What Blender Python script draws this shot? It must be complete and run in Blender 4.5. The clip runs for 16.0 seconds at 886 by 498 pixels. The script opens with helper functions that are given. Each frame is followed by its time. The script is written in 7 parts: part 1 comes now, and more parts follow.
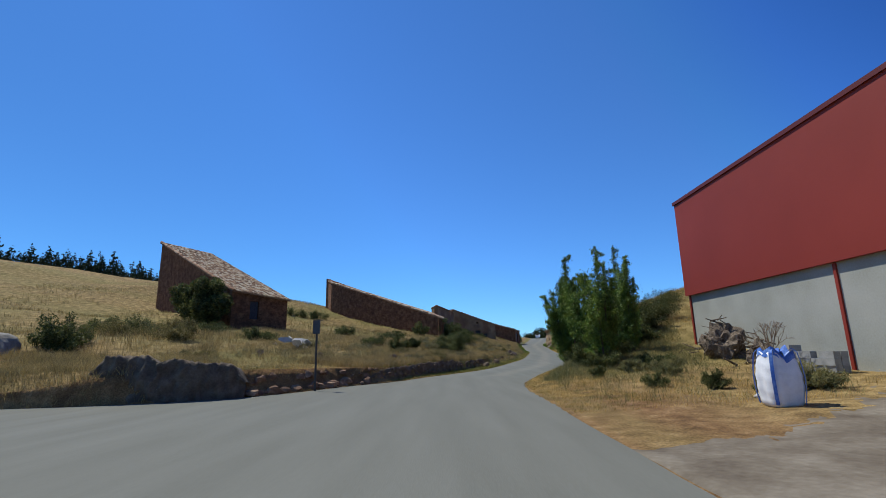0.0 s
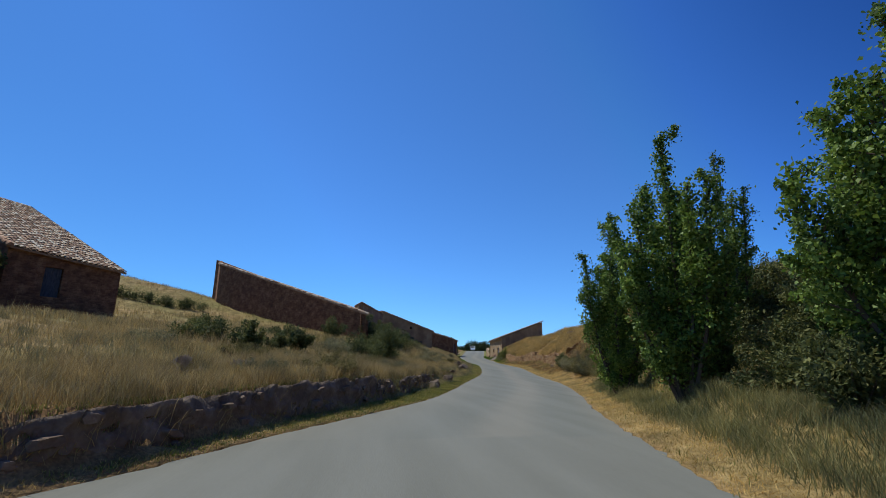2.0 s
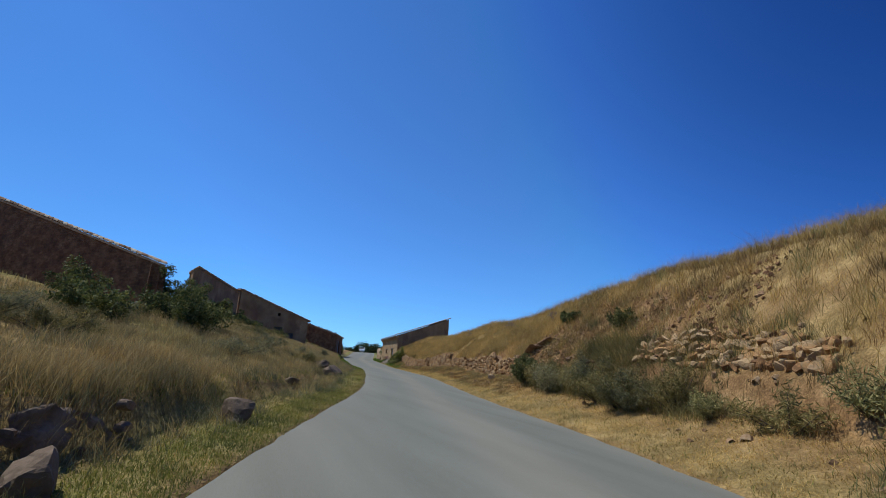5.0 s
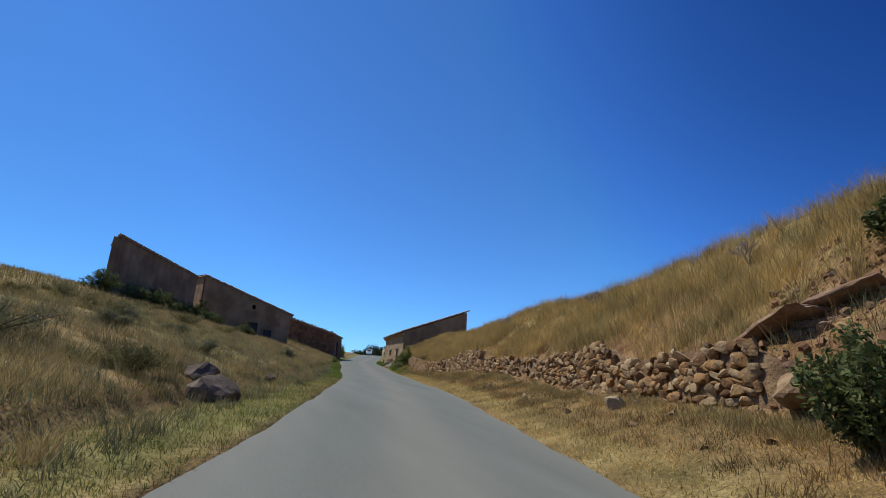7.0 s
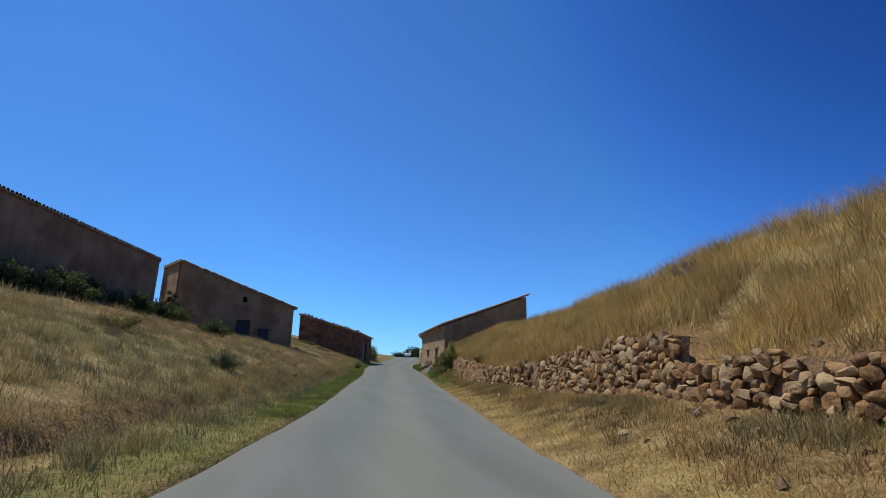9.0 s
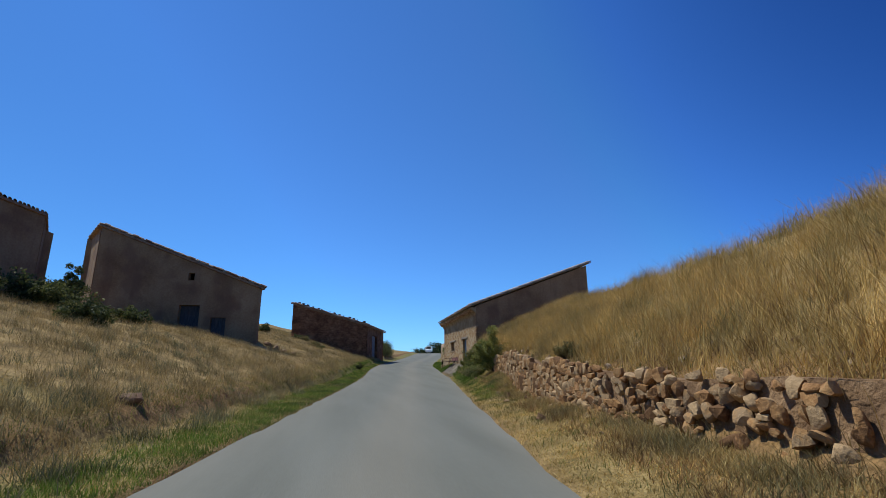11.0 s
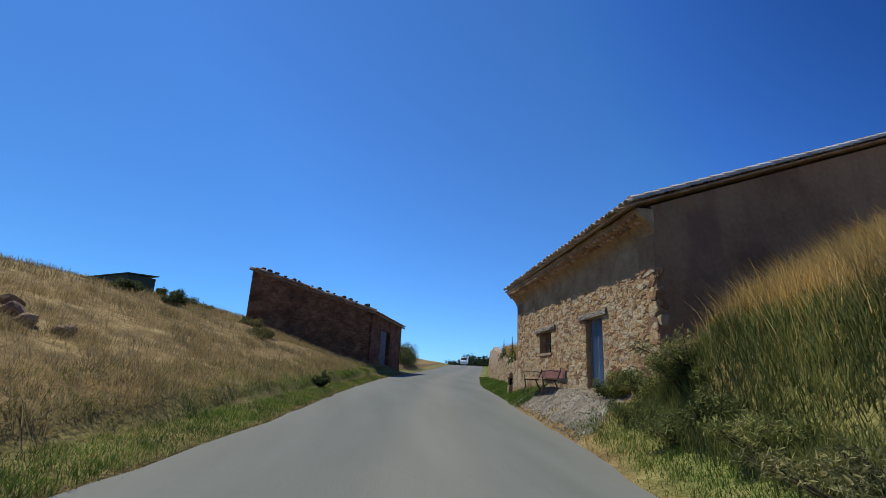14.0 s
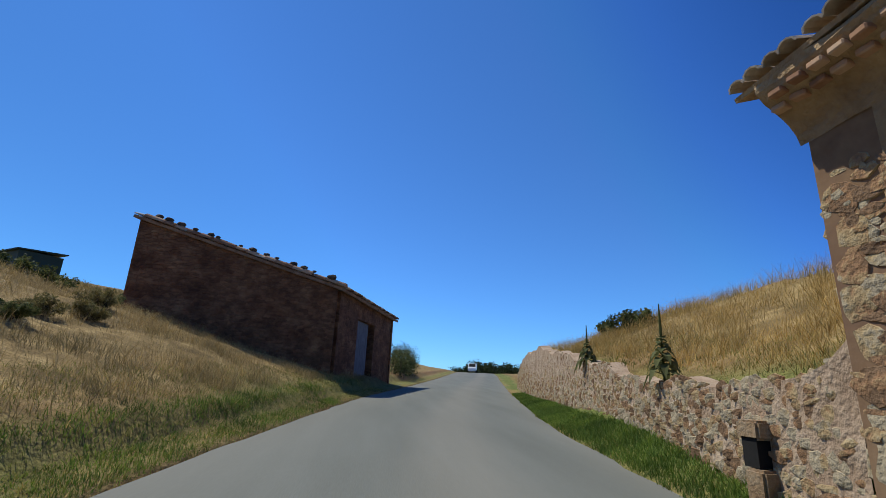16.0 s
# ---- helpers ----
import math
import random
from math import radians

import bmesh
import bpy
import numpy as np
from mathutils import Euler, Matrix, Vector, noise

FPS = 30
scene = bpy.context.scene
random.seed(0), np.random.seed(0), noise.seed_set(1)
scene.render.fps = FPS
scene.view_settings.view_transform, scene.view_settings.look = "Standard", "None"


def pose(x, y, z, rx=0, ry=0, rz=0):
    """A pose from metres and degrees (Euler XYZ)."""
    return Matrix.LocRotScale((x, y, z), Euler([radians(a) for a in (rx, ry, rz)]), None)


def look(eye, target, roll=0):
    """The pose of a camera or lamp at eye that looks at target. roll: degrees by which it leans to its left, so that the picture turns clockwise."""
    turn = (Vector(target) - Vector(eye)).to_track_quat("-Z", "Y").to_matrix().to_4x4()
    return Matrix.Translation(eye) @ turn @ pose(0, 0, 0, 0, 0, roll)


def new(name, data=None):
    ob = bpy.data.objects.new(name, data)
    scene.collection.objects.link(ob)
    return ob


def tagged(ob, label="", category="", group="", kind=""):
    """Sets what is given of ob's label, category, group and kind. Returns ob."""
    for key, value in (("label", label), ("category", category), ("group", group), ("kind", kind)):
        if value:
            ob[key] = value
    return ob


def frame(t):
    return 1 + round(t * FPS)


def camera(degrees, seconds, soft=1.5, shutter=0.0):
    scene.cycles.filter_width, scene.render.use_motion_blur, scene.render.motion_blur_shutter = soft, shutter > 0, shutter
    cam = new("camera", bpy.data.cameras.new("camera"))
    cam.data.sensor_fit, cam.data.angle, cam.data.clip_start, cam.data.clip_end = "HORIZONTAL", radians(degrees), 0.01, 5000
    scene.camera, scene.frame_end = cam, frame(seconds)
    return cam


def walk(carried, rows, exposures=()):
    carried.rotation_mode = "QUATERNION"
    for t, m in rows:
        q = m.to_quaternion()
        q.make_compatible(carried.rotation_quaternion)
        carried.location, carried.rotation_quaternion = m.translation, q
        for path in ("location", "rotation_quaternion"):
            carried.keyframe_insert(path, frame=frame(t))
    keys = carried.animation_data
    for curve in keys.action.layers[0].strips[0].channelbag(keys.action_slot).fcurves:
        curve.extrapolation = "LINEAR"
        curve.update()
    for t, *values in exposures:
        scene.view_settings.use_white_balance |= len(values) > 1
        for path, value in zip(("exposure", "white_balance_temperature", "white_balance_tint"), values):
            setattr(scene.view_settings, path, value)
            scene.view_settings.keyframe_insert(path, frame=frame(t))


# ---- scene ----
cam = camera(85.9, 16.0, soft=0.9)
PATH = [
    (0, (0.88, 0.28, 1.50), (0.74, 19.83, 5.72), -1.14),
    (0.5, (0.71, 5.79, 1.46), (1.00, 25.28, 5.94), -0.70),
    (1, (0.70, 11.26, 1.37), (1.65, 30.72, 5.88), -1.08),
    (1.5, (0.89, 16.26, 1.29), (2.63, 35.71, 5.65), -1.28),
    (2, (1.26, 20.82, 1.30), (3.87, 40.09, 5.98), 0.52),
    (2.5, (1.84, 25.10, 1.34), (5.39, 44.26, 5.83), 1.31),
    (3, (2.51, 28.80, 1.36), (6.96, 47.77, 5.87), 2.16),
    (3.5, (3.39, 32.48, 1.36), (8.60, 51.23, 5.97), 3.26),
    (6, (8.58, 49.44, 1.25), (15.43, 67.53, 6.34), 2.82),
    (6.5, (10.00, 53.65, 1.39), (16.56, 71.84, 6.50), 3.01),
    (7, (11.34, 57.84, 1.56), (17.49, 76.18, 6.64), 2.89),
    (7.5, (12.53, 62.00, 1.71), (18.23, 80.51, 6.71), 3.03),
    (8, (13.62, 65.97, 1.80), (18.87, 84.63, 6.75), 2.43),
    (8.5, (14.59, 69.99, 1.96), (19.35, 88.76, 6.95), 2.24),
    (9, (15.45, 73.83, 2.13), (20.16, 92.61, 7.16), 0.98),
    (9.5, (16.22, 77.24, 2.25), (20.96, 96.02, 7.23), 0.73),
    (12, (19.64, 95.47, 2.60), (23.00, 114.58, 7.44), -0.29),
    (12.5, (20.23, 99.50, 2.64), (23.48, 118.62, 7.52), 0.37),
    (13, (20.81, 103.56, 2.69), (23.89, 122.66, 7.75), 1.10),
    (13.5, (21.32, 107.45, 2.74), (24.10, 126.54, 8.02), 2.15),
    (14, (21.73, 111.15, 2.83), (24.15, 130.27, 8.17), 2.73),
    (14.5, (22.10, 114.68, 2.97), (24.29, 133.78, 8.47), 2.35),
    (15, (22.43, 118.23, 3.12), (24.51, 137.35, 8.59), 2.52),
    (15.5, (22.81, 121.82, 3.27), (24.94, 140.90, 8.87), 2.82),
    (16, (23.23, 125.29, 3.43), (25.50, 144.36, 9.01), 2.56),
]
walk(cam, [(t, look(eye, target, roll)) for t, eye, target, roll in PATH])

# ---- sky, sun, exposure ----
SUN_TO = Vector((-0.42, 0.35, 0.86)).normalized()
world = bpy.data.worlds.new("world")
scene.world = world
world.use_nodes = True
wn = world.node_tree.nodes
sky = wn.new("ShaderNodeTexSky")
sky.sky_type = "NISHITA"
sky.sun_disc = False
sky.sun_elevation = math.asin(SUN_TO.z)
sky.sun_rotation = math.atan2(SUN_TO.x, SUN_TO.y)
sky.altitude = 1100
sky.air_density = 1.0
sky.dust_density = 0.1
sky.ozone_density = 3.0
clear_air = wn.new("ShaderNodeMix")
clear_air.data_type, clear_air.blend_type = "RGBA", "MULTIPLY"
clear_air.inputs[0].default_value = 1
clear_air.inputs[7].default_value = (0.50, 0.98, 1.55, 1)
world.node_tree.links.new(sky.outputs[0], clear_air.inputs[6])
# a dry clear sky: palest below the sun, deepest high up and away from it
way = wn.new("ShaderNodeTexCoord")
toward = wn.new("ShaderNodeVectorMath")
toward.operation = "DOT_PRODUCT"
toward.inputs[1].default_value = (-0.5, 0.1, -0.35)
world.node_tree.links.new(way.outputs["Generated"], toward.inputs[0])
spread_out = wn.new("ShaderNodeMath")
spread_out.operation = "ADD"
spread_out.inputs[1].default_value = 0.6
world.node_tree.links.new(toward.outputs["Value"], spread_out.inputs[0])
deep = wn.new("ShaderNodeValToRGB")
deep.color_ramp.interpolation = "B_SPLINE"
stops = deep.color_ramp.elements
for _ in range(3):
    stops.new(0.5)
for stop, (place, value) in zip(stops, ((0.06, (0.15, 0.29, 0.50)), (0.24, (0.78, 0.92, 1.09)), (0.40, (1.16, 1.20, 1.27)), (0.58, (1.08, 1.10, 1.10)), (0.82, (0.80, 0.83, 0.80)))):
    stop.position, stop.color = place, (*value, 1)
world.node_tree.links.new(spread_out.outputs[0], deep.inputs[0])
deeper = wn.new("ShaderNodeMix")
deeper.data_type, deeper.blend_type = "RGBA", "MULTIPLY"
deeper.inputs[0].default_value = 1
world.node_tree.links.new(clear_air.outputs[2], deeper.inputs[6])
world.node_tree.links.new(deep.outputs[0], deeper.inputs[7])
world.node_tree.links.new(deeper.outputs[2], wn["Background"].inputs[0])
wn["Background"].inputs[1].default_value = 0.105
sun_data = bpy.data.lights.new("sun", "SUN")
sun_data.energy = 4.6
sun_data.angle = radians(0.53)
sun_data.color = (0.97, 0.96, 0.86)
sun_lamp = new("sun", sun_data)
sun_lamp.matrix_world = look((0, 0, 60), Vector((0, 0, 60)) - SUN_TO)
scene.view_settings.exposure = -0.08

# ---- materials ----
def material(name, colours, scale=3.0, fine=40.0, rough=0.9, bump=0.3, metal=0.0, by=None, spread=0.25, spec=0.3, stretch=None, depth=0.02):
    """Two scales of noise through a colour ramp, with relief; by: 'object' or 'island' varies the pieces."""
    m = bpy.data.materials.new(name)
    m.use_nodes = True
    n, l = m.node_tree.nodes, m.node_tree.links
    b = n["Principled BSDF"]
    geo = n.new("ShaderNodeNewGeometry")
    at = geo.outputs["Position"]
    if stretch:
        mp = n.new("ShaderNodeMapping")
        mp.inputs["Scale"].default_value = stretch
        l.new(at, mp.inputs[0])
        at = mp.outputs[0]
    big, small = n.new("ShaderNodeTexNoise"), n.new("ShaderNodeTexNoise")
    big.inputs["Scale"].default_value, big.inputs["Detail"].default_value = scale, 5
    small.inputs["Scale"].default_value, small.inputs["Detail"].default_value = fine, 4
    l.new(at, big.inputs[0])
    l.new(at, small.inputs[0])
    mix = n.new("ShaderNodeMath")
    mix.operation = "MULTIPLY_ADD"
    l.new(small.outputs[0], mix.inputs[0])
    mix.inputs[1].default_value = 0.45
    half = n.new("ShaderNodeMath")
    half.operation = "MULTIPLY_ADD"
    l.new(big.outputs[0], half.inputs[0])
    half.inputs[1].default_value, half.inputs[2].default_value = 1.1, -0.27
    l.new(half.outputs[0], mix.inputs[2])
    fac = mix.outputs[0]
    if by:
        if by == "object":
            r = n.new("ShaderNodeObjectInfo").outputs["Random"]
        else:
            r = geo.outputs["Random Per Island"]
        add = n.new("ShaderNodeMath")
        add.operation = "MULTIPLY_ADD"
        l.new(r, add.inputs[0])
        add.inputs[1].default_value = spread * 2
        sub = n.new("ShaderNodeMath")
        sub.operation = "SUBTRACT"
        l.new(fac, sub.inputs[0])
        sub.inputs[1].default_value = spread
        l.new(sub.outputs[0], add.inputs[2])
        fac = add.outputs[0]
    ramp = n.new("ShaderNodeValToRGB")
    e = ramp.color_ramp.elements
    while len(e) < len(colours):
        e.new(0.5)
    for i, c in enumerate(colours):
        e[i].position = 0.22 + 0.56 * i / max(1, len(colours) - 1)
        e[i].color = (*c, 1)
    l.new(fac, ramp.inputs[0])
    l.new(ramp.outputs[0], b.inputs["Base Color"])
    b.inputs["Roughness"].default_value = rough
    b.inputs["Metallic"].default_value = metal
    b.inputs["Specular IOR Level"].default_value = spec
    if bump:
        bp = n.new("ShaderNodeBump")
        bp.inputs["Strength"].default_value, bp.inputs["Distance"].default_value = bump, depth
        l.new(fac if not by else mix.outputs[0], bp.inputs["Height"])
        l.new(bp.outputs[0], b.inputs["Normal"])
    return m


def leafy(name, colours, rough=0.55):
    """Leaves: each varies by island, some light passes through."""
    m = bpy.data.materials.new(name)
    m.use_nodes = True
    n, l = m.node_tree.nodes, m.node_tree.links
    b = n["Principled BSDF"]
    geo = n.new("ShaderNodeNewGeometry")
    ramp = n.new("ShaderNodeValToRGB")
    e = ramp.color_ramp.elements
    while len(e) < len(colours):
        e.new(0.5)
    for i, c in enumerate(colours):
        e[i].position = i / max(1, len(colours) - 1)
        e[i].color = (*c, 1)
    l.new(geo.outputs["Random Per Island"], ramp.inputs[0])
    patch = n.new("ShaderNodeTexNoise")
    patch.inputs["Scale"].default_value, patch.inputs["Detail"].default_value = 0.9, 4
    l.new(geo.outputs["Position"], patch.inputs[0])
    shade = n.new("ShaderNodeValToRGB")
    shade.color_ramp.elements[0].position, shade.color_ramp.elements[0].color = 0.34, (0.55, 0.6, 0.62, 1)
    shade.color_ramp.elements[1].position, shade.color_ramp.elements[1].color = 0.66, (1.3, 1.24, 1.15, 1)
    l.new(patch.outputs[0], shade.inputs[0])
    mul = n.new("ShaderNodeMix")
    mul.data_type, mul.blend_type = "RGBA", "MULTIPLY"
    mul.inputs[0].default_value = 1
    l.new(ramp.outputs[0], mul.inputs[6])
    l.new(shade.outputs[0], mul.inputs[7])
    tint = mul.outputs[2]
    l.new(tint, b.inputs["Base Color"])
    b.inputs["Roughness"].default_value = rough
    b.inputs["Specular IOR Level"].default_value = 0.25
    tr = n.new("ShaderNodeBsdfTranslucent")
    l.new(tint, tr.inputs[0])
    mx = n.new("ShaderNodeMixShader")
    mx.inputs[0].default_value = 0.3
    l.new(b.outputs[0], mx.inputs[1])
    l.new(tr.outputs[0], mx.inputs[2])
    l.new(mx.outputs[0], n["Material Output"].inputs[0])
    return m


M_ASPHALT = material("asphalt", [(0.130, 0.132, 0.110), (0.150, 0.152, 0.128), (0.170, 0.172, 0.147)], 1.0, 45, 0.9, 0.5, depth=0.012, spec=0.12, stretch=(1.3, 0.14, 1))


def wear(m):
    """A dusty crown between the wheel tracks, from the road's own attribute."""
    n, l = m.node_tree.nodes, m.node_tree.links
    b = n["Principled BSDF"]
    src = b.inputs["Base Color"].links[0].from_socket
    at = n.new("ShaderNodeAttribute")
    at.attribute_name = "worn"
    f = n.new("ShaderNodeMath")
    f.operation = "MULTIPLY_ADD"
    l.new(at.outputs["Fac"], f.inputs[0])
    f.inputs[1].default_value, f.inputs[2].default_value = 0.2, 0.07
    f.use_clamp = True
    mx = n.new("ShaderNodeMix")
    mx.data_type = "RGBA"
    l.new(f.outputs[0], mx.inputs[0])
    l.new(src, mx.inputs[6])
    mx.inputs[7].default_value = (0.30, 0.26, 0.20, 1)
    l.new(mx.outputs[2], b.inputs["Base Color"])


wear(M_ASPHALT)
M_STUCCO = material("earth_render", [(0.18, 0.10, 0.05), (0.275, 0.165, 0.086), (0.36, 0.235, 0.13)], 0.5, 9, 0.95, 0.5)
M_BRICKISH = material("red_rubble", [(0.11, 0.05, 0.025), (0.20, 0.096, 0.048), (0.30, 0.165, 0.085)], 1.6, 7, 0.95, 0.8, depth=0.06)


def cells(m, scale, tint, edge, depth):
    """Rubble stones showing in a wall: cells of their own tone with sunken joints."""
    n, l = m.node_tree.nodes, m.node_tree.links
    b = n["Principled BSDF"]
    src = b.inputs["Base Color"].links[0].from_socket
    geo = n.new("ShaderNodeNewGeometry")
    mp = n.new("ShaderNodeMapping")
    mp.inputs["Scale"].default_value = (1, 1, 2.2)
    l.new(geo.outputs["Position"], mp.inputs[0])
    tone, joint = n.new("ShaderNodeTexVoronoi"), n.new("ShaderNodeTexVoronoi")
    joint.feature = "DISTANCE_TO_EDGE"
    for v in (tone, joint):
        v.inputs["Scale"].default_value = scale
        l.new(mp.outputs[0], v.inputs["Vector"])
    ramp = n.new("ShaderNodeValToRGB")
    ramp.color_ramp.elements[0].color, ramp.color_ramp.elements[1].color = tint[0], tint[1]
    l.new(tone.outputs["Color"], ramp.inputs[0])
    mul = n.new("ShaderNodeMix")
    mul.data_type, mul.blend_type = "RGBA", "MULTIPLY"
    mul.inputs[0].default_value = 1
    l.new(src, mul.inputs[6])
    l.new(ramp.outputs[0], mul.inputs[7])
    l.new(mul.outputs[2], b.inputs["Base Color"])
    near = n.new("ShaderNodeMapRange")
    near.inputs["From Max"].default_value = edge
    l.new(joint.outputs["Distance"], near.inputs["Value"])
    bp = n.new("ShaderNodeBump")
    bp.inputs["Strength"].default_value, bp.inputs["Distance"].default_value = 1.0, depth
    l.new(near.outputs[0], bp.inputs["Height"])
    old = b.inputs["Normal"].links[0].from_socket
    l.new(old, bp.inputs["Normal"])
    l.new(bp.outputs[0], b.inputs["Normal"])


def streaks(m, colour, amount):
    """Rain streaks and patches of fallen plaster."""
    n, l = m.node_tree.nodes, m.node_tree.links
    b = n["Principled BSDF"]
    src = b.inputs["Base Color"].links[0].from_socket
    geo = n.new("ShaderNodeNewGeometry")
    for scale, size, lo, hi in (((1, 1, 0.12), 1.6, 0.5, 0.75), ((1, 1, 1), 0.55, 0.52, 0.62)):
        mp = n.new("ShaderNodeMapping")
        mp.inputs["Scale"].default_value = scale
        l.new(geo.outputs["Position"], mp.inputs[0])
        t = n.new("ShaderNodeTexNoise")
        t.inputs["Scale"].default_value, t.inputs["Detail"].default_value = size, 6
        l.new(mp.outputs[0], t.inputs[0])
        r = n.new("ShaderNodeMapRange")
        r.inputs["From Min"].default_value, r.inputs["From Max"].default_value, r.inputs["To Max"].default_value = lo, hi, amount
        l.new(t.outputs[0], r.inputs["Value"])
        mx = n.new("ShaderNodeMix")
        mx.data_type = "RGBA"
        l.new(r.outputs[0], mx.inputs[0])
        l.new(src, mx.inputs[6])
        mx.inputs[7].default_value = (*colour, 1)
        src = mx.outputs[2]
    l.new(src, b.inputs["Base Color"])


cells(M_BRICKISH, 3.6, ((0.7, 0.62, 0.58, 1), (1.3, 1.22, 1.15, 1)), 0.12, 0.035)
streaks(M_STUCCO, (0.17, 0.09, 0.055), 0.6)
M_MORTAR = material("mortar", [(0.23, 0.138, 0.07), (0.35, 0.225, 0.115), (0.46, 0.325, 0.185)], 2.5, 16, 0.95, 1.0, depth=0.09)
M_LIME = material("pale_lime_mortar", [(0.26, 0.17, 0.105), (0.37, 0.262, 0.172), (0.47, 0.36, 0.255)], 2.5, 16, 0.95, 1.0, depth=0.07)
M_STONE = material("field_stone", [(0.125, 0.07, 0.036), (0.225, 0.135, 0.07), (0.30, 0.195, 0.105), (0.32, 0.24, 0.15)], 3, 25, 0.92, 1.0, by="object", spread=0.28, depth=0.035)
M_HOUSESTONE = material("house_rubble_stone", [(0.195, 0.115, 0.062), (0.31, 0.168, 0.082), (0.36, 0.24, 0.118), (0.40, 0.29, 0.15), (0.345, 0.28, 0.185), (0.42, 0.335, 0.215)], 4, 22, 0.94, 1.0, by="object", spread=0.34, depth=0.05)
M_HOUSESTONES = material("house_rubble_stones", [(0.195, 0.115, 0.062), (0.31, 0.168, 0.082), (0.36, 0.24, 0.118), (0.40, 0.29, 0.15), (0.345, 0.28, 0.185), (0.42, 0.335, 0.215)], 4, 22, 0.94, 1.0, by="island", spread=0.34, depth=0.05)
M_STONES = material("field_stones", [(0.125, 0.07, 0.036), (0.225, 0.135, 0.07), (0.30, 0.195, 0.105), (0.32, 0.24, 0.15)], 3, 25, 0.92, 1.0, by="island", spread=0.28, depth=0.035)
M_WALLSTONE = material("drystone", [(0.13, 0.066, 0.028), (0.28, 0.145, 0.058), (0.35, 0.20, 0.084), (0.245, 0.168, 0.095), (0.38, 0.255, 0.135)], 3, 25, 0.94, 1.0, by="object", spread=0.4, depth=0.04)
M_WALLSTONES = material("drystones", [(0.13, 0.066, 0.028), (0.28, 0.145, 0.058), (0.35, 0.20, 0.084), (0.245, 0.168, 0.095), (0.38, 0.255, 0.135)], 3, 25, 0.94, 1.0, by="island", spread=0.4, depth=0.04)
M_TILE = material("roof_tile", [(0.13, 0.07, 0.042), (0.30, 0.165, 0.095), (0.42, 0.28, 0.17), (0.52, 0.44, 0.33)], 1.5, 20, 0.9, 0.4, by="island", spread=0.42)
# pale mortar-bedded tiles, whitened further so the sunlit edge is in the colour
M_VERGE = material("sunlit_mortared_tile", [(0.40, 0.31, 0.22), (0.55, 0.45, 0.34), (0.68, 0.60, 0.50)], 2, 14, 0.92, 0.6, by="object", spread=0.2)
# lighter orange copy of the roof tile, with the sunlit edge put into its colour
M_VERGERED = material("sunlit_orange_tile", [(0.26, 0.13, 0.07), (0.42, 0.23, 0.125), (0.52, 0.34, 0.21)], 2, 14, 0.92, 0.6, by="object", spread=0.3)
M_ROOFSTONE = material("dark_roof_stone", [(0.035, 0.024, 0.018), (0.07, 0.048, 0.034), (0.12, 0.085, 0.06)], 4, 20, 0.95, 0.5)
M_DECK = material("brown_roof_deck", [(0.15, 0.085, 0.048), (0.26, 0.155, 0.09), (0.36, 0.23, 0.14)], 3, 25, 0.9, 0.5, depth=0.03)
M_WOOD = material("weathered_wood", [(0.12, 0.095, 0.075), (0.22, 0.18, 0.14), (0.32, 0.27, 0.22)], 4, 30, 0.85, 0.5, stretch=(6, 6, 1))
M_BEAM = material("weathered_beam", [(0.12, 0.10, 0.08), (0.23, 0.195, 0.155), (0.36, 0.31, 0.25)], 5, 40, 0.9, 1.0, stretch=(7, 0.7, 7), depth=0.04)
# near-black: shade inside window and niche as colour; also tyres and windscreen
M_DARK = material("dark_inside", [(0.01, 0.009, 0.008), (0.02, 0.018, 0.016)], 2, 20, 0.95, 0.1)
M_RED = material("red_cladding", [(0.225, 0.026, 0.014), (0.25, 0.030, 0.017), (0.28, 0.036, 0.021)], 0.25, 30, 0.6, 0.03)
M_REDTRIM = material("dark_red_trim", [(0.11, 0.016, 0.014), (0.14, 0.022, 0.018)], 1, 20, 0.5, 0.05)
M_CONCRETE = material("grey_concrete", [(0.28, 0.28, 0.235), (0.345, 0.345, 0.30), (0.40, 0.395, 0.355)], 0.5, 14, 0.9, 0.15)
M_BLUE = material("blue_painted_metal", [(0.15, 0.21, 0.28), (0.21, 0.28, 0.355), (0.29, 0.355, 0.43)], 1.0, 25, 0.5, 0.1, metal=0.2)
M_BARK = material("bark", [(0.06, 0.045, 0.032), (0.12, 0.09, 0.065)], 6, 30, 0.95, 0.8)
M_LEAF = leafy("poplar_leaves", [(0.055, 0.105, 0.018), (0.135, 0.215, 0.036), (0.28, 0.37, 0.08)])
M_YELLOWGREEN = leafy("yellow_green_leaves", [(0.13, 0.145, 0.03), (0.26, 0.27, 0.06), (0.42, 0.39, 0.12)])
M_BUSH = leafy("bush_leaves", [(0.045, 0.062, 0.02), (0.095, 0.115, 0.036), (0.19, 0.19, 0.065)], 0.75)
M_PINE = leafy("pine_needles", [(0.012, 0.022, 0.012), (0.02, 0.035, 0.017), (0.03, 0.045, 0.022)], 0.8)
M_OAK = leafy("holm_oak_leaves", [(0.022, 0.034, 0.013), (0.04, 0.056, 0.02), (0.06, 0.08, 0.03)], 0.9)
M_STRAW = leafy("dry_grass", [(0.33, 0.21, 0.065), (0.50, 0.34, 0.115), (0.66, 0.49, 0.21)], 0.85)
M_TALLGREEN = leafy("tall_pale_grass", [(0.12, 0.128, 0.05), (0.22, 0.212, 0.085), (0.38, 0.33, 0.145)], 0.85)
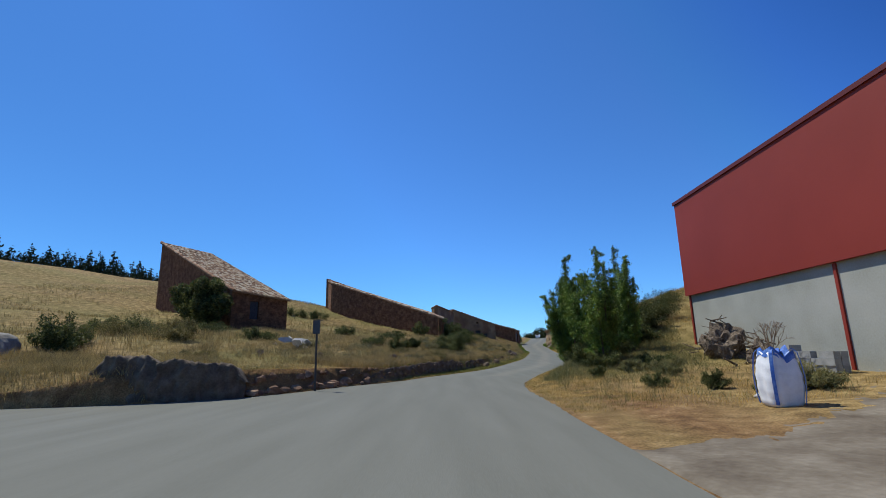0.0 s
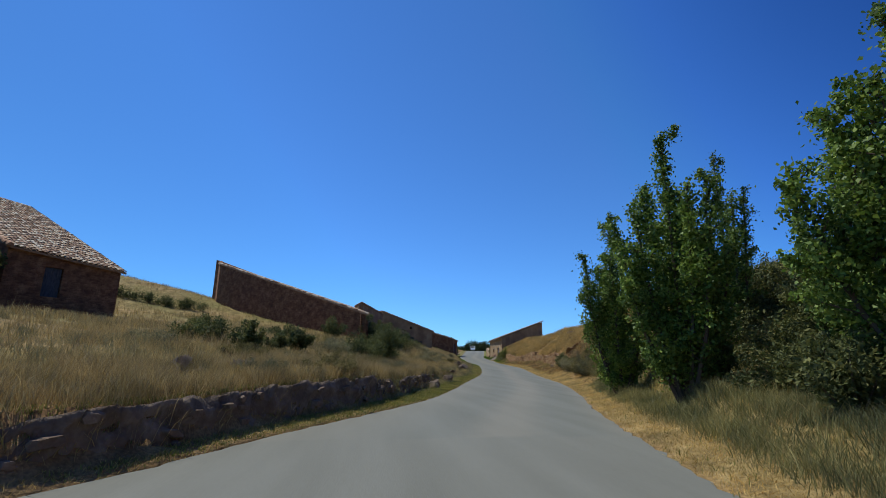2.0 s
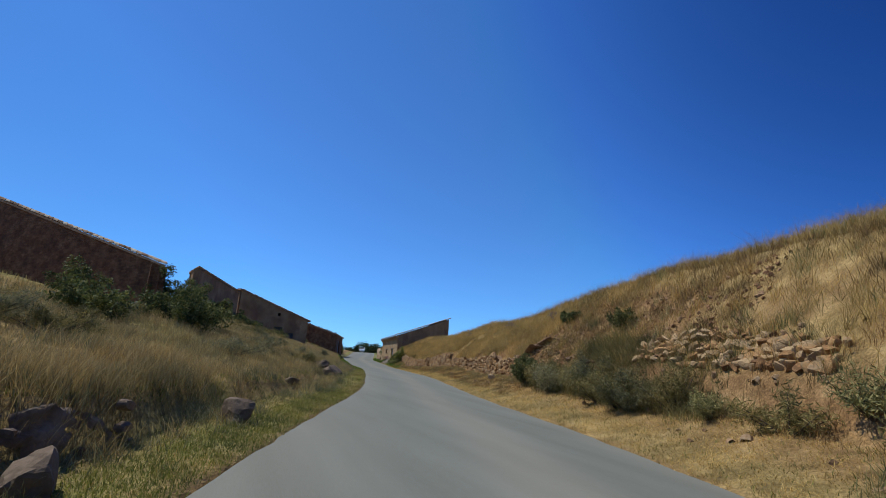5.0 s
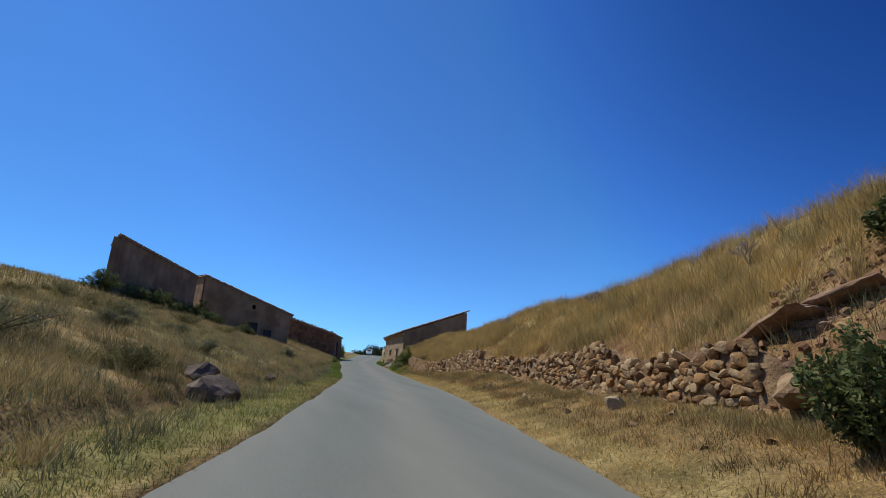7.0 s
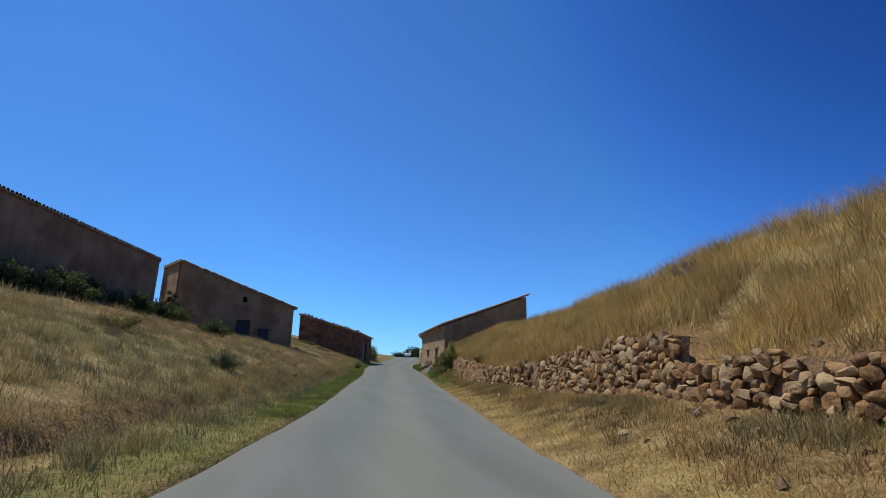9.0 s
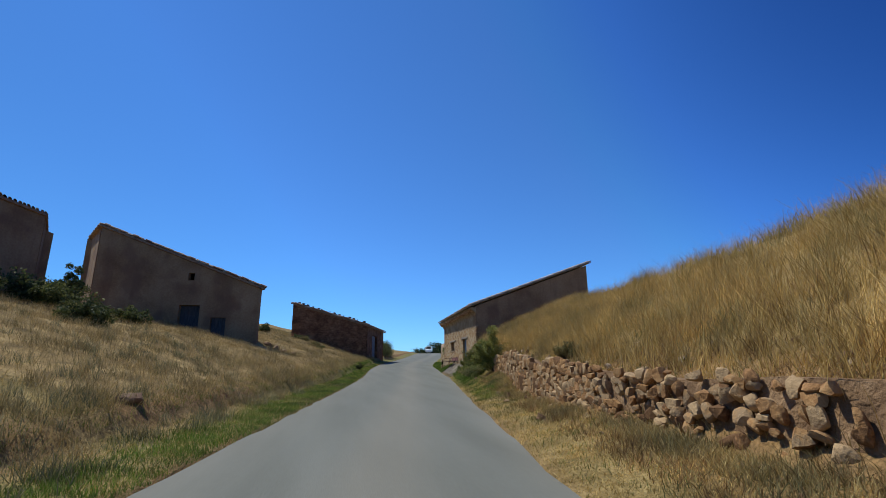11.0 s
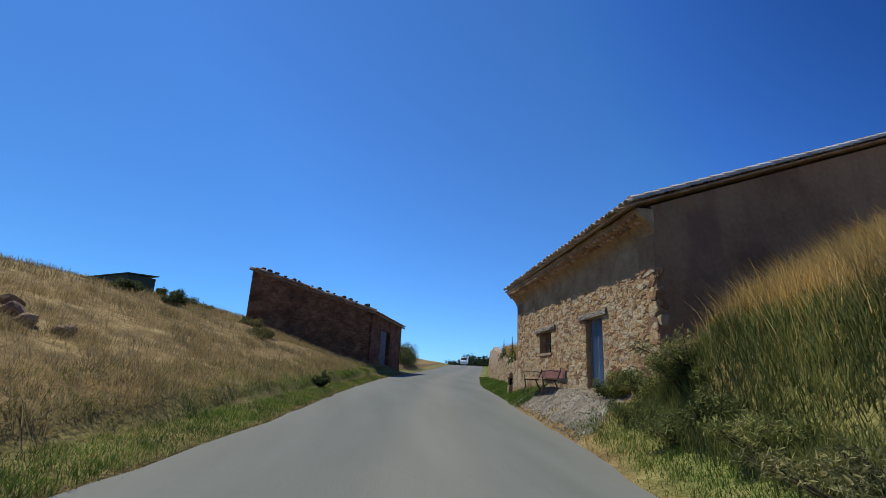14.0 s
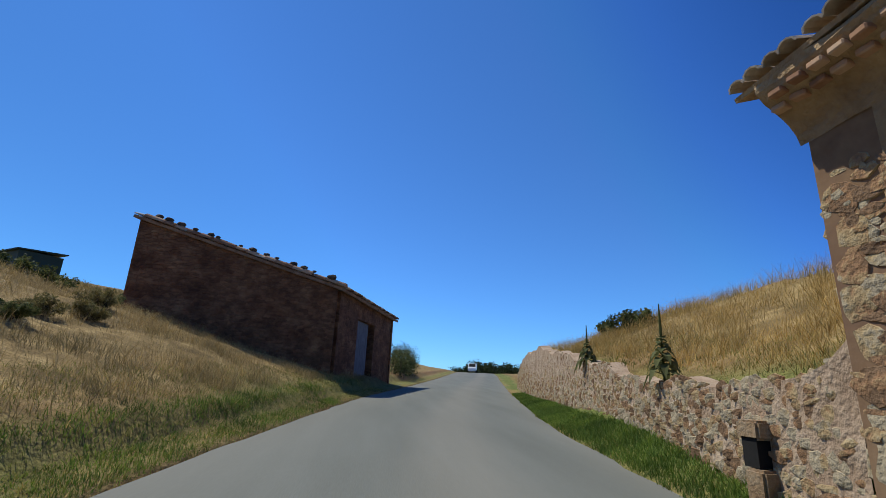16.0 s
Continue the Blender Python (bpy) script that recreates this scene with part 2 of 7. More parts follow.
M_STRAW2 = leafy("faded_grass", [(0.21, 0.16, 0.068), (0.34, 0.26, 0.108), (0.49, 0.38, 0.175)], 0.85)
M_STRAW3 = leafy("pale_dry_grass", [(0.22, 0.155, 0.065), (0.36, 0.265, 0.115), (0.50, 0.39, 0.20)], 0.85)
M_SCRUB = leafy("olive_scrub", [(0.10, 0.09, 0.035), (0.19, 0.165, 0.06), (0.33, 0.27, 0.11)], 0.85)
M_GREYSCRUB = leafy("grey_scrub", [(0.11, 0.115, 0.06), (0.2, 0.195, 0.105), (0.32, 0.29, 0.16)], 0.85)
M_LUSH = leafy("lush_green_grass", [(0.065, 0.125, 0.018), (0.13, 0.205, 0.032), (0.23, 0.30, 0.065)], 0.85)
M_WEED = leafy("green_weeds", [(0.085, 0.11, 0.03), (0.17, 0.19, 0.052), (0.29, 0.27, 0.09)], 0.8)
M_BROWNGRASS = leafy("brown_dead_grass", [(0.16, 0.095, 0.04), (0.27, 0.165, 0.07), (0.40, 0.27, 0.12)], 0.85)
M_GREEN = leafy("green_grass", [(0.10, 0.125, 0.025), (0.19, 0.205, 0.045), (0.33, 0.30, 0.095)], 0.8)


def ground_material():
    m = bpy.data.materials.new("dry_hillside")
    m.use_nodes = True
    n, l = m.node_tree.nodes, m.node_tree.links
    b = n["Principled BSDF"]
    geo = n.new("ShaderNodeNewGeometry")

    def tex(scale, detail=5):
        t = n.new("ShaderNodeTexNoise")
        t.inputs["Scale"].default_value, t.inputs["Detail"].default_value = scale, detail
        l.new(geo.outputs["Position"], t.inputs[0])
        return t.outputs[0]

    def ramp(fac, stops):
        r = n.new("ShaderNodeValToRGB")
        e = r.color_ramp.elements
        while len(e) < len(stops):
            e.new(0.5)
        for i, (p, c) in enumerate(stops):
            e[i].position, e[i].color = p, (*c, 1)
        l.new(fac, r.inputs[0])
        return r.outputs[0]

    def blend(fac, a, c):
        x = n.new("ShaderNodeMix")
        x.data_type = "RGBA"
        l.new(fac, x.inputs[0])
        l.new(a, x.inputs[6])
        l.new(c, x.inputs[7])
        return x.outputs[2]

    straw = ramp(tex(1.6, 8), [(0.3, (0.14, 0.095, 0.04)), (0.5, (0.26, 0.175, 0.07)), (0.7, (0.40, 0.285, 0.125))])
    soil = ramp(tex(2.2, 8), [(0.3, (0.12, 0.06, 0.028)), (0.55, (0.235, 0.13, 0.06)), (0.75, (0.35, 0.225, 0.115))])
    green = ramp(tex(1.5), [(0.3, (0.085, 0.11, 0.025)), (0.6, (0.175, 0.185, 0.05)), (0.8, (0.30, 0.26, 0.10))])
    grit = ramp(tex(22, 8), [(0.34, (0.62, 0.62, 0.62)), (0.64, (1.18, 1.18, 1.18))])
    for_soil, for_green = n.new("ShaderNodeAttribute"), n.new("ShaderNodeAttribute")
    for_soil.attribute_name, for_green.attribute_name = "soil", "green"
    c = blend(for_soil.outputs["Fac"], straw, soil)
    c = blend(for_green.outputs["Fac"], c, green)
    mul = n.new("ShaderNodeMix")
    mul.data_type, mul.blend_type = "RGBA", "MULTIPLY"
    mul.inputs[0].default_value = 1
    l.new(c, mul.inputs[6])
    l.new(grit, mul.inputs[7])
    l.new(mul.outputs[2], b.inputs["Base Color"])
    b.inputs["Roughness"].default_value = 0.95
    b.inputs["Specular IOR Level"].default_value = 0.1
    bp = n.new("ShaderNodeBump")
    bp.inputs["Strength"].default_value, bp.inputs["Distance"].default_value = 0.7, 0.08
    l.new(tex(9, 8), bp.inputs["Height"])
    l.new(bp.outputs[0], b.inputs["Normal"])
    return m


M_GROUND = ground_material()


# ---- building blocks ----
def mesh_object(name, verts, faces, mat, parent=None, smooth=False):
    me = bpy.data.meshes.new(name)
    me.from_pydata([tuple(v) for v in verts], [], [tuple(f) for f in faces])
    me.materials.append(mat)
    if smooth:
        me.shade_smooth()
    ob = new(name, me)
    if parent is not None:
        ob.parent = parent
    return ob


def part(name, bm, mat, parent, label=""):
    me = bpy.data.meshes.new(name)
    bmesh.ops.recalc_face_normals(bm, faces=bm.faces[:])
    bm.to_mesh(me)
    bm.free()
    me.materials.append(mat)
    ob = new(name, me)
    if parent is not None:
        ob.parent = parent
    if label:
        tagged(ob, label)
    return ob


def empty(name, x, y, z, label, category, group="", kind=""):
    ob = new(name)
    ob.empty_display_size = 0.2
    ob.location = (x, y, z)
    return tagged(ob, label, category, group, kind)


def hexa(bm, pts):
    """A solid of eight corners: four below, four above, in the same order."""
    v = [bm.verts.new(p) for p in pts]
    for f in ((3, 2, 1, 0), (4, 5, 6, 7), (0, 1, 5, 4), (1, 2, 6, 5), (2, 3, 7, 6), (3, 0, 4, 7)):
        bm.faces.new([v[i] for i in f])
    return v


def box(bm, x0, x1, y0, y1, z0, z1, m=None):
    p = [Vector(q) for q in ((x0, y0, z0), (x1, y0, z0), (x1, y1, z0), (x0, y1, z0), (x0, y0, z1), (x1, y0, z1), (x1, y1, z1), (x0, y1, z1))]
    return hexa(bm, [m @ q for q in p] if m else p)


def tube(bm, a, b, r0, r1=None, sides=8):
    a, b = Vector(a), Vector(b)
    r1 = r0 if r1 is None else r1
    d = (b - a).normalized()
    u = d.orthogonal().normalized()
    w = d.cross(u)
    rings = []
    for c, r in ((a, r0), (b, r1)):
        rings.append([bm.verts.new(c + (u * math.cos(k * math.tau / sides) + w * math.sin(k * math.tau / sides)) * r) for k in range(sides)])
    for k in range(sides):
        bm.faces.new((rings[0][k], rings[0][(k + 1) % sides], rings[1][(k + 1) % sides], rings[1][k]))
    bm.faces.new(rings[0][::-1])
    bm.faces.new(rings[1])


def unit(v):
    return v / np.linalg.norm(v)


def local(ob, verts):
    """World places in the frame of ob, whose turn is none."""
    o = np.array(ob.location)
    return [tuple(np.asarray(v, float) - o) for v in verts]


# ---- the lie of the land ----
Y_ROAD = [-40, 0, 11, 21, 32, 49, 58, 66, 74, 95, 103, 111, 118, 125, 144, 160, 180, 200, 225, 250, 300, 400]
Z_ROAD = [0.2, 0.15, 0.03, -0.05, -0.02, -0.02, 0.21, 0.47, 0.78, 1.22, 1.34, 1.5, 1.77, 2.08, 2.9, 3.55, 4.4, 5.4, 6.6, 7.3, 6.8, 3.0]
Y_LEFT = [-60, 13.5, 15.5, 16.6, 19, 21.5, 24, 25.2, 27, 31.4, 37.8, 41.5, 52.7, 63.4, 72.2, 82.3, 88.8, 106, 120.7, 132, 144, 157, 196, 300]
X_LEFT = [-70, -60, -14, -9.5, -6.4, -5.05, -4.0, -3.0, -1.9, -0.2, 2.8, 4.0, 7.1, 10.6, 12.5, 14.5, 15.6, 17.6, 19.7, 20.8, 22.5, 25.3, 33.2, 55]
Y_RIGHT = [-60, 5, 13, 21.5, 25.4, 28, 33, 38, 42.5, 51.5, 62.6, 66.8, 76.9, 82, 88.5, 105, 108.3, 119, 124.4, 132, 137.6, 155, 200, 300]
X_RIGHT = [3.2, 3.35, 3.75, 4.0, 4.8, 5.7, 7.1, 8.9, 10.6, 13.4, 15.3, 16.2, 18.3, 19.0, 20.1, 22.9, 23.5, 25.3, 25.9, 26.9, 27.5, 31.2, 41.5, 63]


def table(y, ys, vs):
    return np.interp(y, ys, vs)


def smooth_table(y, ys, vs, w):
    return sum(np.interp(y + d * w, ys, vs) for d in (-1, -0.5, 0, 0.5, 1)) / 5


def road_z(y):
    return smooth_table(y, Y_ROAD, Z_ROAD, 5)


def x_left(y):
    return smooth_table(y, Y_LEFT, X_LEFT, np.where(np.asarray(y) > 34, 3.0, 0.8))


def x_right(y):
    return smooth_table(y, Y_RIGHT, X_RIGHT, 2.5)


# heights above the road, by the distance from its edge
YL = [0, 15.8, 17, 28, 35, 41, 48, 60, 75, 90, 105, 121, 140, 160, 200]
L_FOOT = [0.4, 0.4, 0.4, 0.5, 0.95, 1.2, 1.6, 2.0, 2.4, 2.2, 1.8, 1.2, 0.5, 1.5, 2.0]
L_STEP = [0.15, 0.15, 0.95, 0.62, 0.8, 0.65, 0.65, 0.4, 0.3, 0.3, 0.35, 0.35, 0.3, 0.4, 0.2]
L_8 = [0.2, 0.35, 0.95, 1.6, 1.8, 2.0, 2.2, 1.9, 2.1, 2.2, 2.4, 2.5, 2.7, 1.8, 0.9]
L_18 = [0.3, 0.4, 1.0, 2.9, 3.0, 3.1, 3.2, 3.1, 3.6, 4.7, 5.1, 4.3, 5.0, 4.4, 3.0]
L_36 = [0.5, 0.6, 1.3, 4.0, 4.0, 4.0, 3.9, 3.9, 5.2, 8.0, 8.6, 7.8, 8.2, 7.6, 6.0]
YR = [0, 18, 30, 40, 50, 60, 66, 70, 76, 82, 86, 94, 103, 108, 114, 118, 119.6, 128.5, 129.3, 140, 150, 175, 210]
R_FOOT = [1.5, 1.5, 1.6, 2.4, 2.8, 2.8, 2.7, 2.7, 2.6, 2.4, 2.2, 1.9, 1.65, 1.8, 1.5, 1.4, 1.0, 0.95, 1.0, 1.2, 1.2, 1.5, 2]
R_LOW = [0.02, 0.05, 0.25, 0.5, 0.7, 0.85, 0.72, 0.6, 0.75, 0.8, 0.58, 0.42, 0.3, 0.85, 0.7, 0.62, 0.58, 0.78, 0.6, 0.25, 0.1, 0.1, 0.1]
R_TOP = [0.02, 0.1, 0.7, 1.0, 1.45, 1.9, 1.7, 1.9, 1.5, 2.0, 1.6, 1.1, 1.55, 1.6, 2.0, 1.9, 0.66, 0.82, 1.15, 1.8, 2.2, 0.7, 0.1]
R_7 = [0.1, 0.2, 1.3, 4.2, 5.4, 5.4, 5.0, 4.8, 4.35, 4.6, 4.65, 4.3, 4.2, 4.2, 4.35, 4.4, 3.2, 3.2, 4.0, 4.2, 3.6, 0.9, 0.2]
R_14 = [0.3, 0.6, 2.3, 6.9, 7.7, 7.6, 7.0, 6.6, 6.2, 6.2, 6.1, 5.7, 5.7, 5.8, 5.8, 5.7, 5.4, 4.8, 5.0, 5.0, 4.2, 1.3, 0.3]
R_40 = [3.0, 3.6, 6.0, 9.6, 9.8, 9.6, 9.0, 8.2, 8.0, 7.8, 7.7, 7.6, 7.5, 7.5, 7.5, 7.5, 7.4, 6.6, 6.4, 5.6, 4.5, 2.0, 0.5]


# the broken top of the drystone wall, above the road
W_Y = [61, 63.7, 65, 66, 67.3, 68.4, 70.7, 73.2, 75.3, 77.5, 79.5, 80.0, 80.8, 81.0, 82.7, 83.4, 83.9, 84.4, 86, 87, 88.6, 89.0, 90.2, 90.8, 97, 98.5, 99.4, 100.5, 101, 101.8, 102.5, 103.7, 105.5, 107, 109, 110.3]
W_TOP = [1.9, 1.94, 1.82, 1.66, 1.53, 2.0, 1.72, 1.53, 1.63, 1.55, 1.6, 1.37, 1.46, 1.95, 1.98, 1.9, 1.5, 1.79, 1.67, 1.6, 1.2, 1.5, 1.5, 1.3, 1.22, 1.35, 1.4, 1.46, 1.28, 1.27, 1.43, 1.55, 1.75, 1.7, 1.65, 1.5]


def bank_top(y):
    y = np.asarray(y, float)
    t = table(y, YR, R_TOP)
    return np.where((y > 62) & (y < 110), np.minimum(t, table(y, W_Y, W_TOP) - 0.06), t)


def left_height(off, y):
    foot, step = table(y, YL, L_FOOT), table(y, YL, L_STEP)
    h = np.where(off < foot, 0.12 * off / foot, 0)
    k = np.clip((off - foot) / 0.25, 0, 1)
    h = np.where(off >= foot, 0.12 + step * k, h)
    far = table(y, YL, L_36)
    pts = ((foot + 0.25, 0.12 + step), (8.0, table(y, YL, L_8)), (18.0, table(y, YL, L_18)), (36.0, far), (120.0, far + 14), (250.0, far + 30), (900.0, far + 48), (4000.0, far + 40))
    for (a, ha), (b, hb) in zip(pts, pts[1:]):
        h = np.where((off > a) & (off <= b), ha + (hb - ha) * (off - a) / (b - a), h)
    return h


def right_height(off, y):
    foot, low, top = table(y, YR, R_FOOT), table(y, YR, R_LOW), bank_top(y)
    h = np.where(off < foot, low * (off / foot) ** 1.15, 0)
    far = table(y, YR, R_40)
    pts = ((foot, low), (foot + 0.35, top), (7.0, table(y, YR, R_7)), (14.0, table(y, YR, R_14)), (40.0, far), (200.0, far + 4), (900.0, far + 10), (4000.0, far))
    for (a, ha), (b, hb) in zip(pts, pts[1:]):
        h = np.where((off > a) & (off <= b), ha + (hb - ha) * (off - a) / np.maximum(b - a, 1e-3), h)
    return h


def wobble(x, y):
    return (np.sin(x * 0.9 + 1.3 * np.sin(y * 0.37)) * np.sin(y * 0.8 + 0.7 * np.sin(x * 0.51)) + 0.5 * np.sin(x * 2.3 + y * 1.1) * np.sin(y * 2.1 - x * 0.6))


def far_rise(y):
    """The wooded rise beyond the crest."""
    return np.interp(y, [300, 400, 500, 900, 3000], [0, 1, 6, 14, 14])


def ground_z(x, y):
    x, y = np.asarray(x, float), np.asarray(y, float)
    xl, xr, z = x_left(y), x_right(y), road_z(y)
    lo, ro = xl - x, x - xr
    h = np.where(lo > 0, left_height(np.maximum(lo, 0), y), np.where(ro > 0, right_height(np.maximum(ro, 0), y), -0.10))
    off = np.maximum(np.maximum(lo, ro), 0)
    bump = wobble(x, y) * np.clip((off - 0.4) / 4, 0, 1) * 0.10 + wobble(x * 0.11, y * 0.11) * np.clip((off - 15) / 40, 0, 1) * 1.2
    return z + h + bump + far_rise(y)


def gz(x, y):
    return float(ground_z(x, y))


def build_ground():
    near = np.arange(-12, 170, 0.6)
    ys = np.concatenate([[-3000, -1200, -500, -200, -90, -50, -30, -20], near, np.arange(170, 300, 3), [320, 360, 420, 500, 650, 900, 1500, 3000]])
    offs = np.concatenate([[0.02, 0.3], np.arange(0.55, 4.5, 0.22), np.arange(4.6, 10, 0.5), np.arange(10.4, 20, 1.0), np.arange(21, 50, 2.5), [55, 65, 80, 100, 125, 160, 200, 260, 340, 450, 600, 900, 1500, 2600]])
    cols = []
    for y in ys:
        xl, xr = float(x_left(y)), float(x_right(y))
        cols.append(np.concatenate([xl - offs[::-1], np.linspace(xl, xr, 5), xr + offs]))
    X = np.array(cols)
    Y = np.repeat(ys[:, None], X.shape[1], 1)
    Z = ground_z(X, Y)
    nr, nc = X.shape
    idx = np.arange(nr * nc).reshape(nr, nc)
    faces = np.stack([idx[:-1, :-1], idx[:-1, 1:], idx[1:, 1:], idx[1:, :-1]], -1).reshape(-1, 4)
    verts = np.stack([X, Y, Z], -1).reshape(-1, 3)
    ob = mesh_object("ground", verts.tolist(), faces.tolist(), M_GROUND, smooth=True)
    off_l, off_r = x_left(Y) - X, X - x_right(Y)
    off = np.maximum(off_l, off_r)
    w = wobble(X * 0.7, Y * 0.6)
    green = np.clip(1.0 - np.abs(off - 0.9) / 1.3 + 0.35 * w, 0, 1) * np.where(off_l > off_r, np.clip((Y - 30) / 12, 0, 1) * 0.75, np.clip((Y - 106) / 8, 0, 1) * 0.8 + np.clip((Y - 127) / 2, 0, 1) * 0.6 + 0.15)
    green = np.clip(green + np.where((off_l > 1.5) & (off_l < 110) & (Y < 98), 0.22 + 0.3 * wobble(X * 0.45, Y * 0.4), 0), 0, 1)
    foot = np.where(off_l > off_r, table(Y, YL, L_FOOT), table(Y, YR, R_FOOT))
    soil = np.clip(1.1 - np.abs(off - foot - 0.3) / 0.8, 0, 1) * 0.8 + np.clip(0.5 - off / 0.5, 0, 0.5)
    soil = soil + np.where(off_r > 0, np.clip(1 - np.abs(off - 4) / 2.5, 0, 1) * np.clip(0.35 + w, 0, 1) * np.clip((Y - 38) / 8, 0, 1) * np.clip((78 - Y) / 8, 0, 1) * 0.9, 0)
    soil = soil + np.where((off_r > 0) & (Y < 22), np.clip(1 - (off - 3) / 2, 0, 1) * np.clip((22 - Y) / 8, 0, 1), 0)
    slope = (off_r > 0.8) & (off_r < foot) & (Y > 44) & (Y < 110)
    soil = np.where(slope, np.maximum(soil, 0.75 * np.clip((off - 0.8) / 0.7, 0, 1) * (0.75 + 0.35 * w)), soil)
    soil = np.where((off_r > 0.7) & (Y > 20) & (Y < 46), soil * 0.35, soil)
    soil = np.where((off_r > 0) & (Y <= 20), soil * 0.6, soil)
    green = np.where((off_r > 1.6) & (Y > 22) & (Y < 46), np.clip(green + 0.25, 0, 1), green)
    soil = np.where((off_r > 0) & (off_r < 1.5) & (Y > 119.5) & (Y < 126.5), 0.4, soil)
    green = np.where((off_r > 0) & (off_r < 1.5) & (Y > 119.5) & (Y < 126.0), green * 0.2, green)
    washed = (off_r > 3.2) & (off_r < 6.2) & (Y > 53) & (Y < 63.5)
    soil = np.where(washed, np.maximum(soil, 0.85), soil)
    for key, vals in (("green", green), ("soil", np.clip(soil, 0, 1))):
        a = ob.data.attributes.new(key, "FLOAT", "POINT")
        a.data.foreach_set("value", vals.reshape(-1).astype(np.float32))
    return tagged(ob, "dry grassy hillside with bare reddish earth banks", "ground", kind="structure")


build_ground()


def build_road():
    ys = np.concatenate([np.arange(-45, 12, 1.5), np.arange(12, 34, 0.3), np.arange(34, 300, 0.8)])
    rng = np.random.default_rng(5)
    verts, faces = [], []
    n = 11
    for y in ys:
        xl, xr = float(x_left(y)) + rng.normal(0, 0.035), float(x_right(y)) + rng.normal(0, 0.035)
        z = float(road_z(y)) + float(far_rise(y))
        xs = np.concatenate([[xl], np.linspace(max(xl, xr - 5.6), xr, n)[1:]])
        for k, x in enumerate(xs):
            verts.append((x, y, z + 0.035 * (1 - ((k - n / 2) / (n / 2)) ** 2)))
        verts.append((xl - 0.02, y, z - 0.12))
        verts.append((xr + 0.02, y, z - 0.12))
    m = n + 2
    for i in range(len(ys) - 1):
        a, b = i * m, (i + 1) * m
        for k in range(n - 1):
            faces.append((a + k, a + k + 1, b + k + 1, b + k))
        faces.append((a + n, a, b, b + n))
        faces.append((a + n - 1, a + n + 1, b + n + 1, b + n - 1))
    ob = mesh_object("road", verts, faces, M_ASPHALT, smooth=True)
    ob.data.set_sharp_from_angle(angle=radians(30))
    worn = []
    for y in ys:
        for k in range(n):
            f = k / (n - 1)
            worn.append(math.exp(-((f - 0.55) / 0.1) ** 2) - 0.6 * math.exp(-((f - 0.3) / 0.1) ** 2) - 0.6 * math.exp(-((f - 0.8) / 0.1) ** 2) + 0.5 * (f < 0.03 or f > 0.97) if y > 30 else 0.0)
        worn += [0.0, 0.0]
    a = ob.data.attributes.new("worn", "FLOAT", "POINT")
    a.data.foreach_set("value", np.array(worn, np.float32))
    return tagged(ob, "narrow worn grey asphalt country road with ragged edges", "road", kind="structure")


build_road()



# ---- walls, roofs, openings ----
def wall_cells(bm, a, b, base, top_a, top_b, thick, openings=(), origin=(0, 0, 0)):
    """A wall from a to b, its outer face on that line and its body to the left of it; openings: (u0, u1, z0, z1)."""
    a, b = np.array(a, float), np.array(b, float)
    run = b - a
    L = np.linalg.norm(run)
    d = run / L
    inn = np.array([-d[1], d[0]]) * thick
    us = sorted({0.0, L, *[u for o in openings for u in o[:2]]})
    o3 = np.array(origin)

    def prism(u0, u1, z0a, z0b, z1a, z1b):
        p0, p1 = a + d * u0, a + d * u1
        q = [(*p0, z0a), (*p1, z0b), (*(p1 + inn), z0b), (*(p0 + inn), z0a), (*p0, z1a), (*p1, z1b), (*(p1 + inn), z1b), (*(p0 + inn), z1a)]
        hexa(bm, [Vector(np.array(v) - o3) for v in q])

    def top(u):
        return top_a + (top_b - top_a) * u / L

    for u0, u1 in zip(us, us[1:]):
        holes = sorted((o for o in openings if o[0] <= u0 + 1e-6 and o[1] >= u1 - 1e-6), key=lambda o: o[2])
        z = base
        for o in holes:
            if o[2] > z + 0.01:
                prism(u0, u1, z, z, o[2], o[2])
            z = o[3]
        prism(u0, u1, z, z, top(u0), top(u1))


def tile_mesh(origin, U, V, width, length, seed, rows=None, cols=None, lift=0.0, rough=1.0):
    """Half-round clay tiles laid up the slope; origin: the eave's corner, U along the eave, V up the slope."""
    rng = np.random.default_rng(seed)
    O, U, V = np.array(origin, float), np.array(U, float), np.array(V, float)
    lu, lv = np.linalg.norm(U), np.linalg.norm(V)
    u, v = U / lu, V / lv
    n = np.cross(u, v)
    n = n / np.linalg.norm(n)
    n = n if n[2] > 0 else -n
    nu, nv = max(1, int(lu / width)), max(1, int(lv / (length * 0.8)))
    seg = 5
    ang = np.linspace(0, math.pi, seg + 1)
    verts, faces = [], []
    for j in range(nv) if rows is None else rows:
        if j >= nv:
            break
        for i in range(nu):
            c = O + u * ((i + 0.5) * lu / nu + rng.normal(0, 0.012) * rough) + v * (j * lv / nv + rng.normal(0, 0.02) * rough) + n * (lift + 0.03 + rng.normal(0, 0.006) * rough)
            r0, r1 = width * 0.50, width * 0.40
            tw = rng.normal(0, 0.03) * rough
            base = len(verts)
            for (r, along, up) in ((r0, 0.0, 0.03), (r1, length, 0.0), (r0 - 0.02, 0.0, 0.03)):
                for a in ang:
                    verts.append(c + u * (math.cos(a) * r + along * tw) + v * along + n * (math.sin(a) * r * 0.75 + up))
            for k in range(seg):
                faces.append((base + k, base + k + 1, base + seg + 1 + k + 1, base + seg + 1 + k))
                faces.append((base + k + 1, base + k, base + 2 * (seg + 1) + k, base + 2 * (seg + 1) + k + 1))
    return verts, faces


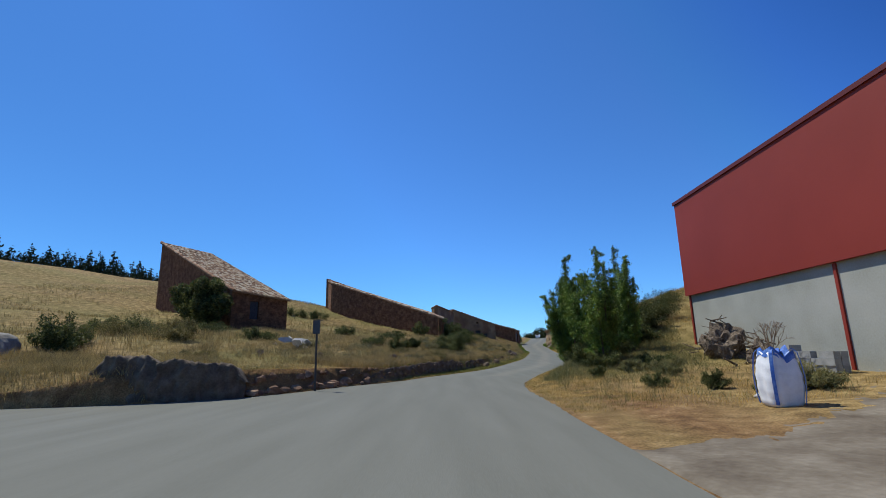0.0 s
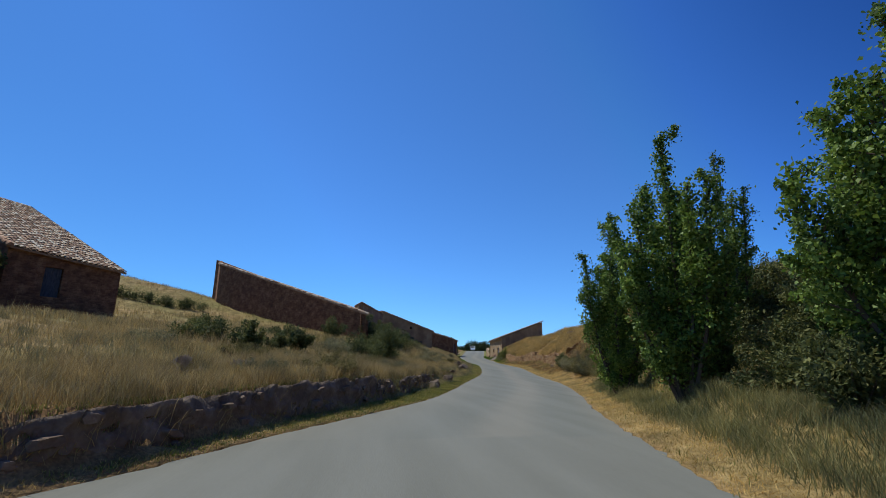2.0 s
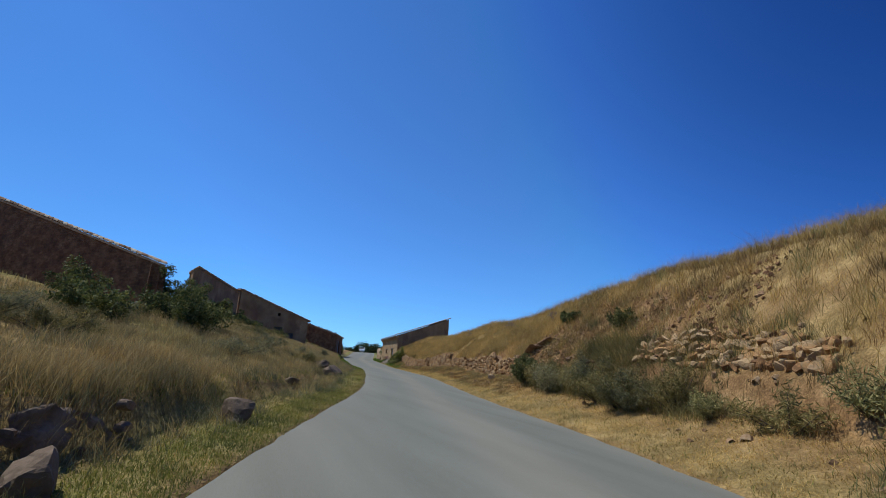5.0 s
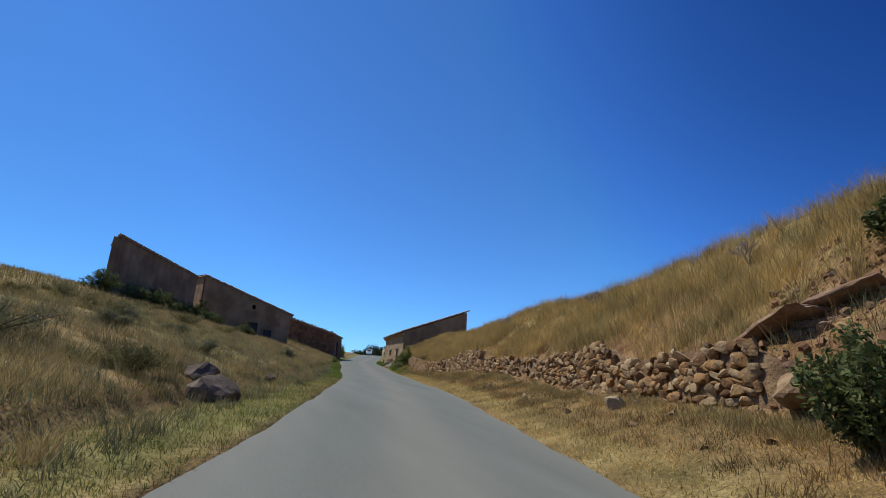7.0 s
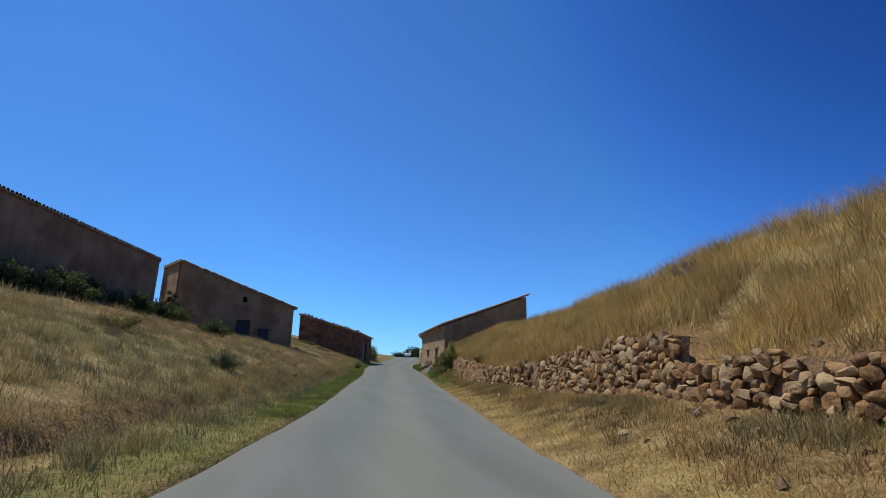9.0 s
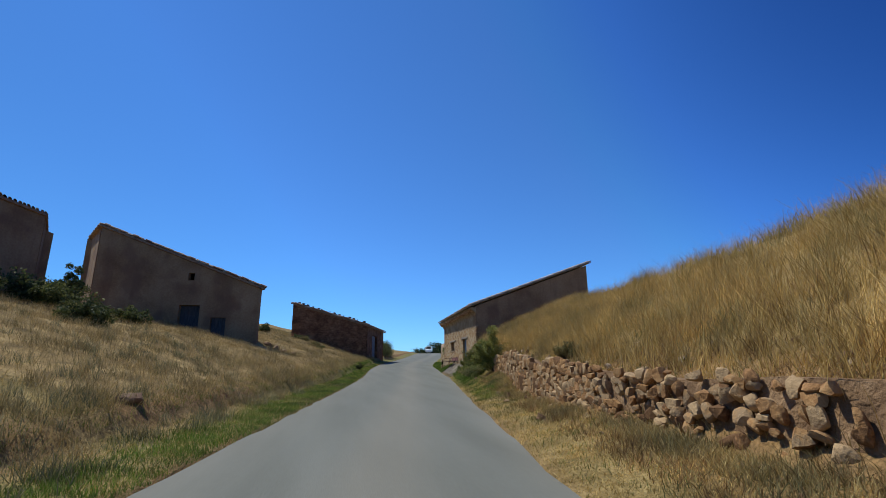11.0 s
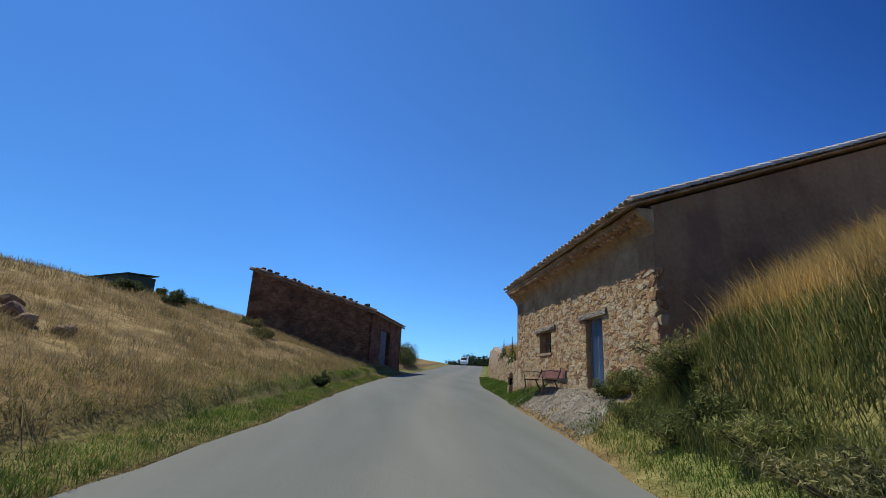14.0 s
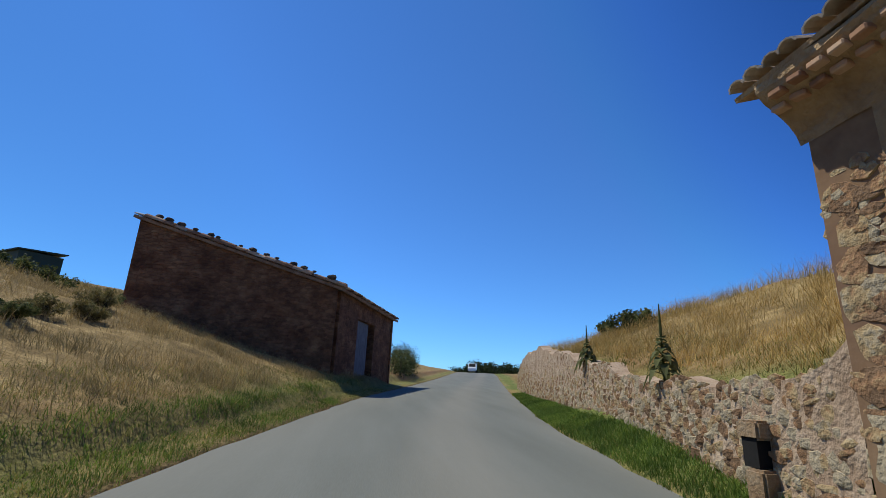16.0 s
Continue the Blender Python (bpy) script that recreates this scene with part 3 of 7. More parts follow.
def roof_slab(bm, origin, U, V, thick, o3):
    O, U, V = np.array(origin, float), np.array(U, float), np.array(V, float)
    n = np.cross(U, V)
    n = n / np.linalg.norm(n) * np.sign(n[2])
    q = [O, O + U, O + U + V, O + V]
    hexa(bm, [Vector(p - n * thick - o3) for p in q] + [Vector(p - o3) for p in q])


def shed(name, label, corners, base, tops, mat, openings=None, over=0.35, tile=(0.24, 0.5), roof_eave=0, thick=0.45, seed=1, verge=None, weights=0):
    """A mono-pitched barn: four corners counter-clockwise from above, walls between them, a tiled roof that falls to wall roof_eave."""
    cx, cy = np.mean([c[0] for c in corners]), np.mean([c[1] for c in corners])
    ob = empty(name, cx, cy, base, label, "barn")
    o3 = np.array(ob.location)
    for i in range(4):
        j = (i + 1) % 4
        bm = bmesh.new()
        a, b = np.array(corners[i], float), np.array(corners[j], float)
        d = unit(b - a)
        trim0 = thick if i % 2 else 0.0
        wall_cells(bm, a + d * trim0, b - d * trim0, base, tops[i] + (tops[j] - tops[i]) * trim0 / np.linalg.norm(b - a), tops[j] - (tops[j] - tops[i]) * trim0 / np.linalg.norm(b - a), thick, (openings or {}).get(i, ()), o3)
        bmesh.ops.remove_doubles(bm, verts=bm.verts[:], dist=1e-4)
        part("wall", bm, mat, ob)
    e = roof_eave
    c = [np.array([*corners[(e + k) % 4], tops[(e + k) % 4]], float) for k in range(4)]
    U, V = c[1] - c[0], c[3] - c[0]
    u, v = unit(U), unit(V)
    O = c[0] - u * over * 0.5 - v * over
    U, V = U + u * over, V + v * over * 1.6
    bm = bmesh.new()
    roof_slab(bm, O + np.array([0, 0, 0.14]), U, V, 0.13, o3)
    roof = part("roof", bm, M_DECK, ob, "brown earth and board roof deck")
    ve, fa = tile_mesh(O + np.array([0, 0, 0.14]), U, V, tile[0], tile[1], seed)
    t = mesh_object("roof_tiles", local(ob, ve), fa, M_TILE, roof)
    tagged(t, "lichened half-round clay roof tiles", kind="stuff")
    # loose tiles bedded along the near verge
    rng = np.random.default_rng(seed + 40)
    n = np.cross(u, v)
    n = n * np.sign(n[2])
    run = np.linalg.norm(V)
    if verge is not None:
        start = O + (U - u * 0.12 if verge else u * 0.12) + np.array([0, 0, 0.2])
        k = 0.15
        while k < run - 0.3:
            p = start + v * k + u * rng.normal(0, 0.04)
            w, l, h = tile[0] * rng.uniform(0.5, 0.65), tile[1] * rng.uniform(0.42, 0.52), tile[0] * rng.uniform(0.5, 0.75)
            q = []
            for sl in (-l, l):
                for a in np.linspace(0, math.pi, 6):
                    q.append(p + v * sl + u * math.cos(a) * w + n * math.sin(a) * h)
            fs = [(i, i + 1, i + 7, i + 6) for i in range(5)] + [(0, 1, 2, 3, 4, 5), (11, 10, 9, 8, 7, 6)]
            mesh_object("verge_tile", local(ob, q), fs, M_VERGERED, roof)
            k += tile[1] * rng.choice([0.8, 0.85, 0.9, 1.2])
    # stones weighing the verge down
    for k in range(weights):
        p = Vector(O + v * run * (0.04 + 0.92 * (k + rng.uniform(0.1, 0.9)) / weights) + u * rng.uniform(0.05, 0.3)) + Vector((0, 0, 0.41))
        b = bmesh.new()
        bmesh.ops.create_icosphere(b, subdivisions=2, radius=1)
        r = rng.uniform(0.07, 0.19)
        for q in b.verts:
            q.co = Vector((q.co.x * r * 1.3, q.co.y * r, q.co.z * r * 0.8)) * (1 + 0.3 * noise.noise(q.co * 1.7 + Vector((k * 7.0, 0, 0)))) + p - Vector(o3)
        part("roof_stone", b, M_ROOFSTONE, roof, "dark stone lying on the roof's edge")
    return ob


# b1: the nearest barn above the junction, its window side to the road
shed("barn", "old earth-walled barn with a lichened tile roof on the slope", [(-25.7, 58.7), (-20.8, 64.6), (-39.5, 80.0), (-44.5, 74.0)], 3.6, [9.4, 8.7, 18.4, 19.2], M_BRICKISH, {0: [(2.4, 3.6, 6.0, 8.3)]}, over=0.5, tile=(0.36, 0.7), seed=2, verge=0)
shed("barn", "long low barn of red earth with a tiled lean-to roof", [(-21.6, 92.3), (0.0, 74.4), (-2.4, 81.0), (-24.0, 98.9)], 1.5, [14.9, 6.45, 7.9, 16.9], M_BRICKISH, {}, over=0.3, tile=(0.42, 0.7), roof_eave=1, seed=3)
shed("barn", "long plastered barn wall beside the road", [(-1.5, 101.2), (2.3, 116.2), (1.2, 118.5), (-2.6, 103.5)], 5.0, [10.95, 10.55, 10.2, 10.6], M_STUCCO, {}, over=0.25, tile=(0.26, 0.5), roof_eave=2, seed=4)
shed("barn", "plastered barn with a dark doorway and a sloping tile roof", [(2.3, 122.2), (12.75, 121.4), (10.35, 125.3), (-0.1, 126.1)], 3.0, [11.75, 7.75, 7.75, 11.75], M_STUCCO, {0: [(5.45, 6.75, 4.2, 6.6), (7.5, 8.45, 4.0, 5.8), (5.8, 6.2, 8.25, 8.75)]}, over=0.3, tile=(0.22, 0.45), roof_eave=1, seed=5, verge=0)
shed("barn", "red rubble barn with a grey door and broken eave tiles", [(12.4, 146.5), (21.1, 147.0), (23.9, 156.2), (14.0, 157.5)], 2.6, [9.9, 7.5, 7.4, 9.9], M_BRICKISH, {1: [(2.6, 5.4, 2.8, 6.6)]}, over=0.3, tile=(0.29, 0.5), roof_eave=1, seed=6, verge=0, weights=14)


# ---- the red shed at the junction ----
def red_shed():
    ob = empty("industrial_shed", 16.0, 12.0, 0.5, "industrial shed with dark red cladding over a grey concrete base", "shed")
    o = Vector(ob.location)
    bm = bmesh.new()
    box(bm, 0, 22, -22, 18, -1.5, 4.1)
    part("base_wall", bm, M_CONCRETE, ob, "pale grey concrete base wall")
    bm = bmesh.new()
    box(bm, -0.22, 22.2, -22.2, 18.2, 4.1, 10.0)
    part("cladding", bm, M_RED, ob, "smooth dark red metal cladding")
    bm = bmesh.new()
    box(bm, -0.30, 22.3, -22.3, 18.3, 10.0, 10.2)
    part("roof_trim", bm, M_REDTRIM, ob, "dark red roof edge trim")
    for y in (18.0, 6.7, -5, -16):
        bm = bmesh.new()
        box(bm, -0.07, 0.08, y - 0.08, y + 0.07, -1.5, 4.08)
        part("post", bm, M_RED, ob, "red painted steel post")
    return ob


red_shed()


# ---- the stone house ----
HX0, HY0, HX1, HY1 = 27.45, 120.3, 26.92, 128.7


def stone_piece(rng, w, h, d):
    """An uneven stone of that width and height, proud by d; its back at y = 0, its face towards -y."""
    n = 9
    ring = []
    for k in range(n):
        a = (k + rng.uniform(0.15, 0.85)) / n * math.tau
        c, s = math.cos(a), math.sin(a)
        q = 1.0 / max(abs(c), abs(s)) ** 0.74
        ring.append((c * q * w * 0.5 * rng.uniform(0.8, 1.04), s * q * h * 0.5 * rng.uniform(0.8, 1.04)))
    verts, faces = [], []
    tip = (rng.uniform(-0.12, 0.12) * w, rng.uniform(-0.12, 0.12) * h)
    for f, y in ((1.05, 0.03), (1.0, -d * 0.45), (0.8, -d * 0.85)):
        for (x, z) in ring:
            verts.append((x * f + (tip[0] if f < 1 else 0), y - (rng.uniform(-0.1, 0.25) * d if f < 1 else 0), z * f + (tip[1] if f < 1 else 0)))
    for r in range(2):
        for k in range(n):
            k2 = (k + 1) % n
            faces.append((r * n + k, r * n + k2, (r + 1) * n + k2, (r + 1) * n + k))
    verts.append((tip[0] * 1.3, -d * rng.uniform(0.88, 1.0), tip[1] * 1.3))
    for k in range(n):
        faces.append((2 * n + k, 2 * n + (k + 1) % n, 3 * n))
    return verts, faces


def flat_stone(rng, w, h, d):
    """A split stone set nearly flush in mortar: a broken outline and a flat, faceted face."""
    n = 8
    ring = []
    for k in range(n):
        a = (k + rng.uniform(0.1, 0.9)) / n * math.tau
        c, si = math.cos(a), math.sin(a)
        q = 1.0 / max(abs(c), abs(si)) ** 0.8
        ring.append((c * q * w * 0.5 * rng.uniform(0.72, 1.06), si * q * h * 0.5 * rng.uniform(0.72, 1.06)))
    tilt, lean = rng.uniform(-0.5, 0.5), rng.uniform(-0.5, 0.5)
    verts = [(x * 1.03, 0.6, z * 1.03) for x, z in ring]
    verts += [(x * 0.95, -d * (0.7 + tilt * x / w + lean * z / h + rng.uniform(-0.2, 0.2)), z * 0.95) for x, z in ring]
    verts.append((rng.uniform(-0.15, 0.15) * w, -d * rng.uniform(0.85, 1.25), rng.uniform(-0.15, 0.15) * h))
    faces = []
    for k in range(n):
        k2 = (k + 1) % n
        faces.append((k, k2, n + k2, n + k))
        faces.append((n + k, n + k2, 2 * n))
    return verts, faces


def lump_stone(rng, w, h, d):
    """A chunky field stone, its back sunk into the wall, broken by flat faces."""
    bm = bmesh.new()
    bmesh.ops.create_icosphere(bm, subdivisions=2, radius=0.5)
    cuts = [(unit(rng.normal(size=3)), rng.uniform(0.27, 0.40)) for _ in range(9)] + [(np.array([0, -1.0, 0]), rng.uniform(0.36, 0.44))]
    cuts += [(np.array(v, float), rng.uniform(0.36, 0.44)) for v in ((1, 0, 0), (-1, 0, 0), (0, 0, 1), (0, 0, -1))]
    shift = Vector(rng.uniform(-50, 50, 3))
    for v in bm.verts:
        p = np.array(v.co) * 1.34
        for nrm, lim in cuts:
            k = p @ nrm - lim
            if k > 0:
                p = p - nrm * k * 0.96
        p = p * (1 + 0.09 * noise.noise(Vector(p) * 6 + shift))
        v.co = Vector((p[0] * w * 1.2, p[1] * d * 2 + 0.1 * d, p[2] * h * 1.2))
    bm.verts.index_update()
    verts, faces = [tuple(v.co) for v in bm.verts], [tuple(v.index for v in f.verts) for f in bm.faces]
    bm.free()
    return verts, faces


def block_stone(rng, w, h, d):
    """A roughly squared wall stone with a flat, slightly tilted face and worn corners."""
    bm = bmesh.new()
    bmesh.ops.create_icosphere(bm, subdivisions=2, radius=0.5)
    cuts = [(unit(rng.normal(size=3)), rng.uniform(0.36, 0.46)) for _ in range(7)]
    cuts += [(unit(np.array([rng.normal(0, 0.2), -1.0, rng.normal(0, 0.2)])), rng.uniform(0.30, 0.38))]
    for v in ((1, 0, 0), (-1, 0, 0), (0, 0, 1), (0, 0, -1)):
        cuts.append((unit(np.array(v, float) + rng.normal(0, 0.13, 3)), rng.uniform(0.37, 0.43)))
    shift = Vector(rng.uniform(-50, 50, 3))
    for v in bm.verts:
        p = np.array(v.co) * 1.5
        for nrm, lim in cuts:
            k = p @ nrm - lim
            if k > 0:
                p = p - nrm * k * 0.97
        p = p * (1 + 0.06 * noise.noise(Vector(p) * 7 + shift))
        v.co = Vector((p[0] * w * 1.2, p[1] * d * 2, p[2] * h * 1.2))
    bm.verts.index_update()
    verts, faces = [tuple(v.co) for v in bm.verts], [tuple(v.index for v in f.verts) for f in bm.faces]
    bm.free()
    return verts, faces


def stone_layout(rng, length, z0, z1, wmin, wmax, hmin, hmax):
    """Uneven courses of stones: places (u, z, w, h)."""
    out = []
    z = z0
    while z < z1 - hmin * 0.5:
        h = min(rng.uniform(hmin, hmax), z1 - z)
        u = rng.uniform(-0.2, 0)
        while u < length:
            w = rng.uniform(wmin, wmax)
            if rng.random() < 0.14 and h > hmin * 1.7:
                k = rng.uniform(0.4, 0.6)
                out.append((u + w / 2, z + h * k / 2, w, h * k))
                out.append((u + w / 2, z + h * (1 + k) / 2, w, h * (1 - k)))
            else:
                out.append((u + w / 2, z + h / 2 + rng.normal(0, 0.045), w * rng.uniform(0.85, 1.1), h * rng.uniform(0.8, 1.25)))
            u += w
        z += h
    return out


def lay_stones(owner, places, at, limit, name, seed, depth=(0.03, 0.08), snug=1.0, mat=None, infill="rubble_infill", shape=stone_piece, rest=None, sharp=52, twist=0.18):
    """Stones over a wall: the first `limit` as parts of their own, the rest joined. at(u) gives place and turn."""
    rng = np.random.default_rng(seed)
    pool = []
    for k in range(60):
        v, f = shape(rng, 1, 1, 1)
        me = bpy.data.meshes.new(name)
        me.from_pydata(v, [], f)
        me.materials.append(mat or M_STONE)
        me.shade_smooth()
        me.set_sharp_from_angle(angle=radians(sharp))
        pool.append((me, v, f))
    rest_v, rest_f = [], []
    o = Vector(owner.location)
    for k, (u, z, w, h) in enumerate(places):
        me, v, f = pool[int(rng.integers(len(pool)))]
        d = rng.uniform(*depth)
        p, ang, lean = at(u, z)
        m = Matrix.Translation(Vector(p) - o) @ Matrix.Rotation(ang, 4, "Z") @ Matrix.Rotation(lean, 4, "X") @ Matrix.Rotation(rng.normal(0, twist), 4, "Y") @ Matrix.Diagonal((w * snug, d, h * snug, 1))
        if k < limit:
            s = new(name, me)
            s.parent = owner
            s.matrix_basis = m
        else:
            b = len(rest_v)
            rest_v += [tuple(m @ Vector(q)) for q in v]
            rest_f += [tuple(b + i for i in q) for q in f]
    if rest_v:
        ob = mesh_object(infill, rest_v, rest_f, rest or mat or M_STONES, owner, smooth=True)
        ob.data.set_sharp_from_angle(angle=radians(36))
        tagged(ob, kind="stuff")


def stone_house():
    ob = empty("stone_house", 32, 125, 2.0, "rubble stone house with a blue metal door and deep tiled eaves", "house")
    o3 = np.array(ob.location)
    c = [(HX1, HY1), (HX0, HY0), (36.7, 121.2), (36.1, 129.6)]
    tops = [6.3, 6.76, 10.2, 9.75]
    door, win = (5.28, 6.15, 2.66, 4.6), (2.15, 3.05, 3.84, 4.52)
    mats = [M_MORTAR, M_STUCCO, M_STUCCO, M_STUCCO]
    th = 0.55
    for i in range(4):
        j = (i + 1) % 4
        bm = bmesh.new()
        a, b = np.array(c[i], float), np.array(c[j], float)
        d, L = unit(b - a), np.linalg.norm(b - a)
        t0 = 0.0 if i % 2 else th
        s = (tops[j] - tops[i]) / L
        cut = [(q[0] - t0, q[1] - t0, q[2], q[3]) for q in (door, win)]
        wall_cells(bm, a + d * t0, b - d * t0, 1.2, tops[i] + s * t0, tops[j] - s * t0, th, cut if i == 0 else (), o3)
        bmesh.ops.remove_doubles(bm, verts=bm.verts[:], dist=1e-4)
        part("wall", bm, mats[i], ob, "rubble stone front wall" if i == 0 else "plastered earth wall")
    front0, run = np.array(c[0], float), unit(np.array(c[1], float) - np.array(c[0], float))
    out = np.array([run[1], -run[0]])
    ang = math.atan2(run[1], run[0])

    def spot(u, z, proud=0.0):
        p = front0 + run * u + out * proud
        return Vector((p[0], p[1], z)) - Vector(ob.location)

    fm = Matrix.Translation(spot(0, 2.0)) @ Matrix.Rotation(ang, 4, "Z")
    # lintels, door, window
    def beam(u0, u1, z0, z1, tilt, seed):
        """A crooked hewn timber along the wall."""
        b = bmesh.new()
        rings = []
        for i in range(15):
            f = i / 14
            w = [0.018 * noise.noise(Vector((f * 5, seed, k))) for k in range(4)]
            ring = []
            for k, (y, z) in enumerate(((-0.06, z0), (-0.07, (z0 + z1) / 2), (-0.05, z1), (0.3, z1), (0.3, z0))):
                ring.append(b.verts.new(fm @ Vector((u0 + (u1 - u0) * f, y + w[k % 4], z + tilt * (f - 0.5) + w[(k + 1) % 4]))))
            rings.append(ring)
        for p, q in zip(rings, rings[1:]):
            for k in range(5):
                b.faces.new((p[k], p[(k + 1) % 5], q[(k + 1) % 5], q[k]))
        b.faces.new(rings[0])
        b.faces.new(rings[-1][::-1])
        return b

    part("door_lintel", beam(door[0] - 0.3, door[1] + 0.28, door[3] - 2.0, door[3] - 2.0 + 0.15, 0.03, 1.3), M_BEAM, ob, "grey weathered timber lintel")
    bm = bmesh.new()
    n = 72
    w = (door[1] - door[0]) / n
    back = []
    for off in (0.0, 0.015):
        row = []
        for k in range(n + 1):
            y = 0.17 + 0.03 * math.sin(k / 2.4 * math.pi) + off
            row.append([bm.verts.new(fm @ Vector((door[0] + k * w, y, z))) for z in (door[2] - 2.0, door[3] - 2.0)])
        for p, q in zip(row, row[1:]):
            bm.faces.new((p[0], q[0], q[1], p[1]))
        back.append(row)
    for k in (0, n):
        bm.faces.new((back[0][k][0], back[0][k][1], back[1][k][1], back[1][k][0]))
    d = part("door", bm, M_BLUE, ob, "closed blue corrugated metal door")
    bm = bmesh.new()
    box(bm, door[0] - 0.02, door[0] + 0.07, 0.12, 0.22, door[2] - 2.0, door[3] - 2.0, fm)
    part("door_frame", bm, M_WOOD, d)
    part("window_lintel", beam(win[0] - 0.28, win[1] + 0.34, win[3] - 2.0, win[3] - 2.0 + 0.13, 0.05, 7.7), M_BEAM, ob, "grey weathered timber lintel")
    wnd = empty("window", 0, 0, 0, "small barred window in a deep opening", "")
    wnd.parent = ob
    # near-black sheet that stands for the unlit room behind the bars
    bm = bmesh.new()
    box(bm, win[0], win[1], 0.34, 0.38, win[2] - 2.0, win[3] - 2.0, fm)
    part("shutter", bm, M_DARK, wnd)
    for k in range(7):
        bm = bmesh.new()
        x = win[0] + (k + 0.5) * (win[1] - win[0]) / 7
        tube(bm, fm @ Vector((x, 0.2, win[2] - 2.0)), fm @ Vector((x, 0.2, win[3] - 2.0)), 0.011, sides=6)
        part("bar", bm, M_WOOD, wnd)
    bm = bmesh.new()
    box(bm, win[0], win[1], 0.18, 0.21, 4.14 - 2.0, 4.17 - 2.0, fm)
    part("cross_bar", bm, M_WOOD, wnd)
    bm = bmesh.new()
    box(bm, win[0] - 0.05, win[1] + 0.05, -0.04, 0.3, win[2] - 2.0 - 0.08, win[2] - 2.0 - 0.004, fm)
    part("sill", bm, M_STONE, wnd)
    # eaves: stepped cornice under the tiles, rising a little towards the gable
    L = np.linalg.norm(np.array(c[1]) - np.array(c[0]))
    rise = 0.40
    prof = [(0.0, 5.70), (0.03, 5.80), (0.08, 5.88), (0.15, 5.95), (0.24, 6.02), (0.34, 6.09), (0.40, 6.17), (0.40, 6.245), (0.0, 6.245)]
    bm = bmesh.new()
    rows = []
    for i in range(71):
        f = i / 70
        row = []
        for k, (pr, z) in enumerate(prof):
            q = Vector((f * 14, k * 0.9, 2.0))
            w = 0.022 * noise.noise(q) + 0.014 * noise.noise(q * 3.3)
            row.append(bm.verts.new(fm @ Vector((-0.08 + (L + 0.16) * f, -pr - (w if 0 < k < 8 else 0), z - 2.0 + rise * f + w * 0.7))))
        rows.append(row)
    for p, q in zip(rows, rows[1:]):
        for k in range(len(prof)):
            k2 = (k + 1) % len(prof)
            bm.faces.new((p[k], p[k2], q[k2], q[k]))
    bm.faces.new(rows[0])
    bm.faces.new(rows[-1][::-1])
    part("cornice", bm, M_MORTAR, ob, "rough plastered cove under the eaves")
    # a course of tile ends under the eave
    bm = bmesh.new()
    box(bm, -0.07, 0.07, -0.05, 0.05, -0.03, 0.03)
    bmesh.ops.bevel(bm, geom=bm.edges[:], offset=0.012, segments=1, affect="EDGES")
    tile_end = bpy.data.meshes.new("cornice_tile")
    bm.to_mesh(tile_end)
    bm.free()
    tile_end.materials.append(M_VERGERED)
    rng_c = np.random.default_rng(63)
    for row, (pr, z0) in enumerate(((0.235, 6.0), (0.35, 6.085))):
        for k in range(44):
            f = (k + 0.5 * row + 0.25) / 44.5
            q = new("cornice_tile", tile_end)
            q.parent = ob
            q.matrix_basis = fm @ pose((L + 0.1) * f - 0.05 + rng_c.normal(0, 0.008), -pr, z0 - 2.0 + rise * f + rng_c.normal(0, 0.004), rng_c.normal(0, 3), rng_c.normal(0, 3), rng_c.normal(0, 4))
    # roof
    eave_far, eave_near = np.array([26.50, 129.0, 6.28]), np.array([26.86, 120.1, 6.68])
    U = eave_near - eave_far
    V = np.array([10.2, 0.95, 3.8])
    u, v, O = unit(U), unit(V), eave_far
    bm = bmesh.new()
    roof_slab(bm, O, U, V, 0.045, o3)
    roof = part("roof", bm, M_MORTAR, ob, "roof deck under the tiles")
    ve, fa = tile_mesh(O, U, V, 0.2, 0.46, 11, rows=range(1, 60))
    t = mesh_object("roof_tiles", local(ob, ve), fa, M_TILE, roof)
    tagged(t, "lichened half-round clay roof tiles", kind="stuff")
    ve, fa = tile_mesh(O - v * 0.05, U, V, 0.2, 0.46, 12, rows=range(0, 1))
    per_v, per_f = 18, 10
    for k in range(len(ve) // per_v):
        sub_v = [Vector(q) - Vector(o3) for q in ve[k * per_v:(k + 1) * per_v]]
        sub_f = [tuple(i - k * per_v for i in f) for f in fa[k * per_f:(k + 1) * per_f]]
        mesh_object("eave_tile", sub_v, sub_f, M_VERGE, roof)
    nrm = unit(np.cross(u, v))
    nrm = nrm * np.sign(nrm[2])
    k, rv = 0.1, np.random.default_rng(91)
    while k < np.linalg.norm(V) - 0.3:
        p = O + U - u * 0.08 + v * k + nrm * 0.03
        q = [p + v * sl + u * math.cos(a) * 0.13 + nrm * (math.sin(a) * 0.13 + 0.025 * (sl < 0)) for sl in (-0.02, 0.42) for a in np.linspace(0, math.pi, 6)]
        mesh_object("verge_tile", local(ob, q), [(i, i + 1, i + 7, i + 6) for i in range(5)] + [(0, 1, 2, 3, 4, 5), (11, 10, 9, 8, 7, 6)], M_VERGE, roof)
        k += 0.38 + rv.normal(0, 0.015)
    # stones of the front
    rng = np.random.default_rng(21)

    def open_wall(u, z, w, h):
        return all(u + w / 2 < op[0] or u - w / 2 > op[1] or z + h / 2 < op[2] or z - h / 2 > op[3] + 0.19 for op in (door, win))

    places = []
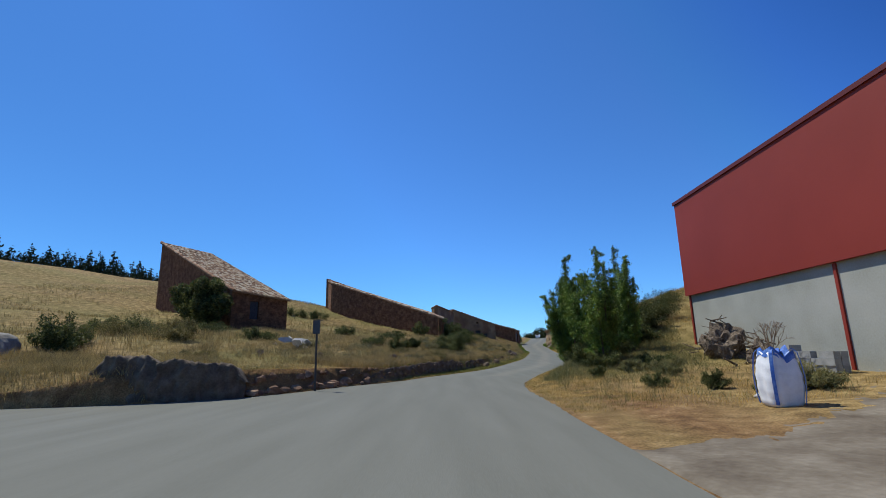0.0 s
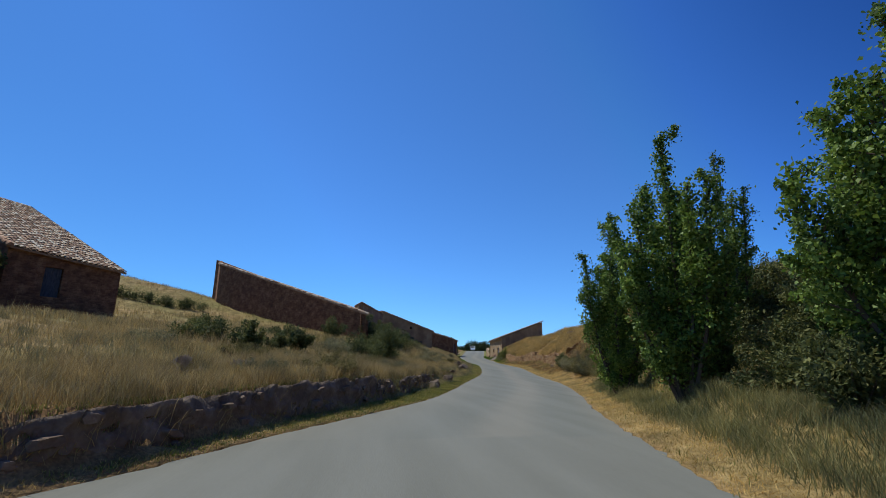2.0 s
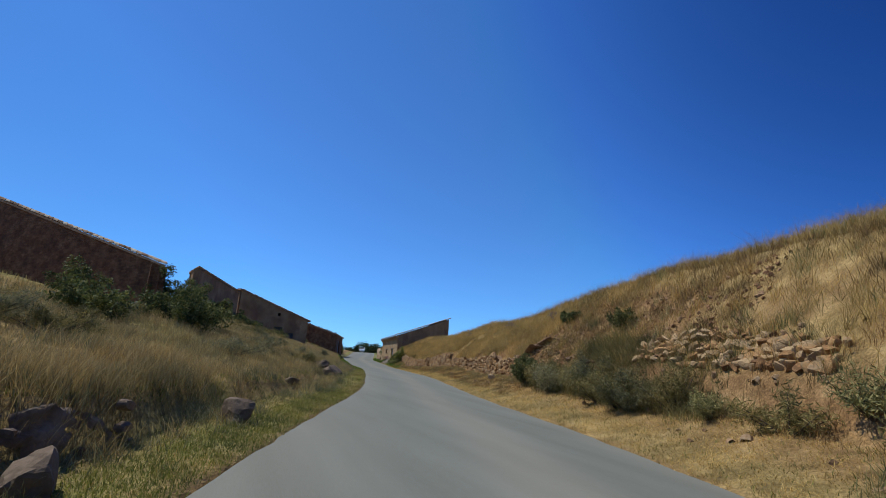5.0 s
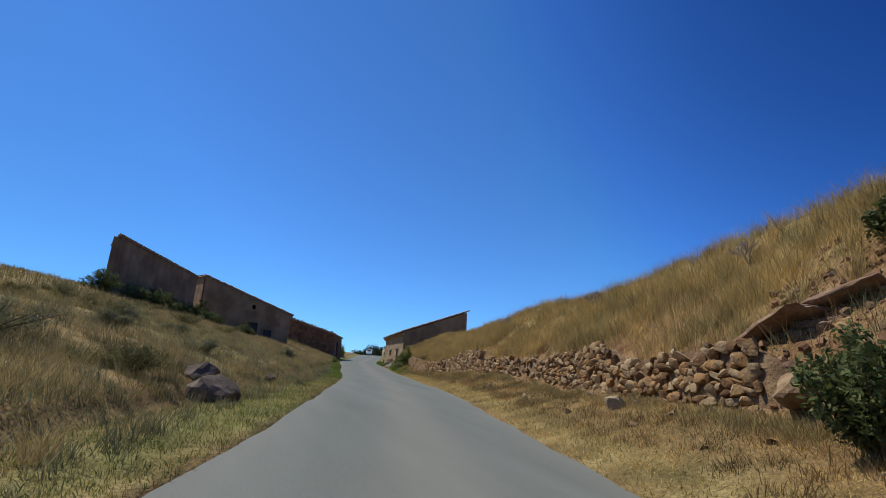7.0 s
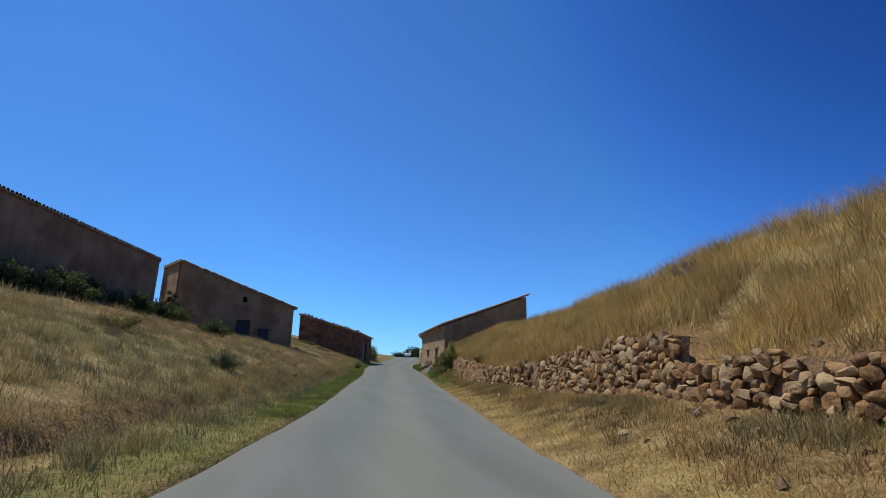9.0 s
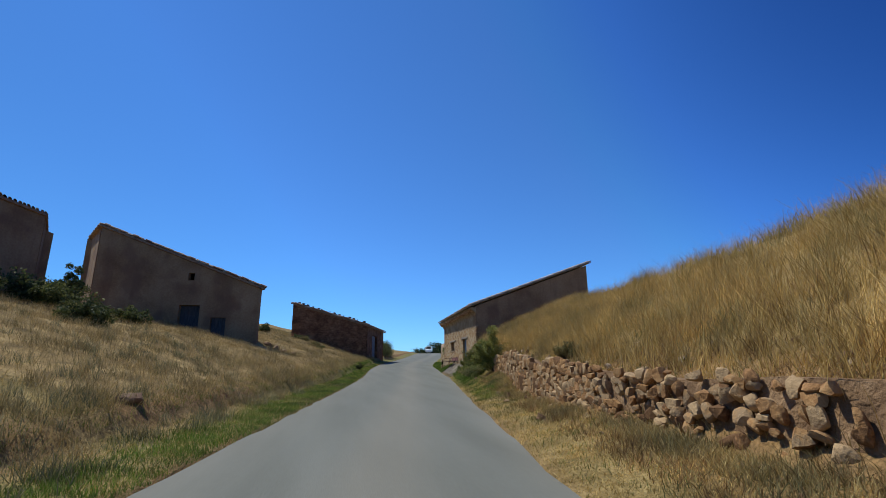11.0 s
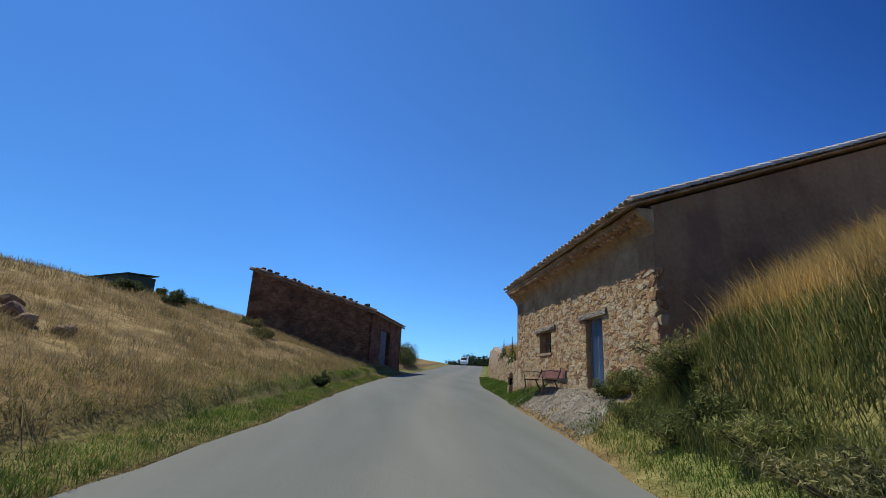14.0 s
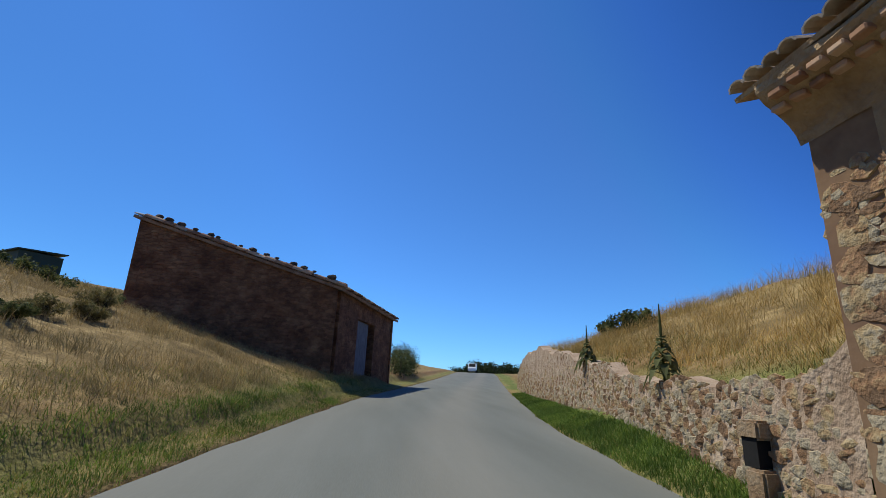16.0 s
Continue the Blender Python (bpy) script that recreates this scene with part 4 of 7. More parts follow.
    for (u0, z, w, h) in stone_layout(rng, L, 1.9, 5.3, 0.07, 0.27, 0.05, 0.17):
        if open_wall(u0, z, w, h) and w / 2 - 0.03 < u0 < L - w / 2 + 0.03 and rng.random() < 0.95:
            places.append((u0, z, w, h))
    for _ in range(26):
        u0, z, w, h = rng.uniform(0.3, L - 0.4), rng.uniform(2.5, 3.6), rng.uniform(0.28, 0.44), rng.uniform(0.2, 0.32)
        if open_wall(u0, z, w + 0.1, h):
            places = [q for q in places if abs(q[0] - u0) > (w + q[2]) * 0.42 or abs(q[1] - z) > (h + q[3]) * 0.42] + [(u0, z, w, h)]
    for _ in range(700):
        u0, z, w, h = rng.uniform(0.12, L - 0.12), rng.uniform(2.0, 5.35), rng.uniform(0.04, 0.15), rng.uniform(0.03, 0.1)
        if open_wall(u0, z, w, h):
            places.append((u0, z, w, h))
    for z in np.arange(2.1, 5.2, 0.3):
        for u0, w in ((0.16, rng.uniform(0.26, 0.36)), (L - 0.17, rng.uniform(0.3, 0.4))):
            places.append((u0, z + rng.uniform(-0.03, 0.03), w, rng.uniform(0.24, 0.31)))
    for op in (door, win):
        for z in np.arange(op[2] + 0.1, op[3], 0.22):
            for u0 in (op[0] - 0.11, op[1] + 0.11):
                places.append((u0, z, rng.uniform(0.18, 0.24), rng.uniform(0.15, 0.22)))
    order = sorted(places, key=lambda q: -q[2] * q[3] + 0.01 * abs(q[0] - 4.4))
    lay_stones(ob, order, lambda uu, zz: (tuple(Vector(ob.location) + spot(uu, zz, 0.024 if uu > L - 0.62 else -0.008 if uu < 0.5 else 0.0)), ang, 0.0), 300, "stone", 22, (0.002, 0.017), 1.2, M_HOUSESTONE, shape=flat_stone, rest=M_HOUSESTONES, sharp=25)
    # quoins round the near corner, showing on the gable as well
    for k, z in enumerate(np.arange(2.2, 5.3, 0.34)):
        v, f = lump_stone(rng, 1, 1, 1)
        q = mesh_object("quoin", v, f, M_HOUSESTONE, ob)
        q.matrix_basis = Matrix.Translation(spot(L - 0.1, float(z), -0.1)) @ Matrix.Rotation(ang, 4, "Z") @ Matrix.Diagonal((rng.uniform(0.26, 0.36), 0.15, rng.uniform(0.26, 0.33), 1))
    return ob


stone_house()


# ---- drystone walls ----
def wall_line(y):
    return float(x_right(y)) + float(table(y, YR, R_FOOT))


def drystone_wall():
    ob = empty("drystone_wall", wall_line(96), 96, gz(wall_line(96), 96), "crumbling drystone retaining wall of reddish field stones", "stone wall", kind="structure")
    rng = np.random.default_rng(31)
    ys = np.arange(61, 110.3, 0.25)
    verts, faces = [], []
    for y in ys:
        x = wall_line(y)
        b, t = float(road_z(y)) + float(table(y, YR, R_LOW)) - 0.4, float(road_z(y)) + min(float(table(y, YR, R_TOP)) + 0.02, float(np.interp(y, W_Y, W_TOP)) - 0.05)
        t = b + (t - b) * min(1, (y - 60.9) / 2.5, (110.4 - y) / 1.5)
        verts += [(x - 0.01, y, b), (x + 0.14, y, t), (x + 0.7, y, t), (x + 0.7, y, b)]
    for i in range(len(ys) - 1):
        for k in range(4):
            faces.append((i * 4 + k, i * 4 + (k + 1) % 4, i * 4 + 4 + (k + 1) % 4, i * 4 + 4 + k))
    core = mesh_object("core", local(ob, verts), faces, material("packed_earth", [(0.11, 0.062, 0.032), (0.20, 0.118, 0.06), (0.31, 0.20, 0.11)], 3, 20, 0.95, 1.0, depth=0.07), ob)
    tagged(core, "packed earth behind the stones")
    places = []
    for (u, z, w, h) in stone_layout(rng, 48.6, 0.0, 2.0, 0.09, 0.29, 0.1, 0.21):
        y = 61.5 + u
        low, top = float(table(y, YR, R_LOW)) - 0.12, float(np.interp(y, W_Y, W_TOP))
        wave = 0.07 * math.sin(y * 1.9) + 0.05 * math.sin(y * 4.3)
        gone = 88.2 < y < 97 and rng.random() < 0.42 or 88.4 < y < 88.9 or 72.4 < y < 75.6 and rng.random() < 0.7 or y < 80 and rng.random() < (0.5 if z + low < 0.55 else 0.12) or y < 63.2
        if z + low + wave + h * 0.5 < top + 0.06 and not gone:
            places.append((y, z + low + wave, w, h))
    for y, z, w, h in ((101.6, 0.66, 0.3, 0.42), (102.25, 0.62, 0.28, 0.46), (103.2, 0.66, 0.36, 0.56), (103.7, 0.7, 0.24, 0.5), (104.4, 0.66, 0.24, 0.46)):
        places = [q for q in places if abs(q[0] - y) > w * 0.6 or abs(q[1] - z) > h * 0.6] + [(y, z, w, h)]
    order = sorted(places, key=lambda q: abs(q[0] - 103))

    def at(y, z):
        dy = 0.3
        dx = wall_line(y + dy) - wall_line(y - dy)
        k = (z - float(table(y, YR, R_LOW))) / 1.5
        return (wall_line(y) - 0.02 + 0.12 * k, y, float(road_z(y)) + z), -math.atan2(2 * dy, dx), 0.0

    # the part nearer the house is tightly packed, the rest has slumped
    lay_stones(ob, [q for q in order if q[0] > 97], at, 220, "stone", 32, (0.05, 0.085), 1.12, shape=block_stone, rest=M_WALLSTONES, mat=M_WALLSTONE, sharp=26, twist=0.14)
    lay_stones(ob, [q for q in order if q[0] <= 97], at, 80, "stone", 33, (0.06, 0.11), 1.05, shape=lump_stone, rest=M_WALLSTONES, mat=M_WALLSTONE, sharp=24, twist=0.35)
    return ob


drystone_wall()


def terrace_stones():
    """A tumbled patch of wall higher up the bank."""
    ob = empty("terrace_wall", float(x_right(51)) + 3.8, 51, gz(float(x_right(51)) + 3.8, 51), "tumbled remains of a drystone terrace on the bank", "stone wall", kind="structure")
    rng = np.random.default_rng(51)
    places = [q for q in stone_layout(rng, 6.5, 0.0, 1.3, 0.14, 0.36, 0.12, 0.24) if q[1] < 1.25 - 0.5 * abs(q[0] - 3.4) / 3.4 and rng.random() < 0.9]

    def at(u, v):
        y = 48.0 + u
        x = float(x_right(y)) + 3.3 + 0.75 * v
        return (x, y, gz(x, y) + 0.08), -math.atan2(0.6, float(x_right(y + 0.3) - x_right(y - 0.3))), -0.75

    lay_stones(ob, places, at, 300, "stone", 52, (0.08, 0.18), 1.1, shape=lump_stone, rest=M_WALLSTONES, mat=M_WALLSTONE, sharp=24, twist=0.5)


terrace_stones()


def verge_wall():
    """The low wall beyond the house."""
    ob = empty("low_wall", 28.5, 136, gz(28, 136), "low mortared stone wall along the grass verge", "stone wall", kind="structure")
    pts_y, pts_x = [128.7, 130, 133.5, 140, 150, 155, 160], [26.9, 27.05, 27.95, 29.15, 30.9, 32.0, 33.2]

    def line(y):
        return float(smooth_table(y, pts_y, pts_x, 0.8))

    ys = np.arange(128.75, 160, 0.25)
    verts, faces = [], []

    def top(y):
        return float(np.interp(y, [128.7, 129.0, 129.5, 130.3, 132, 134, 137, 140, 147, 154, 160], [1.8, 1.62, 1.46, 1.26, 1.22, 1.28, 1.52, 1.8, 2.35, 2.0, 0.9])) + 0.06 * math.sin(y * 1.3) + 0.06 * math.sin(y * 3.1)

    for y in ys:
        x, b = line(y), float(road_z(y))
        verts += [(x, y, b - 0.3), (x + 0.06, y, b + top(y)), (x + 0.5, y, b + top(y) + 0.04), (x + 0.55, y, b - 0.3)]
    for i in range(len(ys) - 1):
        for k in range(4):
            faces.append((i * 4 + k, i * 4 + (k + 1) % 4, i * 4 + 4 + (k + 1) % 4, i * 4 + 4 + k))
    mesh_object("core", local(ob, verts), faces, M_LIME, ob)
    rng = np.random.default_rng(41)
    places = []
    for (u, z, w, h) in stone_layout(rng, 31, 0, 2.1, 0.08, 0.26, 0.06, 0.17):
        y = 128.95 + u
        if z + h * 0.4 < top(y) + 0.06 and y < 159.5:
            places.append((y, z, w, h))
    places.sort(key=lambda q: q[0])

    def at(y, z):
        dx = line(y + 0.3) - line(y - 0.3)
        return (line(y) + 0.06 * z / 1.2, y, float(road_z(y)) + z), -math.atan2(0.6, dx), 0.0

    lay_stones(ob, places, at, 300, "stone", 42, (0.002, 0.017), 1.14, M_HOUSESTONE, shape=flat_stone, rest=M_HOUSESTONES, sharp=25)


verge_wall()


# ---- plants ----
def leaf_cloud(centres, radii, count, size, seed, flat=0.0, long=1.5):
    """Diamond leaves round the given centres, with gaps between the clumps."""
    rng = np.random.default_rng(seed)
    centres, radii = np.array(centres), np.array(radii)
    w = radii ** 2
    pick = rng.choice(len(centres), count, p=w / w.sum())
    d = rng.normal(size=(count, 3))
    d /= np.linalg.norm(d, axis=1)[:, None]
    p = centres[pick] + d * (radii[pick] * rng.uniform(0.15, 1.0, count) ** 0.6)[:, None]
    a = rng.normal(size=(count, 3))
    a[:, 2] *= 1 - flat
    a /= np.linalg.norm(a, axis=1)[:, None]
    b = np.cross(a, rng.normal(size=(count, 3)))
    b /= np.linalg.norm(b, axis=1)[:, None]
    s = size * rng.uniform(0.6, 1.3, count)[:, None]
    v = np.stack([p - a * s * long * 0.5, p + b * s * 0.42, p + a * s * long * 0.5, p - b * s * 0.42], 1).reshape(-1, 3)
    f = np.arange(count * 4).reshape(-1, 4)
    return v, f


def skeleton_tree(rng, height, spread, shoots):
    """Several upright leaders with rising side shoots: limbs as (a, b, r0, r1), and leafy runs as (a, b, reach)."""
    limbs, runs = [], []
    for k in range(shoots):
        ang = k * 2.4 + rng.normal(0, 0.3)
        out = spread * (0.0 if k == 0 else rng.uniform(0.3, 0.85))
        top = height * (1.0 if k == 0 else rng.uniform(0.82, 1.06) * (1.0 - (0.16 if shoots > 11 else 0.42) * out / spread))
        flat = Vector((math.cos(ang), math.sin(ang), 0))
        foot, knee, tip = flat * out * 0.12, flat * out * 0.7 + Vector((0, 0, top * 0.36)), flat * out * 1.12 + Vector((0, 0, top))
        limbs.append((foot - Vector((0, 0, 0.3)), knee, height * 0.011, height * 0.007))
        limbs.append((knee, tip, height * 0.007, height * 0.0015))
        runs.append((knee, tip, 0.16))
        for q in np.linspace(0.06, 0.96, 20):
            p = (foot.lerp(knee, q / 0.36) if q < 0.36 else knee.lerp(tip, (q - 0.36) / 0.64))
            a2 = rng.uniform(0, math.tau)
            d = Vector((math.cos(a2), math.sin(a2), rng.uniform(0.35, 1.2))).normalized()
            e = p + d * spread * rng.uniform(0.3, 0.85) * (1.05 - 0.74 * q)
            limbs.append((p, e, height * 0.003, height * 0.001))
            runs.append((p.lerp(e, 0.15), e, 0.17))
            if rng.random() < 0.5:
                s = p.lerp(e, 0.5)
                f = s + (d + Vector(rng.normal(0, 0.6, 3))).normalized() * spread * 0.22
                runs.append((s, f, 0.1))
    return limbs, runs


def leafy_runs(runs, count, size, seed):
    """Pointed leaves crowding along the shoots, thinner towards their ends."""
    rng = np.random.default_rng(seed)
    A, B, R = np.array([r[0] for r in runs]), np.array([r[1] for r in runs]), np.array([r[2] for r in runs])
    w = np.linalg.norm(B - A, axis=1)
    pick = rng.choice(len(runs), count, p=w / w.sum())
    u = rng.random(count)[:, None]
    p = A[pick] + (B - A)[pick] * u + rng.normal(size=(count, 3)) * (R[pick][:, None] * (1.05 - 0.75 * u))
    a = rng.normal(size=(count, 3)) + np.array([0, 0, -0.35])
    a /= np.linalg.norm(a, axis=1)[:, None]
    b = np.cross(a, rng.normal(size=(count, 3)))
    b /= np.linalg.norm(b, axis=1)[:, None]
    s = size * rng.uniform(0.6, 1.3, count)[:, None]
    v = np.stack([p - a * s * 0.55, p + b * s * 0.45 - a * s * 0.1, p + a * s * 0.75, p - b * s * 0.45 - a * s * 0.1], 1)
    v = v[v[:, :, 2].min(1) > 0.03].reshape(-1, 3)
    return v, np.arange(len(v)).reshape(-1, 4)


def tree(name, label, category, x, y, height, spread, leaves, size, seed, mat=None, shoots=9, group=""):
    rng = np.random.default_rng(seed)
    ob = empty(name, x, y, gz(x, y), label, category, group)
    limbs, runs = skeleton_tree(rng, height, spread, shoots)
    bm = bmesh.new()
    for a, b, r0, r1 in limbs:
        tube(bm, a, b, r0, r1, 5)
    part("trunk", bm, M_BARK, ob, "grey-brown trunk and limbs")
    v, f = leafy_runs(runs, leaves, size, seed + 1)
    mesh_object("crown", v.tolist(), f.tolist(), mat or M_LEAF, ob)
    return ob


def bush(name, label, x, y, height, spread, leaves, size, seed, mat=None, long=2.0, group=""):
    rng = np.random.default_rng(seed)
    ob = empty(name, x, y, gz(x, y), label, "bush", group)
    bm = bmesh.new()
    tips = []
    for k in range(14):
        ang = k * 2.4 + rng.normal(0, 0.3)
        r = spread * rng.uniform(0.2, 1.0)
        h = height * rng.uniform(0.42, 1.05) * (1.1 - 0.5 * r / spread)
        b = Vector((math.cos(ang) * r, math.sin(ang) * r, h))
        tube(bm, (0, 0, -0.1), b, 0.022, 0.006, 5)
        for q in (0.45, 0.75, 1.0):
            tips.append((b * q, min(spread * rng.uniform(0.14, 0.33), height * 0.38)))
    part("stem", bm, M_BARK, ob)
    v, f = leaf_cloud([t[0] for t in tips], [t[1] for t in tips], leaves, size, seed + 1, long=long)
    mesh_object("crown", v.tolist(), f.tolist(), mat or M_BUSH, ob)
    return ob


TREE_LABEL = "leafy green young poplar standing on the dry verge"
for k, (x, y, h, s, n, q) in enumerate([(9.2, 26.4, 6.1, 1.75, 34000, 10), (8.9, 32.1, 7.0, 1.6, 40000, 11), (10.2, 37.8, 6.9, 1.5, 34000, 10), (13.6, 36.0, 7.0, 1.3, 18000, 7), (12.2, 30.2, 6.0, 1.2, 18000, 8), (14.6, 39.0, 3.4, 1.4, 12000, 8)] ):
    tree("poplar_tree", TREE_LABEL, "tree", x, y, h, s, int(n * 1.25), 0.068, 100 + 7 * k, shoots=q, group="poplars by the road")


# ---- shrubs ----
DARK_BUSH, OLIVE_BUSH = "dense dark green bush on the dry slope", "low olive-green shrub on the dry bank"
for k, (x, y, h, r, n, lab) in enumerate([
    (0.9, 75.0, 3.2, 1.9, 12000, DARK_BUSH), (3.4, 69.6, 1.9, 1.1, 8000, DARK_BUSH), (-3.4, 72.6, 2.2, 1.5, 5000, DARK_BUSH), (2.6, 66.0, 1.5, 2.0, 9000, "spreading green bush at the top of the bank"),
    (0.8, 61.5, 1.3, 1.5, 4000, OLIVE_BUSH), (-3.2, 38.9, 0.95, 0.8, 5000, OLIVE_BUSH), (-2.2, 43.2, 1.05, 0.7, 5000, OLIVE_BUSH), (-2.9, 41.6, 0.7, 0.8, 4000, DARK_BUSH), (-5.3, 40.0, 0.8, 1.2, 5000, DARK_BUSH), (1.4, 47.6, 1.6, 2.1, 16000, "spreading green bush at the top of the bank"), (-18.6, 24.2, 1.0, 1.2, 4500, OLIVE_BUSH), (-12.2, 61.0, 1.2, 1.7, 5000, OLIVE_BUSH), (-6.2, 60.5, 1.0, 1.8, 5000, OLIVE_BUSH),
    (-27.6, 56.6, 5.4, 3.2, 14000, DARK_BUSH), (-31.5, 60.5, 5.6, 3.4, 12000, DARK_BUSH), (9.6, 27.4, 1.6, 1.3, 6000, OLIVE_BUSH), (8.2, 27.2, 1.2, 1.0, 5000, DARK_BUSH), (9.2, 29.2, 1.2, 1.0, 6000, DARK_BUSH), (9.6, 32.2, 1.1, 1.0, 6000, DARK_BUSH), (10.2, 34.8, 1.0, 0.9, 5000, DARK_BUSH), (8.6, 24.6, 1.0, 0.8, 4000, DARK_BUSH), (8.3, 25.2, 0.7, 0.7, 4000, DARK_BUSH), (10.6, 23.4, 0.6, 0.8, 4000, OLIVE_BUSH), (11.6, 31.6, 1.3, 1.3, 6000, DARK_BUSH), (12.6, 35.6, 1.6, 1.5, 5000, DARK_BUSH), (14.6, 34.2, 1.5, 1.7, 6000, DARK_BUSH), (16.8, 36.4, 1.5, 1.8, 6000, DARK_BUSH), (13.4, 32.4, 1.2, 1.4, 5000, DARK_BUSH), (18.6, 39.4, 1.5, 1.8, 6000, DARK_BUSH), (15.6, 39.4, 1.3, 1.7, 5000, DARK_BUSH), (15.6, 37.0, 1.6, 1.8, 6000, OLIVE_BUSH), (-19.0, 24.8, 1.5, 1.6, 6000, OLIVE_BUSH),
    (17.25, 61.2, 1.4, 0.8, 8000, OLIVE_BUSH), (18.9, 56.9, 0.8, 0.7, 3000, OLIVE_BUSH), (20.3, 62.0, 0.55, 0.7, 2700, OLIVE_BUSH),
    (25.6, 110.6, 1.95, 1.1, 19000, "upright yellow-green bush beside the drystone wall"), (2.9, 118.6, 2.4, 0.9, 5000, DARK_BUSH), (-1.6, 99.6, 1.6, 1.4, 4000, OLIVE_BUSH), (1.6, 106.5, 1.2, 1.2, 4000, OLIVE_BUSH), (3.4, 110.5, 1.3, 1.1, 4000, OLIVE_BUSH),
   
    (4.8, 113.0, 1.4, 1.2, 3500, OLIVE_BUSH), (8.4, 109.0, 1.1, 1.1, 3500, OLIVE_BUSH), (7.8, 114.5, 0.9, 0.9, 2500, OLIVE_BUSH), (2.0, 104.0, 1.2, 1.2, 3000, OLIVE_BUSH),
    (33.6, 146.0, 0.7, 1.1, 3000, DARK_BUSH), (32.4, 141.5, 0.6, 1.2, 3000, OLIVE_BUSH), (10.5, 139.0, 0.7, 0.8, 2500, OLIVE_BUSH), (7.0, 141.0, 0.6, 0.9, 2500, DARK_BUSH)]):
    bush("bush", lab, x, y, h, r, n, mat=M_YELLOWGREEN if "yellow" in lab else None, size=0.045 if "yellow" in lab or 16 < x < 20 and y < 65 else 0.05 if -8 < x < 13 and y < 50 else (0.17 if x < -20 else 0.075) if n > 2600 else 0.075, seed=300 + 5 * k)

bush("bush", "low twiggy shrub on top of the drystone wall", 24.3, 100.0, 0.42, 0.42, 2600, 0.024, 1190, M_SCRUB, 3)


# ---- broom and scrub on the banks ----
rng_s = np.random.default_rng(88)
for k in range(10):
    y = 51.5 + 9.0 * (k + rng_s.random()) / 10
    x = float(x_right(y)) + float(table(y, YR, R_FOOT)) + rng_s.uniform(-0.9, 0.0)
    bush("scrub_bush", "olive-brown broom scrub on the steep bank", x, y, rng_s.uniform(0.8, 1.4), rng_s.uniform(0.8, 1.3), 5600, 0.019, 1000 + 3 * k, M_GREYSCRUB if k % 3 == 1 else M_SCRUB, 6, "scrub on the bank")
for k, (y, off) in enumerate([(45.6, 2.6), (47.0, 2.9), (48.3, 2.5), (50.3, 2.4)]):
    bush("scrub_bush", "olive-brown broom scrub on the steep bank", float(x_right(y)) + off, y, 0.5 + 0.1 * (k % 3), 0.8, 2600, 0.022, 1060 + 3 * k, M_TALLGREEN if k % 2 else M_SCRUB, 6, "scrub on the bank")
for k in range(8):
    y = 112.5 + 7.0 * (k + rng_s.random()) / 8
    x = float(x_right(y)) + rng_s.uniform(0.9, 1.7)
    bush("scrub_bush", "olive-brown broom scrub on the steep bank", x, y, rng_s.uniform(0.3, 0.5), rng_s.uniform(0.6, 1.0), 2600, 0.018, 1100 + 3 * k, M_WEED if k % 2 else M_TALLGREEN, 5, "scrub on the bank")
for k in range(14):
    y = rng_s.uniform(14.5, 25)
    x = float(x_right(y)) + rng_s.uniform(2.6, 8.0)
    if x < 13.6 and y > 13.4 + 0.1 * x and abs(x - 9.3) + abs(y - 13.6) > 1.6:
        bush("scrub_bush", "green weeds among the dry grass of the verge", x, y, rng_s.uniform(0.35, 0.75), rng_s.uniform(0.35, 0.7), 3200, 0.018, 1600 + 3 * k, M_TALLGREEN if k % 3 else M_BUSH, 8, "weeds on the verge")
for k, (x, y, h, r) in enumerate([(26.95, 121.3, 0.5, 0.45), (26.9, 119.9, 0.7, 0.6), (26.7, 118.6, 0.6, 0.6), (26.4, 117.4, 0.5, 0.7)]):
    bush("bush", "tall dark green weeds against the stone house", x, y, h, r, 3600, 0.02, 1180 + 3 * k, M_WEED, 5, "weeds by the house")
for k, (x, y, h, r) in enumerate([(19.75, 129.9, 0.5, 0.4), (15.4, 137.2, 0.4, 0.6), (16.2, 135.2, 0.25, 0.5), (14.4, 141.4, 0.5, 0.8), (13.2, 143.6, 0.5, 0.7), (15.6, 138.6, 0.45, 0.5)]):
    bush("scrub_bush", "dark green shrub among the dry grass", x, y, h, r, 3200, 0.026, 1700 + 3 * k, M_SCRUB if k % 2 else M_BUSH, 4, "scrub on the slope")
for k in range(44):
    y = rng_s.uniform(24, 104)
    x = float(x_left(y)) - float(table(y, YL, L_FOOT)) - 0.8 - 11 * rng_s.random() ** 1.3
    if not (-3.0 < x and y > 99):
        bush("scrub_bush", "low grey-green scrub in the dry grass", x, y, rng_s.uniform(0.3, 0.6), rng_s.uniform(0.6, 1.5), 3400, 0.017, 1200 + 3 * k, M_GREYSCRUB if k % 2 else M_SCRUB, 9, "scrub on the slope")
for k, (x, y) in enumerate([(-20.5, 31), (-22.5, 36), (-18.0, 33.5), (-26.5, 38.5), (-15.5, 29.5), (-13.0, 35.0), (-24.0, 46.0), (-19.5, 41.5)]):
    bush("scrub_bush", "dark green shrub among the dry grass", x, y, rng_s.uniform(0.7, 1.3), rng_s.uniform(1.2, 2.4), 4500, 0.05, 1400 + 3 * k, M_BUSH if k % 2 else M_SCRUB, 3.0, "scrub on the slope")


